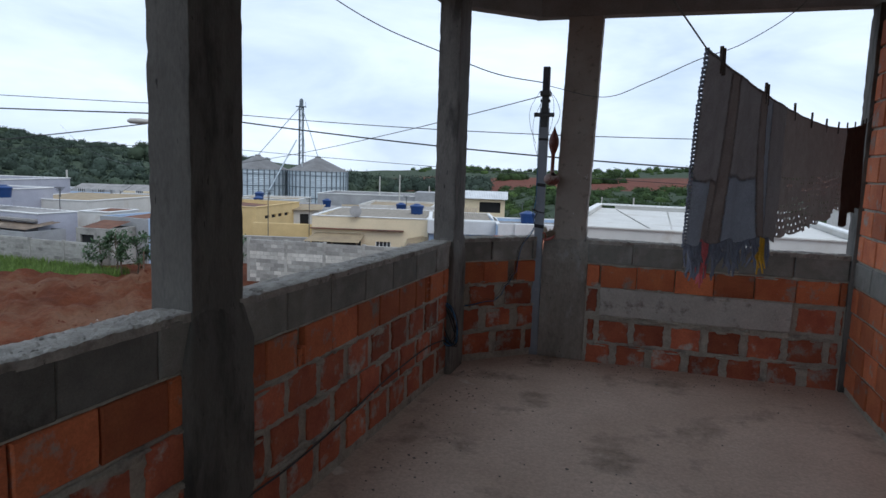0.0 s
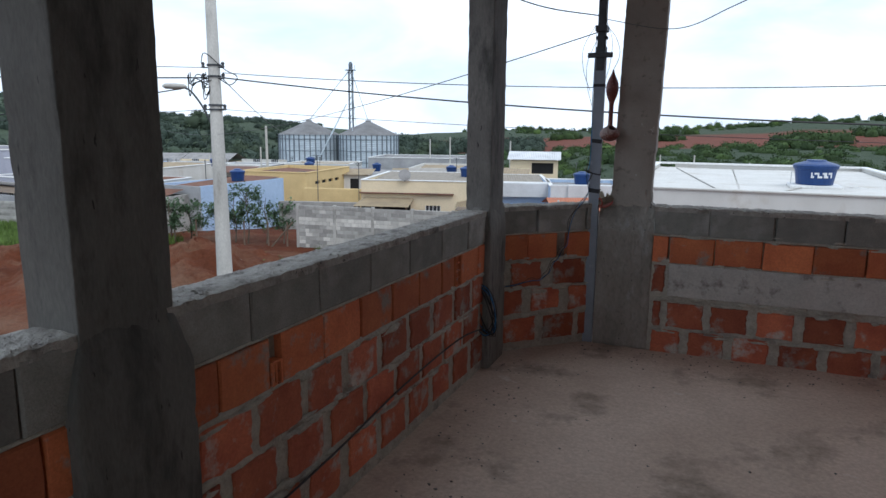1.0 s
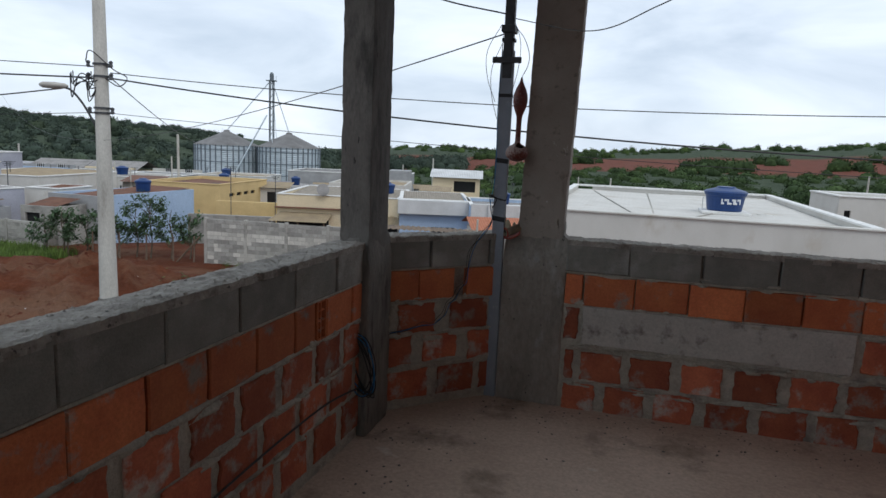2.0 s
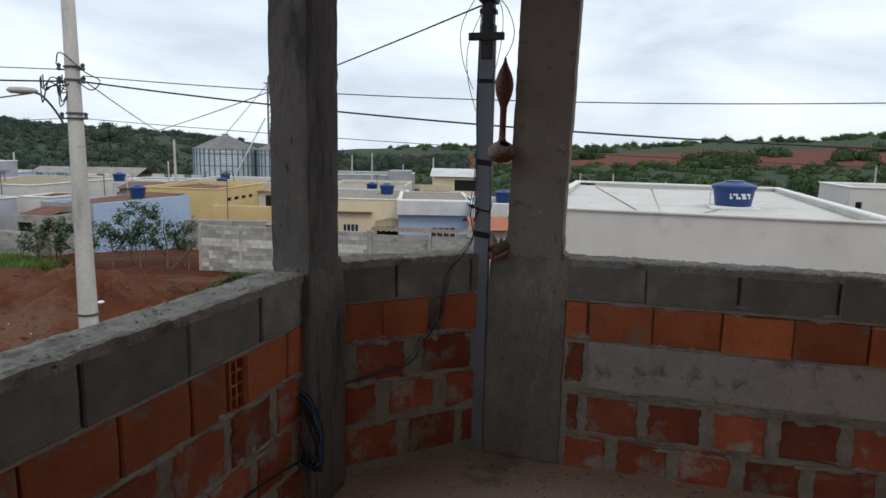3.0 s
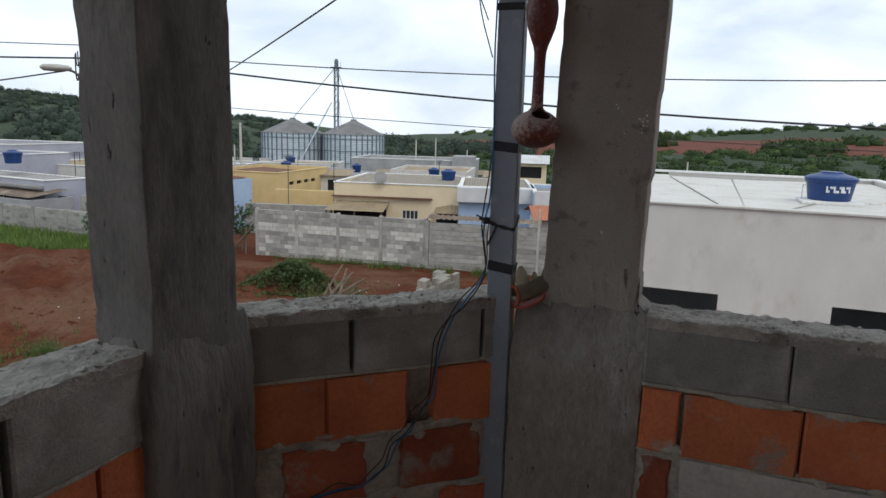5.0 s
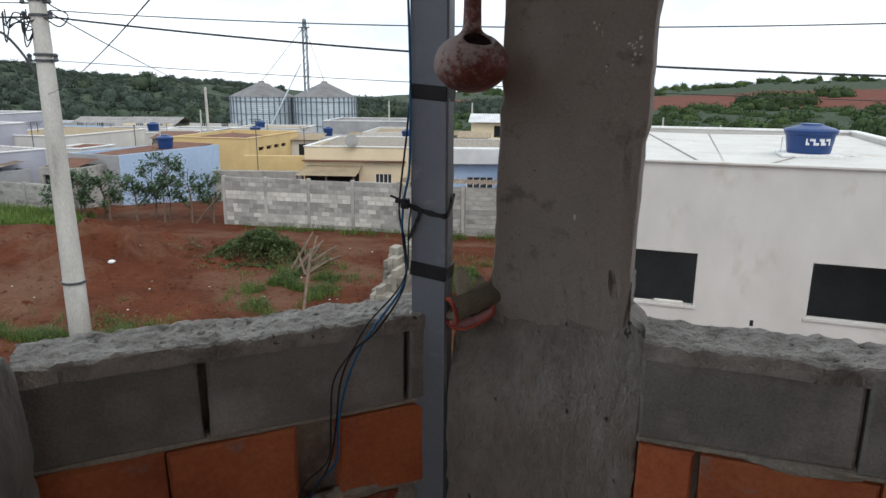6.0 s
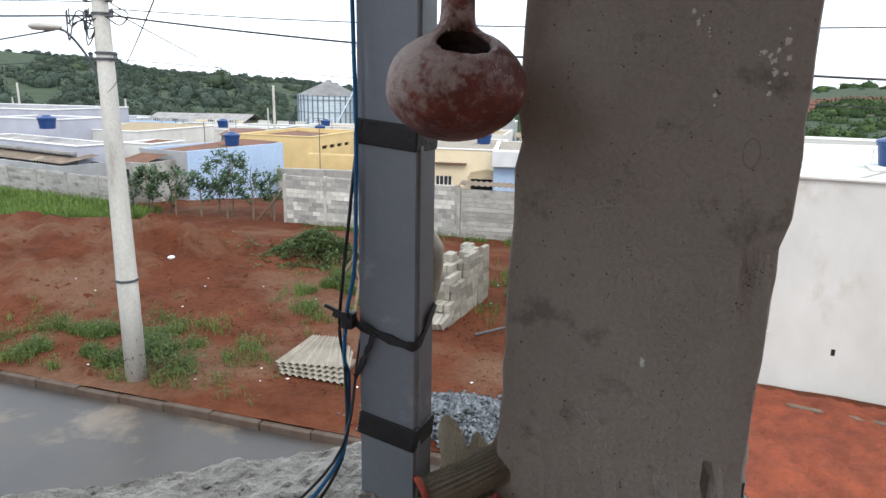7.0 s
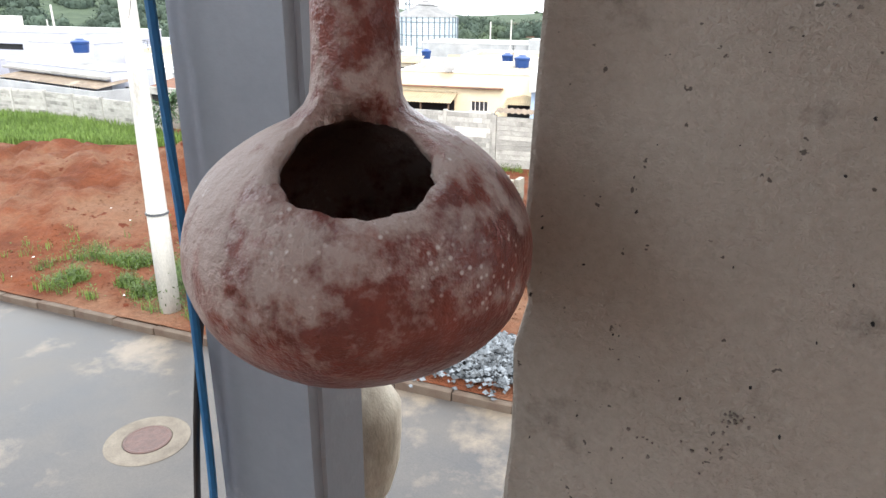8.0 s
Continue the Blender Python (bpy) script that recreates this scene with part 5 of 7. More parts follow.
house("yard_shed", "shed with a brown weathered sheet roof", local(-37.6, 41.0, -19), 11.6, 2.7, G1, -3.12, M_GREY_RENDER, M_ROOF_BROWN_DARK, trim=None, roof_drop=-0.36)
house("corner_shed", "small dark shed with a brown roof", local(-23.6, 37.4, -10), 2.3, 2.2, G1, -2.72, M_FENCE, M_ROOF_TILE, trim=None, roof_drop=-0.24, slots=[(0.3, 1.2, -4.4, -3.1)])
house("corner_house", "small white house with a grey roof", local(-26.4, 42.3, -6), 2.2, 3, G1, -2.22, M_WHITE, M_ROOF_TILE, trim=M_TRIM, roof_drop=0.0)
hall = house("long_grey_hall", "long grey rendered hall", local(-22.5, 90.2, -0.5), 16.2, 10, -10, -2.78, M_GREY_RENDER, M_ROOF_GREY)
part("end_block", box(13.5, 16.3, -0.6, 4, -10, -2.12, 0.03), M_GREY_RENDER, hall, "taller end block")
house("beige_shed", "open shed with a pale pitched roof", local(-2.6, 76, -2), 5.3, 5, -8, -2.15, M_CREAM, M_ROOF_WHITE, roof="gable", slots=[(2.4, 4.8, -3.6, -2.4)], trim=None)
house("white_block_house", "small white rooftop block", local(16.35, 30.3, -12), 4.4, 4, G1, 0.06, M_WHITE, M_ROOF_WHITE, slots=[(0.25, 0.5, -1.1, -0.5)])
house("back_white_house", "white house behind with a flat roof", local(6.0, 37, -12), 9.0, 8, G1, -0.95, M_WHITE, M_ROOF_WHITE)
opens = thing("open_shed", "open shed of thin posts under brown sheets", "shed", local(-44.6, 58.0, 0))
part("roof", grid(40, 3, lambda a, b: (5.6 * a, -0.4 + 3.4 * b, -1.35 - 0.38 * a + 0.06 * b + 0.03 * (int(a * 40) % 2))), M_ROOF_BROWN, opens, "weathered brown sheet roof")
for k in range(6):
    part("post", box(0.1 + 1.05 * k, 0.22 + 1.05 * k, 0, 0.12, -8, -1.42 - 0.07 * k), M_TIMBER, opens)
part("back_panel", box(0, 5.5, 2.8, 2.9, -8, -1.9), M_ROOF_TILE, opens, "dark back wall")
rng = random.Random(11)
walls = [M_WHITE, M_LILAC, M_CREAM, M_GREY_RENDER, M_WHITE, M_BLUE_WALL]
roofs = [M_ROOF_GREY, M_ROOF_WHITE, M_ROOF_BROWN, M_ROOF_GREY]
for row, (yy, x0, x1, ztop) in enumerate(((66, -62, -24, -2.85), (64, -12, -3, -2.75), (80, -72, -30, -3.4), (100, -96, -42, -4.4))):
    x = x0
    while x < x1:
        w = rng.uniform(7, 10)
        wins = [(w * 0.25, w * 0.25 + 1.2, -4.9, -3.8), (w * 0.65, w * 0.65 + 1.2, -4.9, -3.8)]
        house("town_house", "single-storey rendered house in the far rows", local(x, yy + rng.uniform(-2, 2), rng.uniform(-2, 2)), w, rng.uniform(7, 10), -11,
              ztop + rng.uniform(-0.6, 0.35), rng.choice(walls), rng.choice(roofs), windows=wins, roof=rng.choice(("flat", "flat", "gable")) if row > 2 else "flat",
              trim=rng.choice((M_TRIM, None)))
        x += w + rng.uniform(0.6, 3.5)
for x, y, z, r in ((-19.95, 44.0, -2.28, 0.50), (-5.05, 52, -2.32, 0.55), (-7.5, 62, -2.85, 0.5), (3.2, 46, -2.2, 0.55), (-31.8, 42.6, -1.50, 0.55), (-15.5, 66, -2.95, 0.45),
                   (8.6, 38, -1.15, 0.6), (-22.5, 66, -2.95, 0.5), (-33, 67, -2.75, 0.6), (-27.5, 81, -3.2, 0.6)):
    water_tank(x, y, z, r, 0.85)

# low sheds, roof rooms and aerials between the houses
rg = random.Random(19)
for k in range(26):
    yy = rg.uniform(56, 100)
    x = rg.uniform(-0.95, -0.02) * yy * 0.95
    if -18 < x < -2 and yy < 60:
        continue
    w, d, top = rg.uniform(1.6, 4.5), rg.uniform(2, 4), 1.45 - 0.066 * math.hypot(x, yy) + rg.uniform(-0.4, 0.25)
    sd = thing("roof_shed", "small lean-to shed among the roofs", "shed", local(x, yy, rg.uniform(-12, 12)), "roof sheds")
    part("wall", box(0, w, 0, d, top - 4.5, top, 0.02), rg.choice((M_WHITE, M_GREY_RENDER, M_LILAC, M_FENCE, M_CREAM)), sd)
    part("roof", grid(24, 2, lambda a, b: (-0.25 + (w + 0.5) * a, -0.35 + (d + 0.6) * b, top + 0.03 + 0.35 * b + 0.03 * (int(a * 24) % 2))), rg.choice((M_ROOF_GREY, M_ROOF_BROWN, M_ROOF_TILE, M_ROOF_GREY)), sd, "corrugated sheet roof")
    # flat near-black patch: the shade in the opening put into colour
    part("opening", box(w * 0.3, w * 0.3 + 0.8, -0.02, 0.05, top - 1.3, top - 0.35), M_RECESS_SHADE, sd, "dark opening")
for k in range(16):
    yy = rg.uniform(46, 95)
    x = rg.uniform(-0.9, 0.1) * yy * 0.9
    z = 1.45 - 0.045 * math.hypot(x, yy) + rg.uniform(-0.4, 0.3)
    ae = thing("roof_aerial", "thin television aerial on a roof", "aerial", local(x, yy, rg.uniform(0, 180)), "roof aerials")
    part("mast", tube([(0, 0, -8), (0, 0, z)], 0.03, 5), M_DARK_STEEL, ae)
    for q in range(3):
        part("rod", tube([(-0.4 + 0.1 * q, 0, z - 0.12 * q), (0.4 - 0.1 * q, 0, z - 0.12 * q)], 0.018, 4), M_DARK_STEEL, ae)

# block fences
def fence(name, label, a, b, z1, z0=-4.35, bays=2.6, courses=True):
    a, b = Vector((*a, 0)), Vector((*b, 0))
    d = b - a
    f = thing(name, label, "fence", Matrix.Translation(a) @ Matrix.Rotation(math.atan2(d.y, d.x), 4, "Z"))
    n = max(2, round(d.length / bays))
    for k in range(n):
        x0, x1 = d.length * k / n, d.length * (k + 1) / n
        part("panel", box(x0 + 0.09, x1 - 0.09, 0.02, 0.13, z0, z1 - 0.06 + 0.02 * math.sin(k * 2.3), 0.008), M_FENCE, f)
        for c in range(int((z1 - z0) / 0.2) if courses else 0):
            part("course", box(x0 + 0.1, x1 - 0.1, 0.006, 0.02, z0 + 0.2 * c + 0.012, z0 + 0.2 * c + 0.19), M_FENCE, f)
    for k in range(n + 1):
        x = d.length * k / n
        part("post", box(x - 0.08, x + 0.08, -0.02, 0.15, z0, z1, 0.01), M_FENCE, f)
    return f


fr = fence("block_fence", "pale concrete-block fence round the red lot", (-12.1, 33.95), (-3.8, 32.75), -2.52, -5.0, 2.08, courses=False)
FENCE_BLOCK = mesh_from("block", box(0.006, 0.385, 0, 0.02, 0.006, 0.192, 0.004), M_FENCE_BLOCK)
FENCE_LIGHT = mesh_from("block", box(0.006, 0.385, 0, 0.02, 0.006, 0.192, 0.004), M_FENCE_LIGHT)
for c in range(12):
    for k in range(21):
        ob = new("block", FENCE_LIGHT if (c in (2, 3, 7, 8) and noise.noise((k * 0.35, c * 0.2, 1)) > -0.25) or noise.noise((k * 0.5, c * 0.9, 4)) > 0.4 else FENCE_BLOCK)
        ob.parent = fr
        ob.matrix_local = Matrix.Translation((0.05 + 0.395 * k - 0.19 * (c % 2) * (k > 0), 0.004, -4.98 + 0.2 * c))
fence("block_fence", "lower crumbling concrete-block fence", (-3.7, 32.7), (4.5, 31.9), -2.60, -5.0)
fence("block_fence", "grey concrete-block fence beside the tall grass", (-31.2, 38.4), (-21.2, 35.6), -3.35, -5.1)
fence("block_fence", "grey concrete-block fence beside the tall grass", (-44.0, 39.6), (-31.3, 38.45), -3.32, -5.1)
tiles = part("old_tiles", grid(40, 3, lambda a, b: (-3.7 + 5 * a, 32.62 - 0.5 * a + 0.7 * b, -2.50 + 0.1 * b + 0.05 * (int(a * 40) % 2))), M_ROOF_BROWN_DARK)
tagged(tiles, "row of weathered tiles along the fence top", "roof tiles")

# posts and poles standing about
for x, y, z0, z1, r in ((-25.4, 62.3, -9, 1.4, 0.15), (-26.1, 62.5, -9, -0.6, 0.09), (-38.6, 60, -8, 0.0, 0.11), (-49.6, 60, -8, 1.2, 0.12), (-50.3, 60, -8, -0.1, 0.08), (-30.1, 60, -8, -1.2, 0.06), (-28.7, 60, -8, -1.6, 0.06),
                        (-14.8, 96, -10, -0.3, 0.12), (-10.4, 84, -10, 0.2, 0.11), (-2.9, 84, -10, -0.2, 0.12), (-7.1, 90, -10, -1.3, 0.1),
                        (13.5, 60, G1, -0.75, 0.09), (10.7, 60, G1, -0.75, 0.07), (18.0, 60, G1, -1.3, 0.08), (35.6, 60, G1, 0.4, 0.1), (1.15, 31.0, G1, -1.7, 0.06)):
    p = part("far_pole", lathe([(r, z0), (r * 0.7, z1), (r * 0.3, z1 + 0.02)], 10), M_POLE)
    p.matrix_world = Matrix.Translation((x, y, 0))
    tagged(p, "slim pale concrete pole among the roofs", "pole", "far poles")
for k, x in enumerate((-18.4, -17.2, -15.9, -14.6, -13.3, -12.3)):
    st = part("fence_stake", tube([(0, 0, 0), (0.03 * math.sin(k * 3), 0.02, 1.35)], 0.05, 7, 0.035), M_TIMBER)
    st.matrix_world = Matrix.Translation((x * 1.04, 34.2, ground_z(x * 1.04, 34.2) - 0.05))
    tagged(st, "weathered wooden fence stake", "stake", "fence stakes")
brace = part("fence_brace", tube([(0, 0, 0), (1.2, 0, 1.35)], 0.045, 7), M_TIMBER)
brace.matrix_world = Matrix.Translation((-13.6, 34.0, ground_z(-13.6, 34.0) - 0.03))
tagged(brace, "leaning wooden prop by the fence end", "prop")


# ---- silos ----
def silo(x, y, r):
    s = thing("grain_silo", "tall corrugated steel grain silo with a cone roof", "silo", Matrix.Translation((x, y, 0)), "grain silos")
    prof = []
    z = -12.0
    while z < -0.1:
        prof += [(r, z), (r + 0.05, z + 0.15)]
        z += 0.3
    part("shell", lathe(prof + [(r, 0.0)], 56), M_SILO, s)
    part("cone_roof", lathe([(r + 0.15, -0.02), (r * 0.5, 1.22), (0.5, 2.15), (0.45, 2.4), (0.02, 2.42)], 40), M_SILO_ROOF, s)
    rib = bmesh.new()
    add_box(rib, -0.09, 0.09, -0.05, 0.07, -12, 0.0)
    me = mesh_from("stiffener", rib, M_SILO_RIB)
    for k in range(36):
        a = 2 * math.pi * k / 36
        ob = new("stiffener", me)
        ob.parent = s
        ob.matrix_local = Matrix.Translation(((r + 0.06) * math.cos(a), (r + 0.06) * math.sin(a), 0)) @ Matrix.Rotation(a - math.pi / 2, 4, "Z")
    for zz in (-4.4, -2.6, -0.75):
        part("hoop", lathe([(r + 0.06, zz), (r + 0.12, zz), (r + 0.12, zz + 0.09), (r + 0.06, zz + 0.09)], 48), M_SILO_RIB, s)
    return s


silo(-37.6, 110, 5.0)
silo(-27.4, 110, 4.95)
mast = thing("elevator_mast", "slender lattice elevator mast with guy wires", "mast", Matrix.Translation((-30.4, 110.5, 0)))
for sx in (-0.3, 0.3):
    for sy in (-0.3, 0.3):
        part("leg", tube([(sx, sy, -12), (sx, sy, 10.6)], 0.08), M_SILO_RIB, mast)
for k in range(20):
    z = -8.5 + k
    part("lattice_bar", tube([(-0.3, -0.3, z), (0.3, -0.3, z + 1)], 0.05, 5), M_SILO_RIB, mast)
part("head", lathe([(0.34, 10.4), (0.34, 11.5), (0.2, 11.8), (0.02, 11.85)], 12), M_SILO_RIB, mast)
part("platform", box(-0.85, 0.75, -0.5, 0.5, 10.45, 10.57, 0.02), M_SILO_RIB, mast)
part("railing_post", tube([(0.7, 0, 10.57), (0.7, 0, 11.3)], 0.03, 5), M_SILO_RIB, mast)
for b in ((-7.2, -0.5, 2.3), (3.0, -0.5, 2.3), (1.6, -5, -3), (1.1, -0.5, -0.5)):
    part("chute", tube([(0, 0, 10.7), b], 0.075 if b[2] == 2.3 else 0.04, 6), M_SILO, mast)
part("conveyor", tube([(-5.0, -6, -6.0), (-0.45, -1.2, 5.0)], 0.12, 8), M_SILO, mast, "diagonal galvanised conveyor")


# ---- trees ----
rng = random.Random(21)
for x, h, full in ((-20.4, 2.1, 0.9), (-19.5, 2.5, 1.0), (-18.6, 2.2, 0.9), (-16.9, 2.3, 0.9), (-16.0, 2.7, 1.0), (-15.2, 3.1, 0.9), (-14.2, 2.6, 1.0), (-13.3, 2.2, 0.6)):
    y = 34.9 + rng.uniform(-0.7, 0.4)
    tree = thing("sapling", "young leafy tree beside the blue wall", "tree", Matrix.Translation((x, y, ground_z(x, y) - 0.05)), "saplings")
    part("trunk", tube(smooth_path([(0, 0, 0), (0.08, 0.02, h * 0.35), (-0.06, 0.05, h * 0.7), (0.05, 0, h * 0.98)]), 0.045, 7, 0.012), M_BARK, tree)
    tips = []
    for k in range(11):
        a = rng.uniform(0, 6.28)
        z0 = h * rng.uniform(0.22, 0.75)
        q = full * rng.uniform(0.5, 1.0)
        tip = Vector((q * math.cos(a), q * math.sin(a), min(h * 1.05, z0 + h * rng.uniform(0.12, 0.35))))
        mid = Vector((tip.x * 0.5, tip.y * 0.5, (z0 + tip.z) / 2 + 0.06))
        part("limb", tube([(0.01, 0, z0), mid, tip], 0.016, 5, 0.005), M_BARK, tree)
        tips += [(mid, tip)]
    cs = []
    for k in range(int(850 * full)):
        a, b = rng.choice(tips)
        p = a.lerp(b, rng.uniform(0.0, 1.15)) + Vector((rng.gauss(0, 0.13), rng.gauss(0, 0.13), rng.gauss(0, 0.11)))
        cs.append(tuple(p))
    vs, fs = leaves(cs, 0.10, rng)
    scatter("crown", "", "", M_LEAF, vs, fs, tree)


def crown_template(seed, sub):
    bm = bmesh.new()
    bmesh.ops.create_icosphere(bm, subdivisions=sub, radius=1.0)
    for v in bm.verts:
        p = v.co * 1.5 + Vector((seed * 9.1, 0, 0))
        v.co *= 1 + 0.38 * noise.noise(p) + 0.30 * noise.noise(p * 2.4)
        if v.co.z < -0.5:
            v.co.z = -0.5 + (v.co.z + 0.5) * 0.3
    vs = np.array([v.co[:] for v in bm.verts])
    bm.verts.index_update()
    fs = np.array([[v.index for v in f.verts] for f in bm.faces])
    bm.free()
    return vs, fs


def woods(name, label, trees, mat):
    """Uneven crowns in one mesh: a dark inner mass and a shell of small ragged leaf clumps. Each tree is x, y, base, radius, height, template, turn."""
    cores = [crown_template(k, 2) for k in range(7)]
    shells = [crown_template(k, 3)[0] for k in range(7)]
    nr = np.random.default_rng(8)
    V, F, off = [], [], 0
    for x, y, z, r, h, k, a in trees:
        vs, fs = cores[k]
        c, s = math.cos(a), math.sin(a)

        def put(q):
            return np.stack([(q[:, 0] * c - q[:, 1] * s) * r + x, (q[:, 0] * s + q[:, 1] * c) * r + y, (q[:, 2] + 0.5) * h / 1.5 + z], 1)
        V.append(put(vs * 0.84))
        F.append(fs + off)
        off += len(vs)
        sh = shells[k]
        sh = sh[sh[:, 2] > -0.45]
        cen = put(sh * nr.uniform(0.86, 1.13, (len(sh), 1)))
        n = len(cen)
        size = r * nr.uniform(0.09, 0.24, (n, 1))
        d = nr.normal(size=(n, 3))
        d /= np.linalg.norm(d, axis=1, keepdims=True)
        e = np.cross(d, nr.normal(size=(n, 3)))
        e /= np.linalg.norm(e, axis=1, keepdims=True)
        V.append(np.stack([cen - d * size, cen + e * size * 0.8, cen + d * size], 1).reshape(-1, 3))
        F.append(np.arange(3 * n).reshape(n, 3) + off)
        off += 3 * n
    V, F = np.concatenate(V), np.concatenate(F)
    me = bpy.data.meshes.new(name)
    me.vertices.add(len(V))
    me.vertices.foreach_set("co", V.ravel())
    me.loops.add(F.size)
    me.loops.foreach_set("vertex_index", F.ravel())
    me.polygons.add(len(F))
    me.polygons.foreach_set("loop_start", np.arange(0, F.size, 3))
    me.update(calc_edges=True)
    me.materials.append(mat)
    return tagged(new(name, me), label, "trees", kind="stuff")


rng = random.Random(31)
trees = []


def plant(az, r, size, tall=1.0):
    x, y = r * math.sin(radians(az)), r * math.cos(radians(az))
    trees.append((x, y, ground_z(x, y) - 0.6, size, size * 1.9 * tall, rng.randrange(7), rng.uniform(0, 6.28)))


# woods on the hill beyond the silos, thinning to meadow near the top
while len(trees) < 560:
    az, r = rng.uniform(-64, -9), rng.uniform(125, 330)
    if noise.noise((az * 0.25, r * 0.02, 6)) > 0.35:
        continue
    plant(az, r, rng.uniform(1.6, 3.6) * (0.72 + r / 900), rng.uniform(0.55, 1.0))
while len(trees) < 1400:
    az, r = rng.uniform(-64, -18), rng.uniform(330, 690)
    if noise.noise((az * 0.2, r * 0.012, 4)) > 0.18:
        continue
    plant(az, r, rng.uniform(1.6, 3.6), rng.uniform(0.45, 0.8))
for _ in range(150):
    plant(rng.uniform(-64, -30), rng.uniform(640, 690), rng.uniform(1.4, 3.0), rng.uniform(0.5, 0.8))
for _ in range(130):
    plant(rng.uniform(-9.0, 0.5), rng.uniform(240, 300), rng.uniform(1.6, 3.0), rng.uniform(0.7, 1.1))
for az, r, s in ((-28.0, 150, 2.4), (-37.0, 140, 2.6), (-10.6, 240, 2.4)):
    plant(az, r, s, 1.5)
# one tall tree stands above the rest
for az, z, q in ((-27.9, 0.6, 2.5), (-27.35, 1.4, 2.2), (-27.6, 2.6, 1.6), (-27.1, 0.2, 1.7)):
    trees.append((178 * math.sin(radians(az)), 178 * math.cos(radians(az)), z, q, q * 1.5, rng.randrange(7), rng.uniform(0, 6.28)))
woods("far_woods", "dark green mixed woodland on the hill", trees, M_FOREST)
# scrub on the opposite slope
trees = []
for _ in range(300):
    plant(rng.uniform(-3, 62), rng.uniform(78, 122), rng.uniform(0.6, 1.5), rng.uniform(0.35, 0.6))
for _ in range(620):
    az, r = rng.uniform(-4, 62), rng.uniform(118, 245)
    plant(az, r, rng.uniform(0.9, 2.6), rng.uniform(0.35, 0.7))
for _ in range(360):
    plant(rng.uniform(-6, 62), rng.uniform(480, 690), rng.uniform(1.2, 3.6), rng.uniform(0.45, 0.85))
for c in ((19.5, 250), (21.0, 262), (22.0, 255), (24.5, 330), (10, 300), (12, 420), (30, 280), (33, 350), (41, 300), (3, 330)):
    for _ in range(9):
        plant(c[0] + rng.gauss(0, 0.7), c[1] + rng.gauss(0, 9), rng.uniform(1.8, 3.6), 0.75)
woods("scrub", "green scrub and bushes on the opposite slope", trees, M_SCRUB)

# ---- yard clutter ----
sheets = thing("roof_sheet_pile", "pile of weathered corrugated roof sheets on the verge", "roof sheets", local(-4.75, 16.75, -4, -4.12))
for k in range(4):
    part("sheet", grid(36, 2, lambda a, b: (1.5 * a * (1 - 0.55 * b) + 0.35 * b - 0.05 * k, 1.3 * b + 0.05 * k, 0.05 * k + 0.12 * b + 0.025 * math.sin(a * 62))), M_SHEET, sheets,
         m=Matrix.Rotation(radians(3 * k - 4), 4, "Z"))
part("prop", box(0.1, 1.3, 0.4, 1.0, -0.03, 0.04), M_TIMBER, sheets)
sticks = thing("scrap_timber", "heap of weathered scrap branches", "timber", local(-5.5, 24.0, 0, -4.17))
for k in range(14):
    a = rng.uniform(-0.5, 0.9)
    part("stick", tube([(rng.uniform(-.4, .4), rng.uniform(-.6, .4), 0.05), (rng.uniform(-.2, 1.1), rng.uniform(0.2, 1.6), 0.25 + rng.uniform(0, .7))], 0.045, 6, 0.03), M_TIMBER, sticks)
stake = part("leaning_stake", tube([(0, 0, 0), (-0.05, 1.2, 1.6)], 0.04, 6), M_TIMBER)
stake.matrix_world = Matrix.Translation((-4.15, 19.6, -4.19))
tagged(stake, "thin stick leaning over the lot", "stick")
iron_bar = part("iron_bar", tube([(0, 0, 0.03), (1.3, 0.9, 0.16)], 0.03, 6), M_DARK_STEEL)
iron_bar.matrix_world = Matrix.Translation((-1.2, 19.8, -4.17))
tagged(iron_bar, "dark bar lying on the red soil", "bar")
stack = thing("block_stack", "stack of grey concrete blocks on the red lot", "concrete blocks", local(-2.75, 20.4, -14, -4.19))
STACK_BLOCK = mesh_from("block", box(0.004, 0.386, 0.0, 0.135, 0.003, 0.187, 0.006), M_STACK)
for layer in range(8):
    for i in range(6):
        for j in range(7):
            if layer > 7.3 - max(0, 3 - j) * 1.5 - max(0, 2 - i) * 1.1 + 0.9 * math.sin(j * 2.1 + i * 1.3):
                continue
            ob = new("block", STACK_BLOCK)
            ob.parent = stack
            ob.matrix_local = Matrix.Translation((0.143 * i + 0.14 + rng.uniform(-.012, .012), 0.395 * j + rng.uniform(-.03, .03), 0.19 * layer)) @ Matrix.Rotation(math.pi / 2 + rng.uniform(-.04, .04), 4, "Z")
for k in range(8):
    ob = new("block", STACK_BLOCK)
    ob.parent = stack
    ob.matrix_local = Matrix.Translation((0.1 + 0.16 * k * 0.7, -0.55 + 0.03 * k, 0.05)) @ Matrix.Rotation(radians(rng.uniform(60, 100)), 4, "Z") @ Matrix.Rotation(radians(-25), 4, "Y")

# ---- terrace: post, gourd, cables, rag ----
post = thing("steel_post", "grey galvanised steel service post bound with black tape", "post", TERR)
PU, PV = -1.083, 5.936
w2, d2, th = 0.036, 0.024, 0.004
outline = [(-0.008, d2), (-w2, d2), (-w2, -d2), (w2, -d2), (w2, d2), (0.008, d2), (0.008, d2 - th), (w2 - th, d2 - th), (w2 - th, -d2 + th), (-w2 + th, -d2 + th), (-w2 + th, d2 - th), (-0.008, d2 - th)]
bm = bmesh.new()
rings = [[bm.verts.new((PU + x, PV + y, z)) for x, y in outline] for z in (Z_FLOOR, 2.06)]
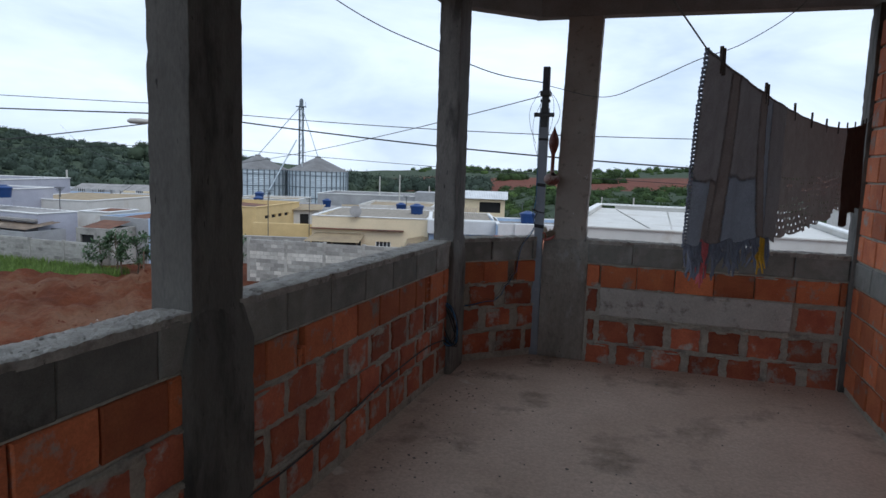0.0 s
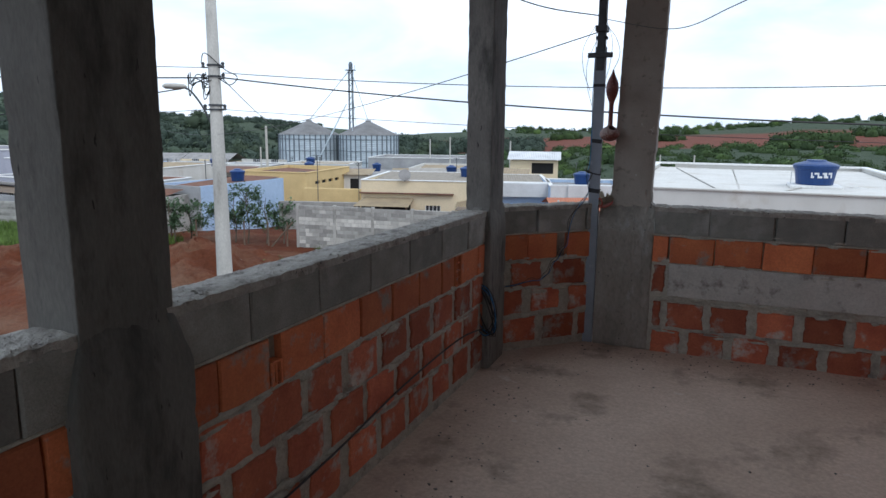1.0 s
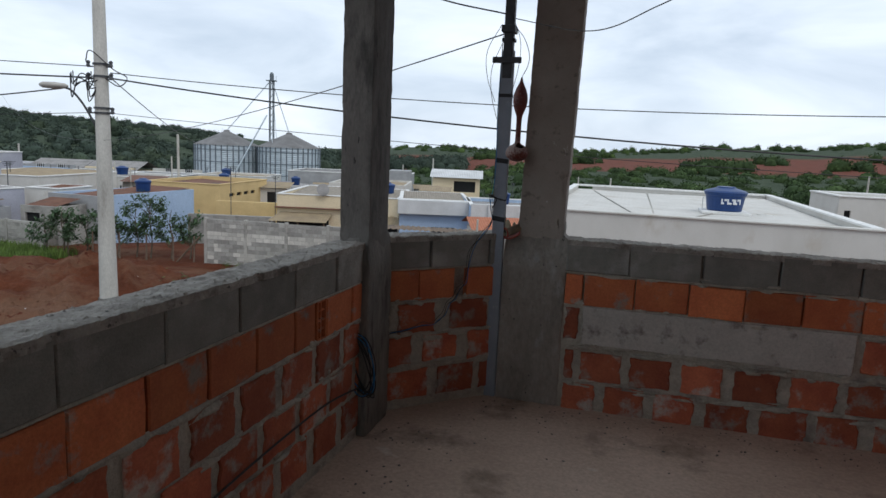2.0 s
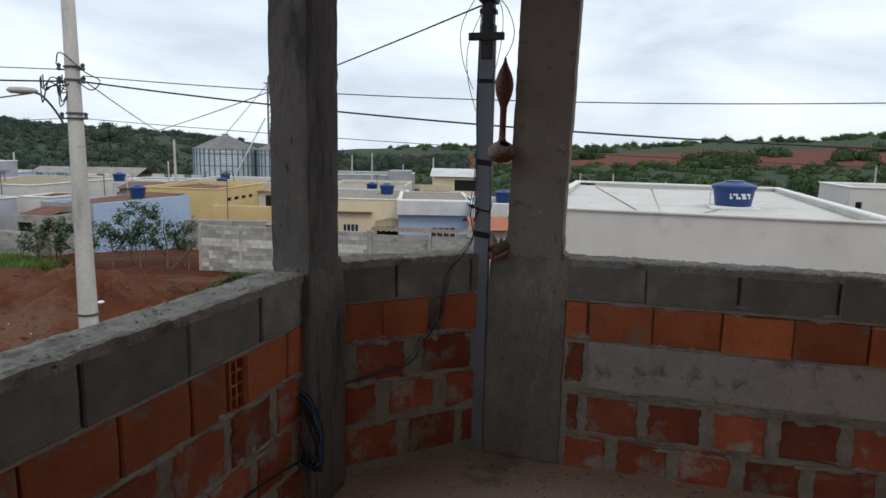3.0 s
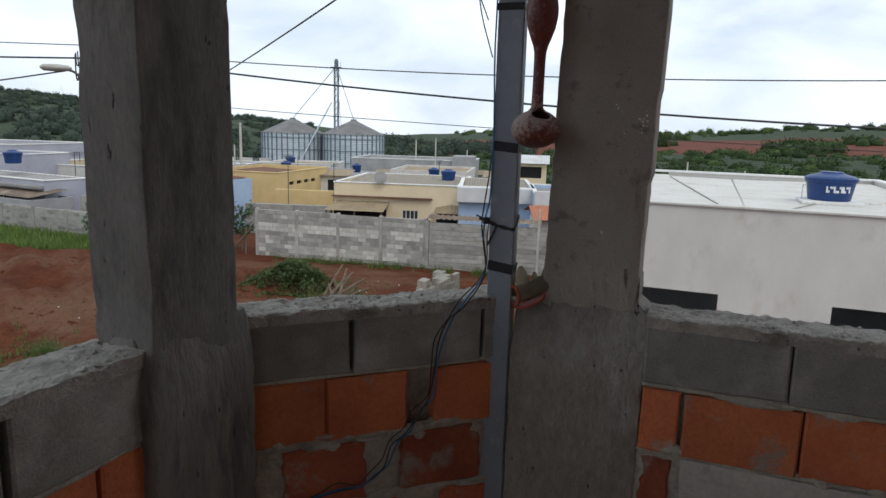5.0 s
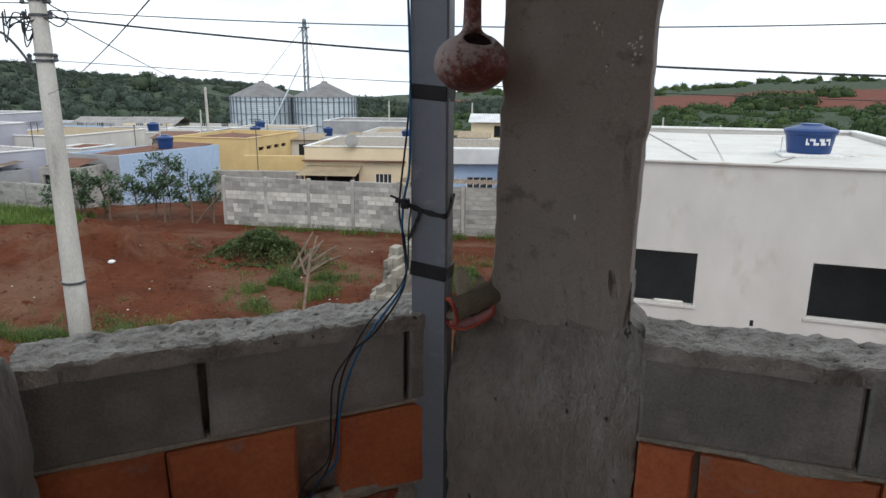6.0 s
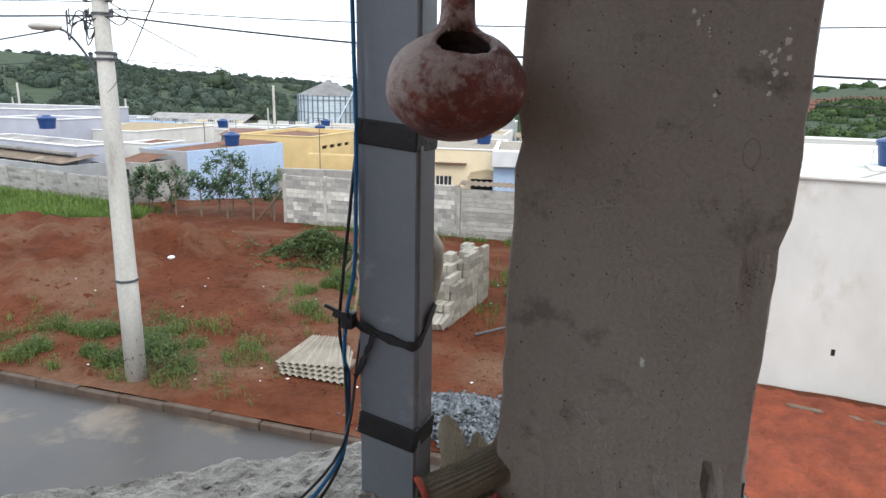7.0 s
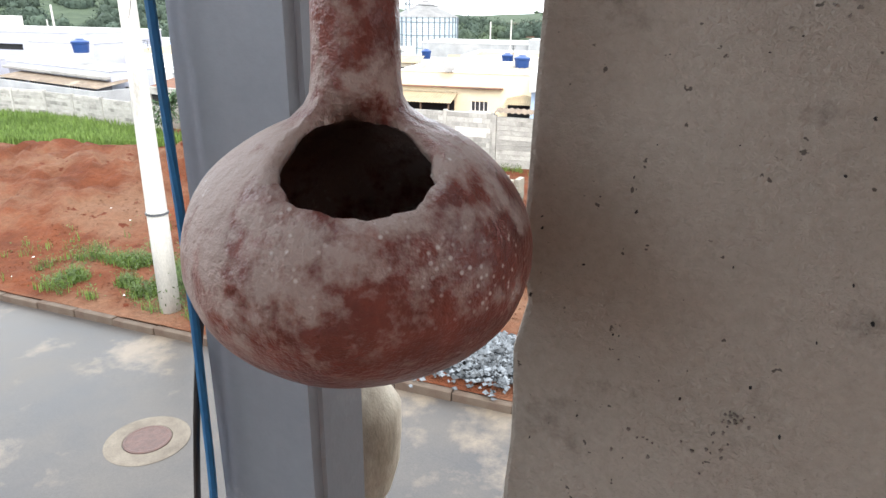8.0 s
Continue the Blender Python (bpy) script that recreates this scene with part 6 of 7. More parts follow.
for k in range(12):
    bm.faces.new((rings[0][k], rings[0][(k + 1) % 12], rings[1][(k + 1) % 12], rings[1][k]))
bm.faces.new(rings[1])
bmesh.ops.recalc_face_normals(bm, faces=bm.faces)
part("channel", bm, M_STEEL, post)
part("seam", tube([(PU + w2 - 0.003, PV - d2 + 0.012, Z_FLOOR), (PU + w2 - 0.003, PV - d2 + 0.012, 2.05)], 0.006, 6), M_STEEL, post)
part("upper_pipe", box(PU - 0.028, PU + 0.028, PV - 0.03, PV + 0.03, 1.90, 2.40, 0.006), M_DARK_STEEL, post, "dark upper pipe")
part("crossbar", box(PU - 0.085, PU + 0.085, PV - 0.05, PV - 0.025, 1.985, 2.02, 0.004), M_DARK_STEEL, post)
part("clamp", box(PU - 0.04, PU + 0.04, PV - 0.055, PV + 0.05, 2.16, 2.20, 0.004), M_DARK_STEEL, post)
for z, h, tilt in ((1.415, 0.028, 5), (1.062, 0.030, 7), (1.80, 0.02, 0), (2.12, 0.02, 0)):
    part("tape", box(-w2 - 0.003, w2 + 0.003, -d2 - 0.003, d2 + 0.003, -h / 2, h / 2, 0.002), M_TAPE, post, "wrapped black rubber tape",
         m=Matrix.Translation((PU, PV, z)) @ Matrix.Rotation(radians(tilt), 4, "Y"))
def strip_band(pts, half, thick):
    """A flat rubber strip along points, broad side upright."""
    bm = bmesh.new()
    rows = []
    ps = [Vector(p) for p in smooth_path(pts, 5)]
    for i, p in enumerate(ps):
        d = (ps[min(i + 1, len(ps) - 1)] - ps[max(i - 1, 0)]).normalized()
        up = (Vector((0, 0, 1)) - d * d.z).normalized() if abs(d.z) < 0.9 else Vector((1, 0, 0))
        out = d.cross(up)
        h = half * (1 + 0.25 * math.sin(i * 1.7))
        rows.append([bm.verts.new(p + up * a * h + out * b * thick) for a, b in ((-1, -1), (1, -1), (1, 1), (-1, 1))])
    for a, b in zip(rows, rows[1:]):
        for k in range(4):
            bm.faces.new((a[k], a[(k + 1) % 4], b[(k + 1) % 4], b[k]))
    bm.faces.new(rows[0])
    bm.faces.new(rows[-1])
    bmesh.ops.recalc_face_normals(bm, faces=bm.faces)
    return bm


part("rubber_tie", strip_band([(PU - 0.066, PV - d2 - 0.010, 1.206), (PU - 0.045, PV - d2 - 0.010, 1.200), (PU - 0.012, PV - d2 - 0.003, 1.186), (PU + w2 - 0.004, PV - d2 - 0.003, 1.178),
                               (PU + w2 + 0.003, PV - d2 + 0.01, 1.182), (PU + w2 + 0.003, PV + d2, 1.215)], 0.0048, 0.0012), M_TAPE, post, "knotted black rubber strip")
part("rubber_tie", strip_band([(PU - 0.014, PV - d2 - 0.005, 1.186), (PU - 0.022, PV - d2 - 0.006, 1.165), (PU - 0.034, PV - d2 - 0.004, 1.14), (PU - 0.042, PV - d2 - 0.002, 1.125)], 0.0032, 0.0012), M_TAPE, post)
part("rubber_tie", tube(smooth_path([(PU - 0.075, PV - d2 - 0.014, 1.214), (PU - 0.058, PV - d2 - 0.012, 1.208), (PU - 0.045, PV - d2 - 0.012, 1.202)]), 0.0025, 6), M_TAPE, post)
part("tie_knot", rough_block(PU - 0.052, PU - 0.036, PV - d2 - 0.018, PV - d2 - 0.003, 1.190, 1.210, 0.006, 0.002, 3, 60, 0.003), M_TAPE, post)

gourd = thing("hanging_gourd", "dried brown bottle gourd with a round bird hole", "gourd", TERR @ Matrix.Translation((-0.9885, 5.882, 1.4655)))
prof = []
for k in range(41):
    a = -math.pi / 2 + math.pi * k / 40
    prof.append((0.0680 * math.cos(a) * (1.0 if a < 0 else 0.995), 0.0508 * math.sin(a) if a < 0 else 0.0545 * math.sin(a)))
body = [(max(0.001, r), z) for r, z in prof if not (z > 0 and r < 0.0225)]
neck = [(0.0195, 0.0555), (0.0172, 0.0595), (0.0163, 0.067), (0.0156, 0.10), (0.0155, 0.14), (0.0155, 0.18), (0.0165, 0.205), (0.020, 0.222), (0.028, 0.242), (0.037, 0.268),
        (0.042, 0.295), (0.0425, 0.318), (0.039, 0.342), (0.031, 0.366), (0.021, 0.388), (0.013, 0.405), (0.008, 0.420), (0.005, 0.436)]
fine = []
pts = body + neck
for a, b in zip(pts, pts[1:]):
    steps = max(1, round(math.hypot(b[0] - a[0], b[1] - a[1]) / 0.0035))
    fine += [(a[0] + (b[0] - a[0]) * k / steps, a[1] + (b[1] - a[1]) * k / steps) for k in range(steps)]
fine.append(pts[-1])
bm = lathe(fine, 96)
for v in bm.verts:
    v.co += v.co.normalized() * 0.0012 * noise.noise(v.co * 38) if v.co.length > 0.01 else Vector()
    if v.co.z > 0.03:
        v.co.x += 0.03 * (v.co.z - 0.03) ** 1.0 * 0.25
hole_dir = Vector((0.33, -0.47, 0.86)).normalized()


def hole_edge(q):
    side = (q - hole_dir * q.dot(hole_dir)).normalized()
    return 23.2 + 2.6 * noise.noise(side * 3.1) + 1.3 * noise.noise(side * 9.0)


def unit(c):
    return Vector((c.x / 0.0680, c.y / 0.0680, c.z / 0.0525)).normalized()


cut = []
for f in bm.faces:
    c = f.calc_center_median()
    if c.z < 0.058 and math.degrees(unit(c).angle(hole_dir)) < hole_edge(unit(c)):
        cut.append(f)
bmesh.ops.delete(bm, geom=cut, context="FACES")
rim = {v for e in bm.edges if e.is_boundary and 0.0 < e.verts[0].co.z < 0.07 for v in e.verts}
for v in rim:
    q = unit(v.co)
    axis = hole_dir.cross(q).normalized()
    p = Matrix.Rotation(radians(hole_edge(q)), 3, axis) @ hole_dir
    v.co = Vector((p.x * 0.0680, p.y * 0.0680, p.z * 0.0525))
bmesh.ops.recalc_face_normals(bm, faces=bm.faces)
bmesh.ops.solidify(bm, geom=bm.faces[:], thickness=0.005)
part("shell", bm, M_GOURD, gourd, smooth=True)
part("hanging_wire", tube(smooth_path([(0.0, 0.0, 0.432), (0.03, 0.01, 0.50), (0.035, 0.02, 0.57), (0.0, 0.03, 0.66), (-0.05, 0.04, 0.72)]), 0.0022, 5), M_WIRE, gourd, "thin hanging wire")
second = thing("small_gourd", "pale weathered gourd half hidden behind the steel post", "gourd", TERR @ Matrix.Translation((-1.107, 6.040, 1.230)))
part("shell", lathe([(0.002, -0.066), (0.016, -0.060), (0.024, -0.045), (0.031, -0.018), (0.033, 0.01), (0.033, 0.033), (0.022, 0.052), (0.012, 0.061), (0.006, 0.07), (0.004, 0.09)], 28), M_OLD_GOURD, second, smooth=True)

TW = lambda u, v, z: TERR @ Vector((u, v, z))
MID = lambda k, off, z: (-1.631 + 0.725 * k + 0.689 * off, 5.411 + 0.689 * k - 0.725 * off, z)
DRAPE = [(0.626, 0.024, 0.969), (0.590, 0.018, 0.92), (0.556, 0.016, 0.857), (0.545, 0.014, 0.77), (0.530, 0.014, 0.68), (0.490, 0.012, 0.635), (0.459, 0.014, 0.588), (0.425, 0.010, 0.555),
         (0.399, 0.014, 0.495), (0.36, 0.012, 0.462), (0.318, 0.012, 0.437), (0.26, 0.010, 0.442), (0.2, 0.012, 0.427), (0.12, 0.012, 0.41), (0.049, 0.014, 0.404), (0.003, 0.02, 0.383)]


def post_cable(name, label, upper, dx, dz, r, mat, seed):
    rg = random.Random(seed)
    wall_run = [MID(k + dx + rg.uniform(-0.006, 0.006), off + rg.uniform(0, 0.006), z + dz + rg.uniform(-0.007, 0.007)) for k, off, z in DRAPE]
    ob = part(name, tube(smooth_path([*upper, MID(0.685, 0.03, 1.05 + dz), *wall_run]), r, 7), mat)
    ob.matrix_world = TERR
    return tagged(ob, label, "cable", "post cables")


post_cable("blue_cable", "blue electric cable running down the post and wall",
           [(-1.120, 5.915, 2.0), (-1.123, 5.906, 1.7), (-1.117, 5.902, 1.53), (-1.115, 5.902, 1.43), (-1.116, 5.902, 1.35), (-1.119, 5.902, 1.265), (-1.130, 5.902, 1.21), (-1.135, 5.902, 1.152), (-1.131, 5.905, 1.12)],
           0.006, 0.0, 0.0025, M_BLUE_CABLE, 1)
post_cable("black_cable", "black electric cable running down the post and wall",
           [(-1.126, 5.965, 2.15), (-1.130, 5.955, 1.75), (-1.124, 5.935, 1.5), (-1.124, 5.905, 1.345), (-1.135, 5.902, 1.251), (-1.141, 5.902, 1.185), (-1.134, 5.902, 1.13)],
           -0.006, -0.006, 0.0021, M_BLACK_CABLE, 2)
post_cable("black_cable", "second black electric cable behind the post edge",
           [(-1.128, 5.975, 2.15), (-1.128, 5.975, 1.6), (-1.126, 5.97, 1.3), (-1.131, 5.93, 1.16)],
           -0.012, 0.008, 0.0018, M_BLACK_CABLE, 3)
coil = thing("cable_coil", "coil of black and blue cable hung on the pillar", "cable coil", TERR @ Matrix.Translation((-1.605, 5.045, 0.335)))
for k in range(12):
    pts = [((0.066 + 0.007 * (k % 3)) * math.cos(a + 0.1 * k) + 0.006 * math.sin(k * 1.7), 0.010 * math.sin(k * 2.0) + 0.008 * math.cos(3 * a + k), (0.145 + 0.009 * (k % 4)) * math.sin(a)) for a in (2 * math.pi * i / 28 for i in range(29))]
    part("loop", tube(pts, 0.003, 6), M_BLUE_CABLE if k in (2, 5) else M_BLACK_CABLE, coil)
part("binding", tube([(0.075 * math.cos(a) * 0.3 - 0.062, 0.016 * math.sin(a), 0.02 + 0.004 * math.sin(2 * a)) for a in (2 * math.pi * i / 16 for i in range(17))], 0.0028, 5), M_BLACK_CABLE, coil)
low = part("wall_cable", tube(smooth_path([(-1.60, 5.04, 0.22), (-1.612, 4.6, 0.27), (-1.628, 3.9, 0.25), (-1.642, 3.3, 0.19), (-1.655, 2.8, 0.16), (-1.662, 2.3, 0.17), (-1.675, 1.8, 0.10), (-1.69, 1.2, 0.0)]), 0.005, 6), M_BLACK_CABLE)
low.matrix_world = TERR
tagged(low, "loose black cable strung low along the brick wall", "cable")
for pts, lab, r in (([(.44, 6.03, 2.25), (.84, 5.6, 2.12), (1.1, 5.3, 2.2), (1.36, 5.0, 2.32), (1.62, 4.93, 2.42), (1.93, 4.9, 2.63), (2.1, 4.86, 2.86)], "thin crinkled wire from the post to the beam", 0.003),
                    ([(.44, 6.05, 2.27), (0.0, 5.9, 2.32), (-.46, 5.72, 2.46), (-.9, 5.65, 2.62), (-1.3, 5.58, 2.83), (-1.7, 5.5, 3.1)], "thin cable from the post past the corner", 0.0045)):
    ob = part("thin_wire", tube(smooth_path(pts, 10), r, 6), M_WIRE)
    tagged(ob, lab, "wire")
drop = part("service_drop", tube(sagging(TW(-1.085, 5.99, 2.177), (-24.0, 37.0, 3.13), 1.38, 60), 0.0042, 6), M_BLACK_CABLE)
tagged(drop, "service cable from the steel post to a far pole", "cable")
for k, (dx, z0) in enumerate(((-0.05, 2.1), (-0.07, 2.2), (0.05, 2.25))):
    ob = part("post_wire", tube(smooth_path([(PU + dx * 0.5, PV - 0.06, z0), (PU + dx * 1.6, PV - 0.07, z0 - 0.15), (PU + dx * 1.5, PV - 0.07, z0 - 0.30), (PU + dx * 0.8, PV - 0.05, z0 - 0.44)]), 0.0018, 5), M_BLACK_CABLE)
    ob.matrix_world = TERR
    tagged(ob, "loose thin wire looping beside the post", "wire", "post wires")

rag = thing("folded_rag", "rolled beige striped rag with a red hem", "rag", TERR @ Matrix.Translation((-1.000, 5.985, 0.962)))


def striped(bm_name, label, n, m, fn):
    """A ribbed cloth surface in alternating light and dark stripes along its second way."""
    bm = grid(n, m, fn)
    bmesh.ops.solidify(bm, geom=bm.faces[:], thickness=0.0018)
    bm.faces.ensure_lookup_table()
    ob = part(bm_name, bm, M_RAG, rag, label, smooth=True)
    ob.data.materials.append(M_RAG_DARK)
    ob.data.polygons.foreach_set("material_index", [1 if (i // m) % 4 == 0 and i < n * m else 0 for i in range(len(ob.data.polygons))])
    return ob


ROLL_A, ROLL_B = Vector((-0.034, -0.064, 0.018)), Vector((0.036, 0.010, 0.046))
AX = (ROLL_B - ROLL_A).normalized()
SD = AX.cross(Vector((0, 0, 1))).normalized()
UP = SD.cross(AX)


def ring_point(a, b, r):
    w = 2 * math.pi * a
    q = r * (1 + 0.05 * math.sin(26 * w) + 0.12 * math.sin(2 * w + 3 * b) + 0.10 * noise.noise((math.cos(w), math.sin(w), b * 3)))
    return ROLL_A.lerp(ROLL_B, b) + SD * q * 0.92 * math.cos(w) + UP * q * 1.05 * math.sin(w)


striped("roll", "", 104, 14, lambda a, b: ring_point(a, b, 0.026 - 0.003 * b))
part("hem", tube([ring_point(k / 40, -0.03, 0.0275) for k in range(41)], 0.0042, 7), M_RAG_RED, rag, "red hem", smooth=True)
part("tongue", rough_block(-0.050, -0.018, -0.066, -0.040, -0.004, 0.016, 0.006, 0.003, 12, 50, 0.006), M_RAG, rag, smooth=True)
part("lower_fold", tube(smooth_path([(-0.040, -0.056, -0.010), (-0.012, -0.054, -0.010), (0.018, -0.044, 0.000), (0.044, -0.030, 0.016)]), 0.012, 10, 0.009), M_RAG_PINK, rag, "faded pink fold", smooth=True)
part("hem", tube(smooth_path([(-0.046, -0.064, -0.004), (-0.032, -0.068, -0.016), (-0.008, -0.066, -0.017), (0.020, -0.056, -0.006), (0.044, -0.040, 0.012), (0.046, -0.034, 0.030)]), 0.0032, 7), M_RAG_RED, rag, "red hem", smooth=True)
for cx, w, h, ph in ((-0.034, 0.044, 0.094, 0.3), (0.006, 0.030, 0.080, 1.7), (0.034, 0.036, 0.098, 2.9)):
    striped("upright_fold", "", 44, 12, lambda a, b: (cx + w * (a - 0.5) * (1 - 0.12 * b * b) + 0.006 * math.sin(ph + 4 * b), 0.012 - 0.014 * math.sin(math.pi * a) + 0.0012 * math.sin(a * 70) + 0.01 * b * b,
            0.004 + (h - 0.004) * b * (1 - 1.5 * (a - 0.5) ** 2)))

# ---- clothes line and blanket ----
A, B = Vector((0.282, 1.418, 1.747)), Vector((1.987, 4.026, 1.860))
ALONG = Vector((0.547, 0.837, 0))
SPAN = (B - A).length
ACROSS = Vector((0.837, -0.547, 0))


def line_at(d):
    k = d / SPAN
    return A.lerp(B, k) - Vector((0, 0, 0.30 * k * (1 - k)))


line = part("clothes_line", tube([A - ALONG * 4.05 + Vector((0, 0, 0.85)), *[line_at(SPAN * k / 24) for k in range(25)], B + ALONG * 0.95 + Vector((0, 0, 0.22))], 0.0014, 6), M_WIRE)
tagged(line, "thin clothes line strung from the back wall to the side wall", "clothes line")
blanket = thing("crochet_blanket", "grey and brown crocheted wool blanket with tasselled fringe", "blanket")


def drop_at(d):
    return 0.335 - 0.03 * d if d < 0.55 else 0.325 + 0.005 * d if d < 2.15 else 0.42


def cloth(d0, d1, b0=0.0, b1=1.0):
    def fn(a, c):
        d, b = d0 + (d1 - d0) * a, b0 + (b1 - b0) * c
        slide = 0.17 * b ** 1.3 * max(0.0, 1 - d / 0.55)
        sway = -0.072 * b ** 1.1 * max(0.0, 1 - d / 0.42)
        fold = 0.007 * math.sin(d * 31) * (0.2 + b) + 0.010 * math.sin(d * 11 + b * 2) * b + 0.002 * noise.noise((d * 60, b * 25, 0))
        return line_at(d) + ALONG * slide + ACROSS * (fold + sway) - Vector((0, 0, (drop_at(d) + 0.006 * math.sin(d * 40)) * b - 0.004))
    return fn


def panel(name, label, mat, d0, d1, b0=0.0, b1=1.0):
    bm = grid(max(4, int((d1 - d0) / 0.012)), max(4, int(36 * (b1 - b0))), cloth(d0, d1 + 0.005, b0, b1 + 0.01))
    bmesh.ops.solidify(bm, geom=bm.faces[:], thickness=0.005)
    part(name, bm, mat, blanket, label, smooth=True)


panel("taupe_panel", "taupe wool panel", M_WOOL_TAUPE, 0.0, 0.17, 0.0, 0.62)
panel("grey_panel", "blue-grey wool panel", M_WOOL_GREY, 0.0, 0.11, 0.62, 1.04)
panel("brown_panel", "brown wool stripe", M_WOOL_BROWN, 0.11, 0.17, 0.62, 1.0)
panel("brown_panel", "brown wool stripe", M_WOOL_BROWN, 0.17, 0.225, 0.0, 1.0)
panel("taupe_panel", "taupe wool panel", M_WOOL_TAUPE, 0.225, 0.42, 0.0, 0.58)
panel("grey_panel", "blue-grey wool panel", M_WOOL_GREY, 0.225, 0.42, 0.58, 1.03)
panel("brown_panel", "brown wool stripe", M_WOOL_BROWN, 0.42, 0.49)
panel("grey_panel", "blue-grey wool panel", M_WOOL_GREY, 0.49, 0.56)
panel("taupe_panel", "taupe wool panel", M_WOOL_TAUPE, 0.56, 0.72)
NB = 54
bm = grid(300, NB, cloth(0.72, 2.16))
bm.faces.ensure_lookup_table()
open_cells = []
for i, f in enumerate(bm.faces):
    col, row = i // NB, i % NB
    if row > 26 and row % 3 == 1 and (col + (row // 3 % 2) * 2) % 5 == 0 and noise.noise((col * 0.04, row * 0.1, 3)) > -0.15:
        open_cells.append(f)
bmesh.ops.delete(bm, geom=open_cells, context="FACES")
part("open_knit_panel", bm, M_WOOL_BROWN, blanket, "brown open-knit panel", smooth=True)
panel("dark_panel", "dark brown knitted end", M_WOOL_DARK, 2.16, 3.0)
for k in range(96):
    d = 0.004 + 0.60 * k / 96
    c = cloth(d, d + 0.01)(0.0, 1.0)
    col = M_YARN_PINK if 0.095 < d < 0.18 else M_YARN_YELLOW if 0.43 < d < 0.475 else M_YARN_GREY
    ln = rng.uniform(0.035, 0.075) * (1.4 if col is M_YARN_PINK else 1.15 if col is M_YARN_YELLOW else 1)
    part("tassel", tube(smooth_path([c, c + Vector((rng.gauss(0, .004), rng.gauss(0, .005), -ln * 0.5)), c + Vector((rng.gauss(0, .008), rng.gauss(0, .008), -ln))], 3), 0.0046, 5, 0.0018), col, blanket,
         {M_YARN_PINK: "pink yarn tassel", M_YARN_YELLOW: "mustard yarn tassel"}.get(col, "blue-grey yarn tassel"))
for k in range(48):
    c = cloth(0, 0.3)(0.0, k / 47)
    part("edge_loop", tube([c, c + Vector((-0.006, -0.005, -0.002)), c + Vector((-0.005, -0.003, -0.006)), c + Vector((0.0, 0, -0.007))], 0.0026, 5), M_YARN_GREY, blanket, "looped grey wool edging")
PEG = mesh_from("peg", box(-0.003, 0.003, -0.003, 0.003, -0.020, 0.026, 0.001), M_PEG)
for d in (0.082, 0.098, 0.46, 0.485, 0.84, 1.14, 1.47, 1.81, 2.11, 2.42, 2.8, 2.95):
    ob = new("clothes_peg", PEG)
    ob.matrix_world = Matrix.Translation(line_at(d)) @ Matrix.Rotation(radians(57), 4, "Z") @ Matrix.Rotation(radians(rng.uniform(-14, 14)), 4, "Y")
    tagged(ob, "dark weathered clothes peg on the line", "clothes peg", "clothes pegs")

# ---- brick and block courses ----
Z4, Z3, Z2, Z1, Z0 = 0.775, 0.578, 0.380, 0.182, -0.016
# long parapet: local x is v + 1.6; its courses climb a little towards the back
RISE = 0.011
lay(wall_left, 0.4, 3.632, Z4 + 0.004, 0.186, 0.393, 0.007, M_BLOCK_STAINED, "block", 0.004, 0.06, 61, first=0.088, rise=RISE)
lay(wall_left, 3.632, LL, Z4 + 0.004, 0.186, 0.393, 0.007, M_BLOCK, "block", 0.004, 0.06, 1, rise=RISE)
lay(wall_left, 0.4, 4.512, Z3 + 0.006, 0.184, 0.29, 0.008, M_BRICK, "brick", 0.002, 0.05, 2, first=0.088, rise=RISE)
lay(wall_left, 4.575, 6.18, Z3 + 0.006, 0.184, 0.29, 0.008, M_BRICK, "brick", 0.002, 0.05, 62, first=0.263, rise=RISE)
lay(wall_left, 6.28, LL, Z3 + 0.006, 0.184, 0.28, 0.008, M_BRICK, "brick", 0.002, 0.05, 22, rise=RISE)
lay(wall_left, 0.4, LL, Z2 + 0.004, 0.188, 0.292, 0.050, M_BRICK_SMEARED, "brick", 0.0, 0.05, 3, first=0.222, rise=RISE)
lay(wall_left, 0.4, LL, Z1 + 0.004, 0.187, 0.292, 0.045, M_BRICK_SMEARED, "brick", 0.0, 0.05, 4, first=0.08, rise=RISE)
lay(wall_left, 0.4, LL, Z0 + 0.002, 0.184, 0.292, 0.050, M_BRICK_SMEARED, "brick", -0.002, 0.05, 5, first=0.21, rise=RISE)
# the cut brick that shows its cells
def open_brick(x, z, w, h, label):
    cell = thing("open_brick", label, "brick", wall_left.matrix_world @ Matrix.Translation((x, 0.0, z)), "open bricks")
    half = (w - 0.024) / 2
    for i in range(3):
        part("rib", box((half + 0.008) * i, (half + 0.008) * i + 0.008, -0.004 + 0.005 * (i == 1), 0.05, 0, h, 0.0015), M_BRICK, cell)
    n = round(h / 0.043)
    for j in range(n + 1):
        zz = (h - 0.008) * j / n
        for x0 in (0.0081, half + 0.0161):
            part("rib", box(x0, x0 + half - 0.0002, -0.001 + 0.004 * (j % 2), 0.05, zz, zz + 0.008, 0.0015), M_BRICK, cell)


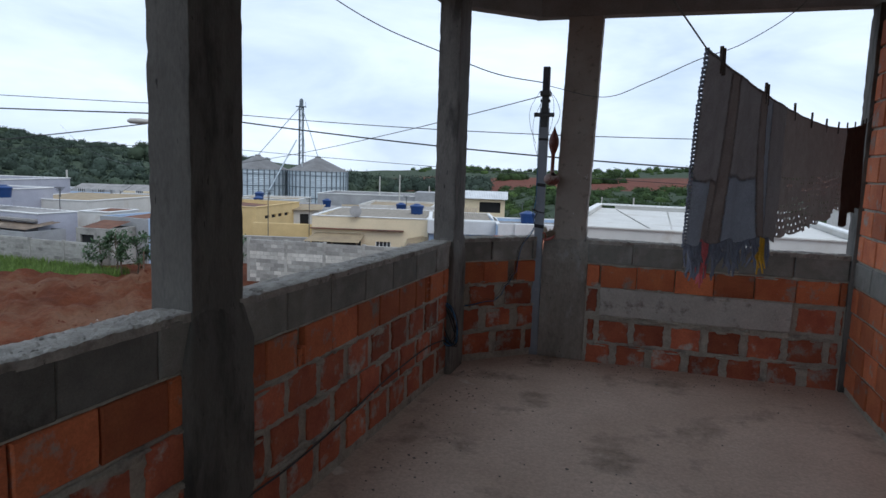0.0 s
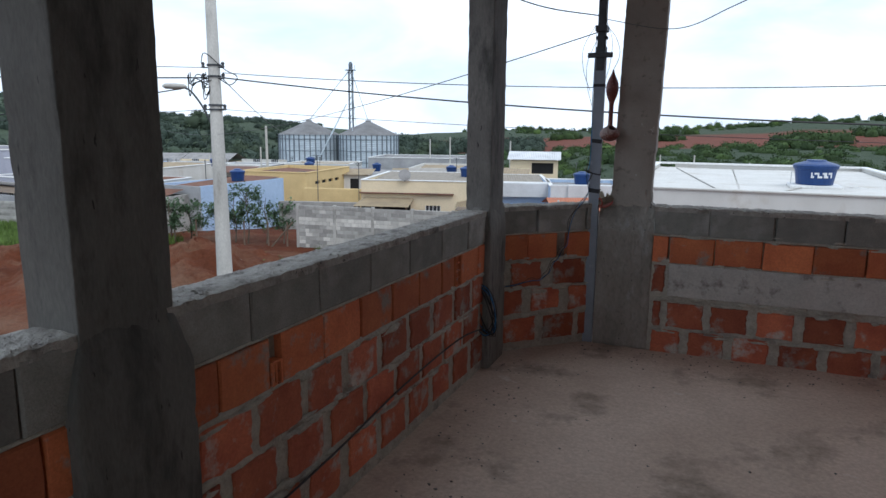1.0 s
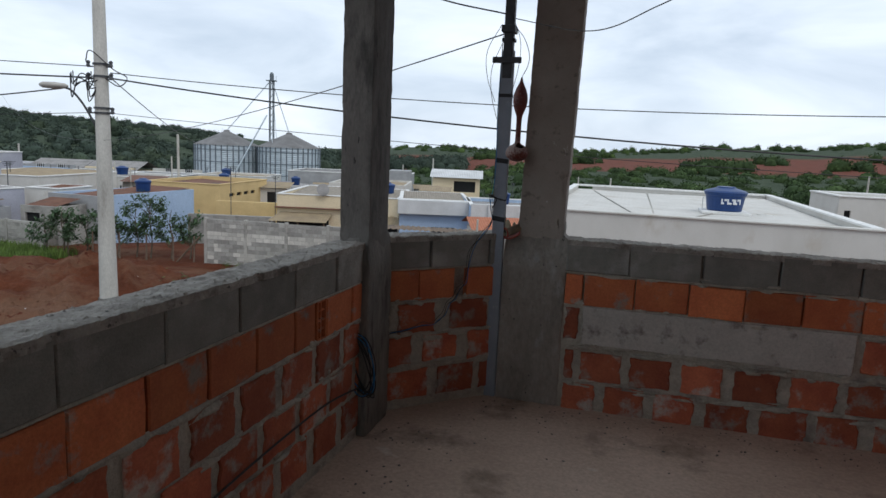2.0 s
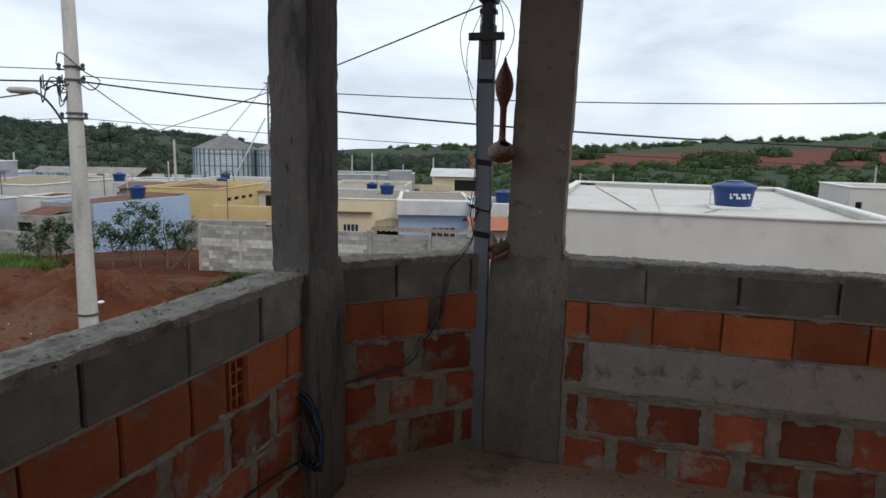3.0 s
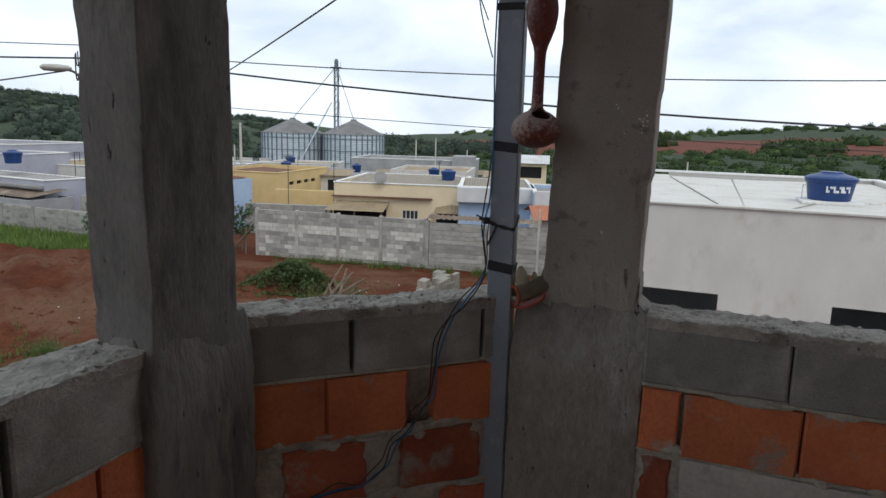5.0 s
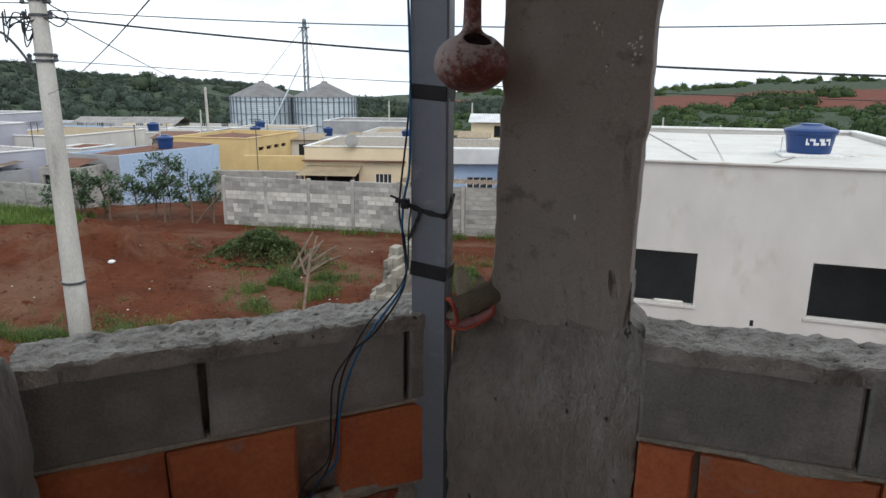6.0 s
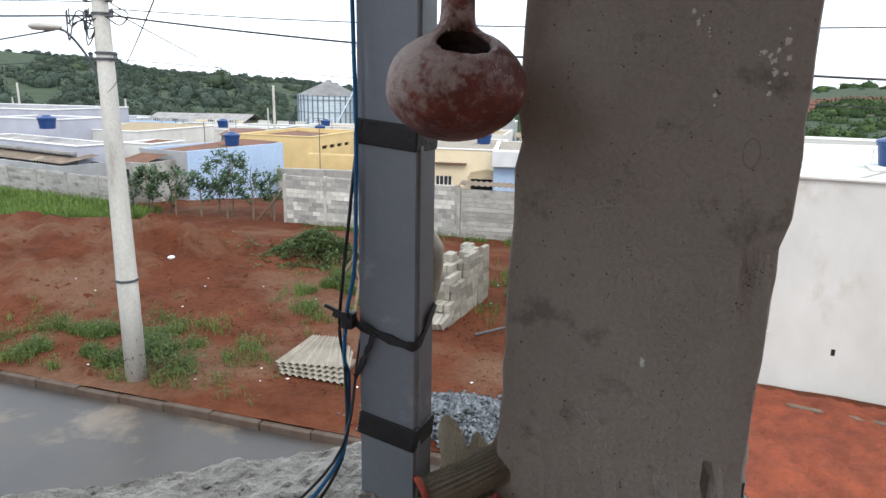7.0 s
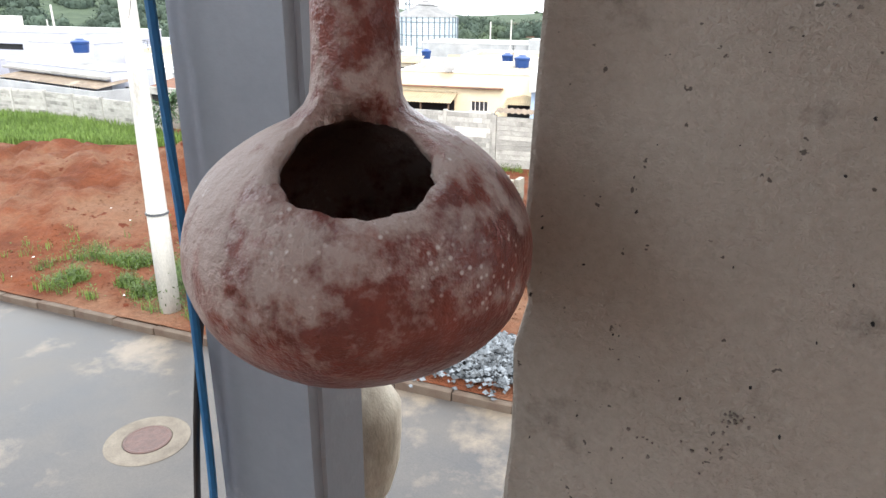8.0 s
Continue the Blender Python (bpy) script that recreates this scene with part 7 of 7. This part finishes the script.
open_brick(6.185, Z3 + 0.008, 0.088, 0.186, "hollow clay brick laid end-on with its cells showing")
open_brick(4.517, Z3 + 0.020, 0.055, 0.090, "broken hollow brick piece with two cells showing")
lay(wall_mid, 0.0, LM, Z4 + 0.004, 0.186, 0.40, 0.006, M_BLOCK, "block", 0.004, 0.06, 6, first=0.302)
lay(wall_mid, 0.0, 0.50, Z3 + 0.006, 0.182, 0.25, 0.008, M_BRICK, "brick", 0.002, 0.05, 7, first=0.222)
lay(wall_mid, 0.545, LM, Z3 + 0.006, 0.182, 0.25, 0.008, M_BRICK, "brick", 0.002, 0.05, 27)
lay(wall_mid, 0.06, LM, Z2 + 0.004, 0.186, 0.345, 0.075, M_BRICK_SMEARED, "brick", 0.0, 0.05, 8)
lay(wall_mid, 0.0, LM, Z1 + 0.004, 0.187, 0.31, 0.075, M_BRICK_SMEARED, "brick", 0.0, 0.05, 9, first=0.23)
lay(wall_mid, 0.0, LM, Z0 + 0.002, 0.183, 0.30, 0.06, M_BRICK_SMEARED, "brick", -0.002, 0.05, 10, first=0.34)
lay(wall_right, 0.0, LR, Z4 + 0.004, 0.186, 0.40, 0.007, M_BLOCK, "block", 0.004, 0.06, 11, first=0.366)
lay(wall_right, 0.0, LR, Z3 + 0.006, 0.182, 0.297, 0.009, M_BRICK, "brick", 0.002, 0.05, 12, first=0.112)
band = part("cement_band", rough_block(0.12, 1.58, -0.006, 0.03, 0.345, Z3 - 0.004, 0.05, 0.003, 9, bevel=0.004), M_BAND, wall_right, "smooth grey cement band")
lay(wall_right, 0.0, 0.115, 0.36, 0.20, 0.14, 0.02, M_BRICK_SMEARED, "brick", 0.0, 0.05, 13)
lay(wall_right, 1.60, LR, 0.36, 0.19, 0.3, 0.03, M_BRICK_SMEARED, "brick", 0.0, 0.05, 14)
lay(wall_right, 0.0, LR, 0.112, 0.184, 0.290, 0.055, M_BRICK_SMEARED, "brick", 0.0, 0.05, 15, first=0.095)
lay(wall_right, 0.0, LR, -0.085, 0.184, 0.290, 0.055, M_BRICK_SMEARED, "brick", -0.002, 0.05, 16, first=0.25)



def smears(wall, length, courses, count, seed, mat, x0=0.0):
    """Trowelled mortar lumps and smears over the joints, joined into one part."""
    rg = random.Random(seed)
    vs, fs = [], []
    for _ in range(count):
        z = rg.choice(courses) + rg.gauss(0, 0.012)
        cx = rg.uniform(x0 + 0.05, length - 0.05)
        rx, rz = rg.uniform(0.02, 0.10), rg.uniform(0.006, 0.020)
        i = len(vs)
        n = 12
        hgt = rg.uniform(0.005, 0.010)
        vs.append((cx, -hgt, z))
        for ring, q in ((0.6, 0.85), (1.0, 0.0)):
            for k in range(n):
                a = 2 * math.pi * k / n
                f = ring * (1 + 0.5 * noise.noise((math.cos(a) * 1.6 + i, math.sin(a) * 1.6, seed)) + rg.uniform(-0.12, 0.12))
                vs.append((min(length, max(x0, cx + rx * f * math.cos(a))), 0.006 - (hgt + 0.006) * q, z + rz * f * math.sin(a)))
        for k in range(n):
            fs += [(i, i + 1 + k, i + 1 + (k + 1) % n), (i + 1 + k, i + 1 + n + k, i + 1 + n + (k + 1) % n, i + 1 + (k + 1) % n)]
    me = bpy.data.meshes.new("mortar_smears")
    me.from_pydata(vs, [], fs)
    me.materials.append(mat)
    me.polygons.foreach_set("use_smooth", [True] * len(me.polygons))
    ob = new("mortar_smears", me)
    ob.parent = wall
    ob["label"] = "rough trowelled mortar smears"


smears(wall_left, LL, (Z3, Z2, Z1), 230, 51, M_MORTAR, 0.5)
smears(wall_mid, LM, (Z3, Z2, Z1, Z1), 70, 52, M_MORTAR)
smears(wall_right, LR, (0.305, 0.10, 0.10, 0.325), 80, 53, M_MORTAR)
smears(wall_right, LR, (Z4, Z3), 26, 54, M_MORTAR)

# full-height brick side wall
m, LS = wall_frame((1.315, 5.87), (1.315, -2.4))
side_wall = part("wall_side", rough_block(0, LS, 0.012, 0.14, Z_FLOOR - 0.03, BEAM + 0.2, 0.3, 0.004, 7), M_MORTAR)
side_wall.matrix_world = m
tagged(side_wall, "full-height orange hollow-brick side wall", "wall", kind="structure")
for c in range(14):
    z = Z0 + 0.1935 * c
    if c == 4:
        lay(side_wall, 0.0, 3.2, z, 0.178, 0.40, 0.012, M_BLOCK, "block", 0.002, 0.05, 40)
    else:
        lay(side_wall, 0.0, 3.2, z, 0.178, 0.292, 0.018, M_BRICK, "brick", 0.002, 0.05, 41 + c, first=0.14 if c % 2 else 0.29)
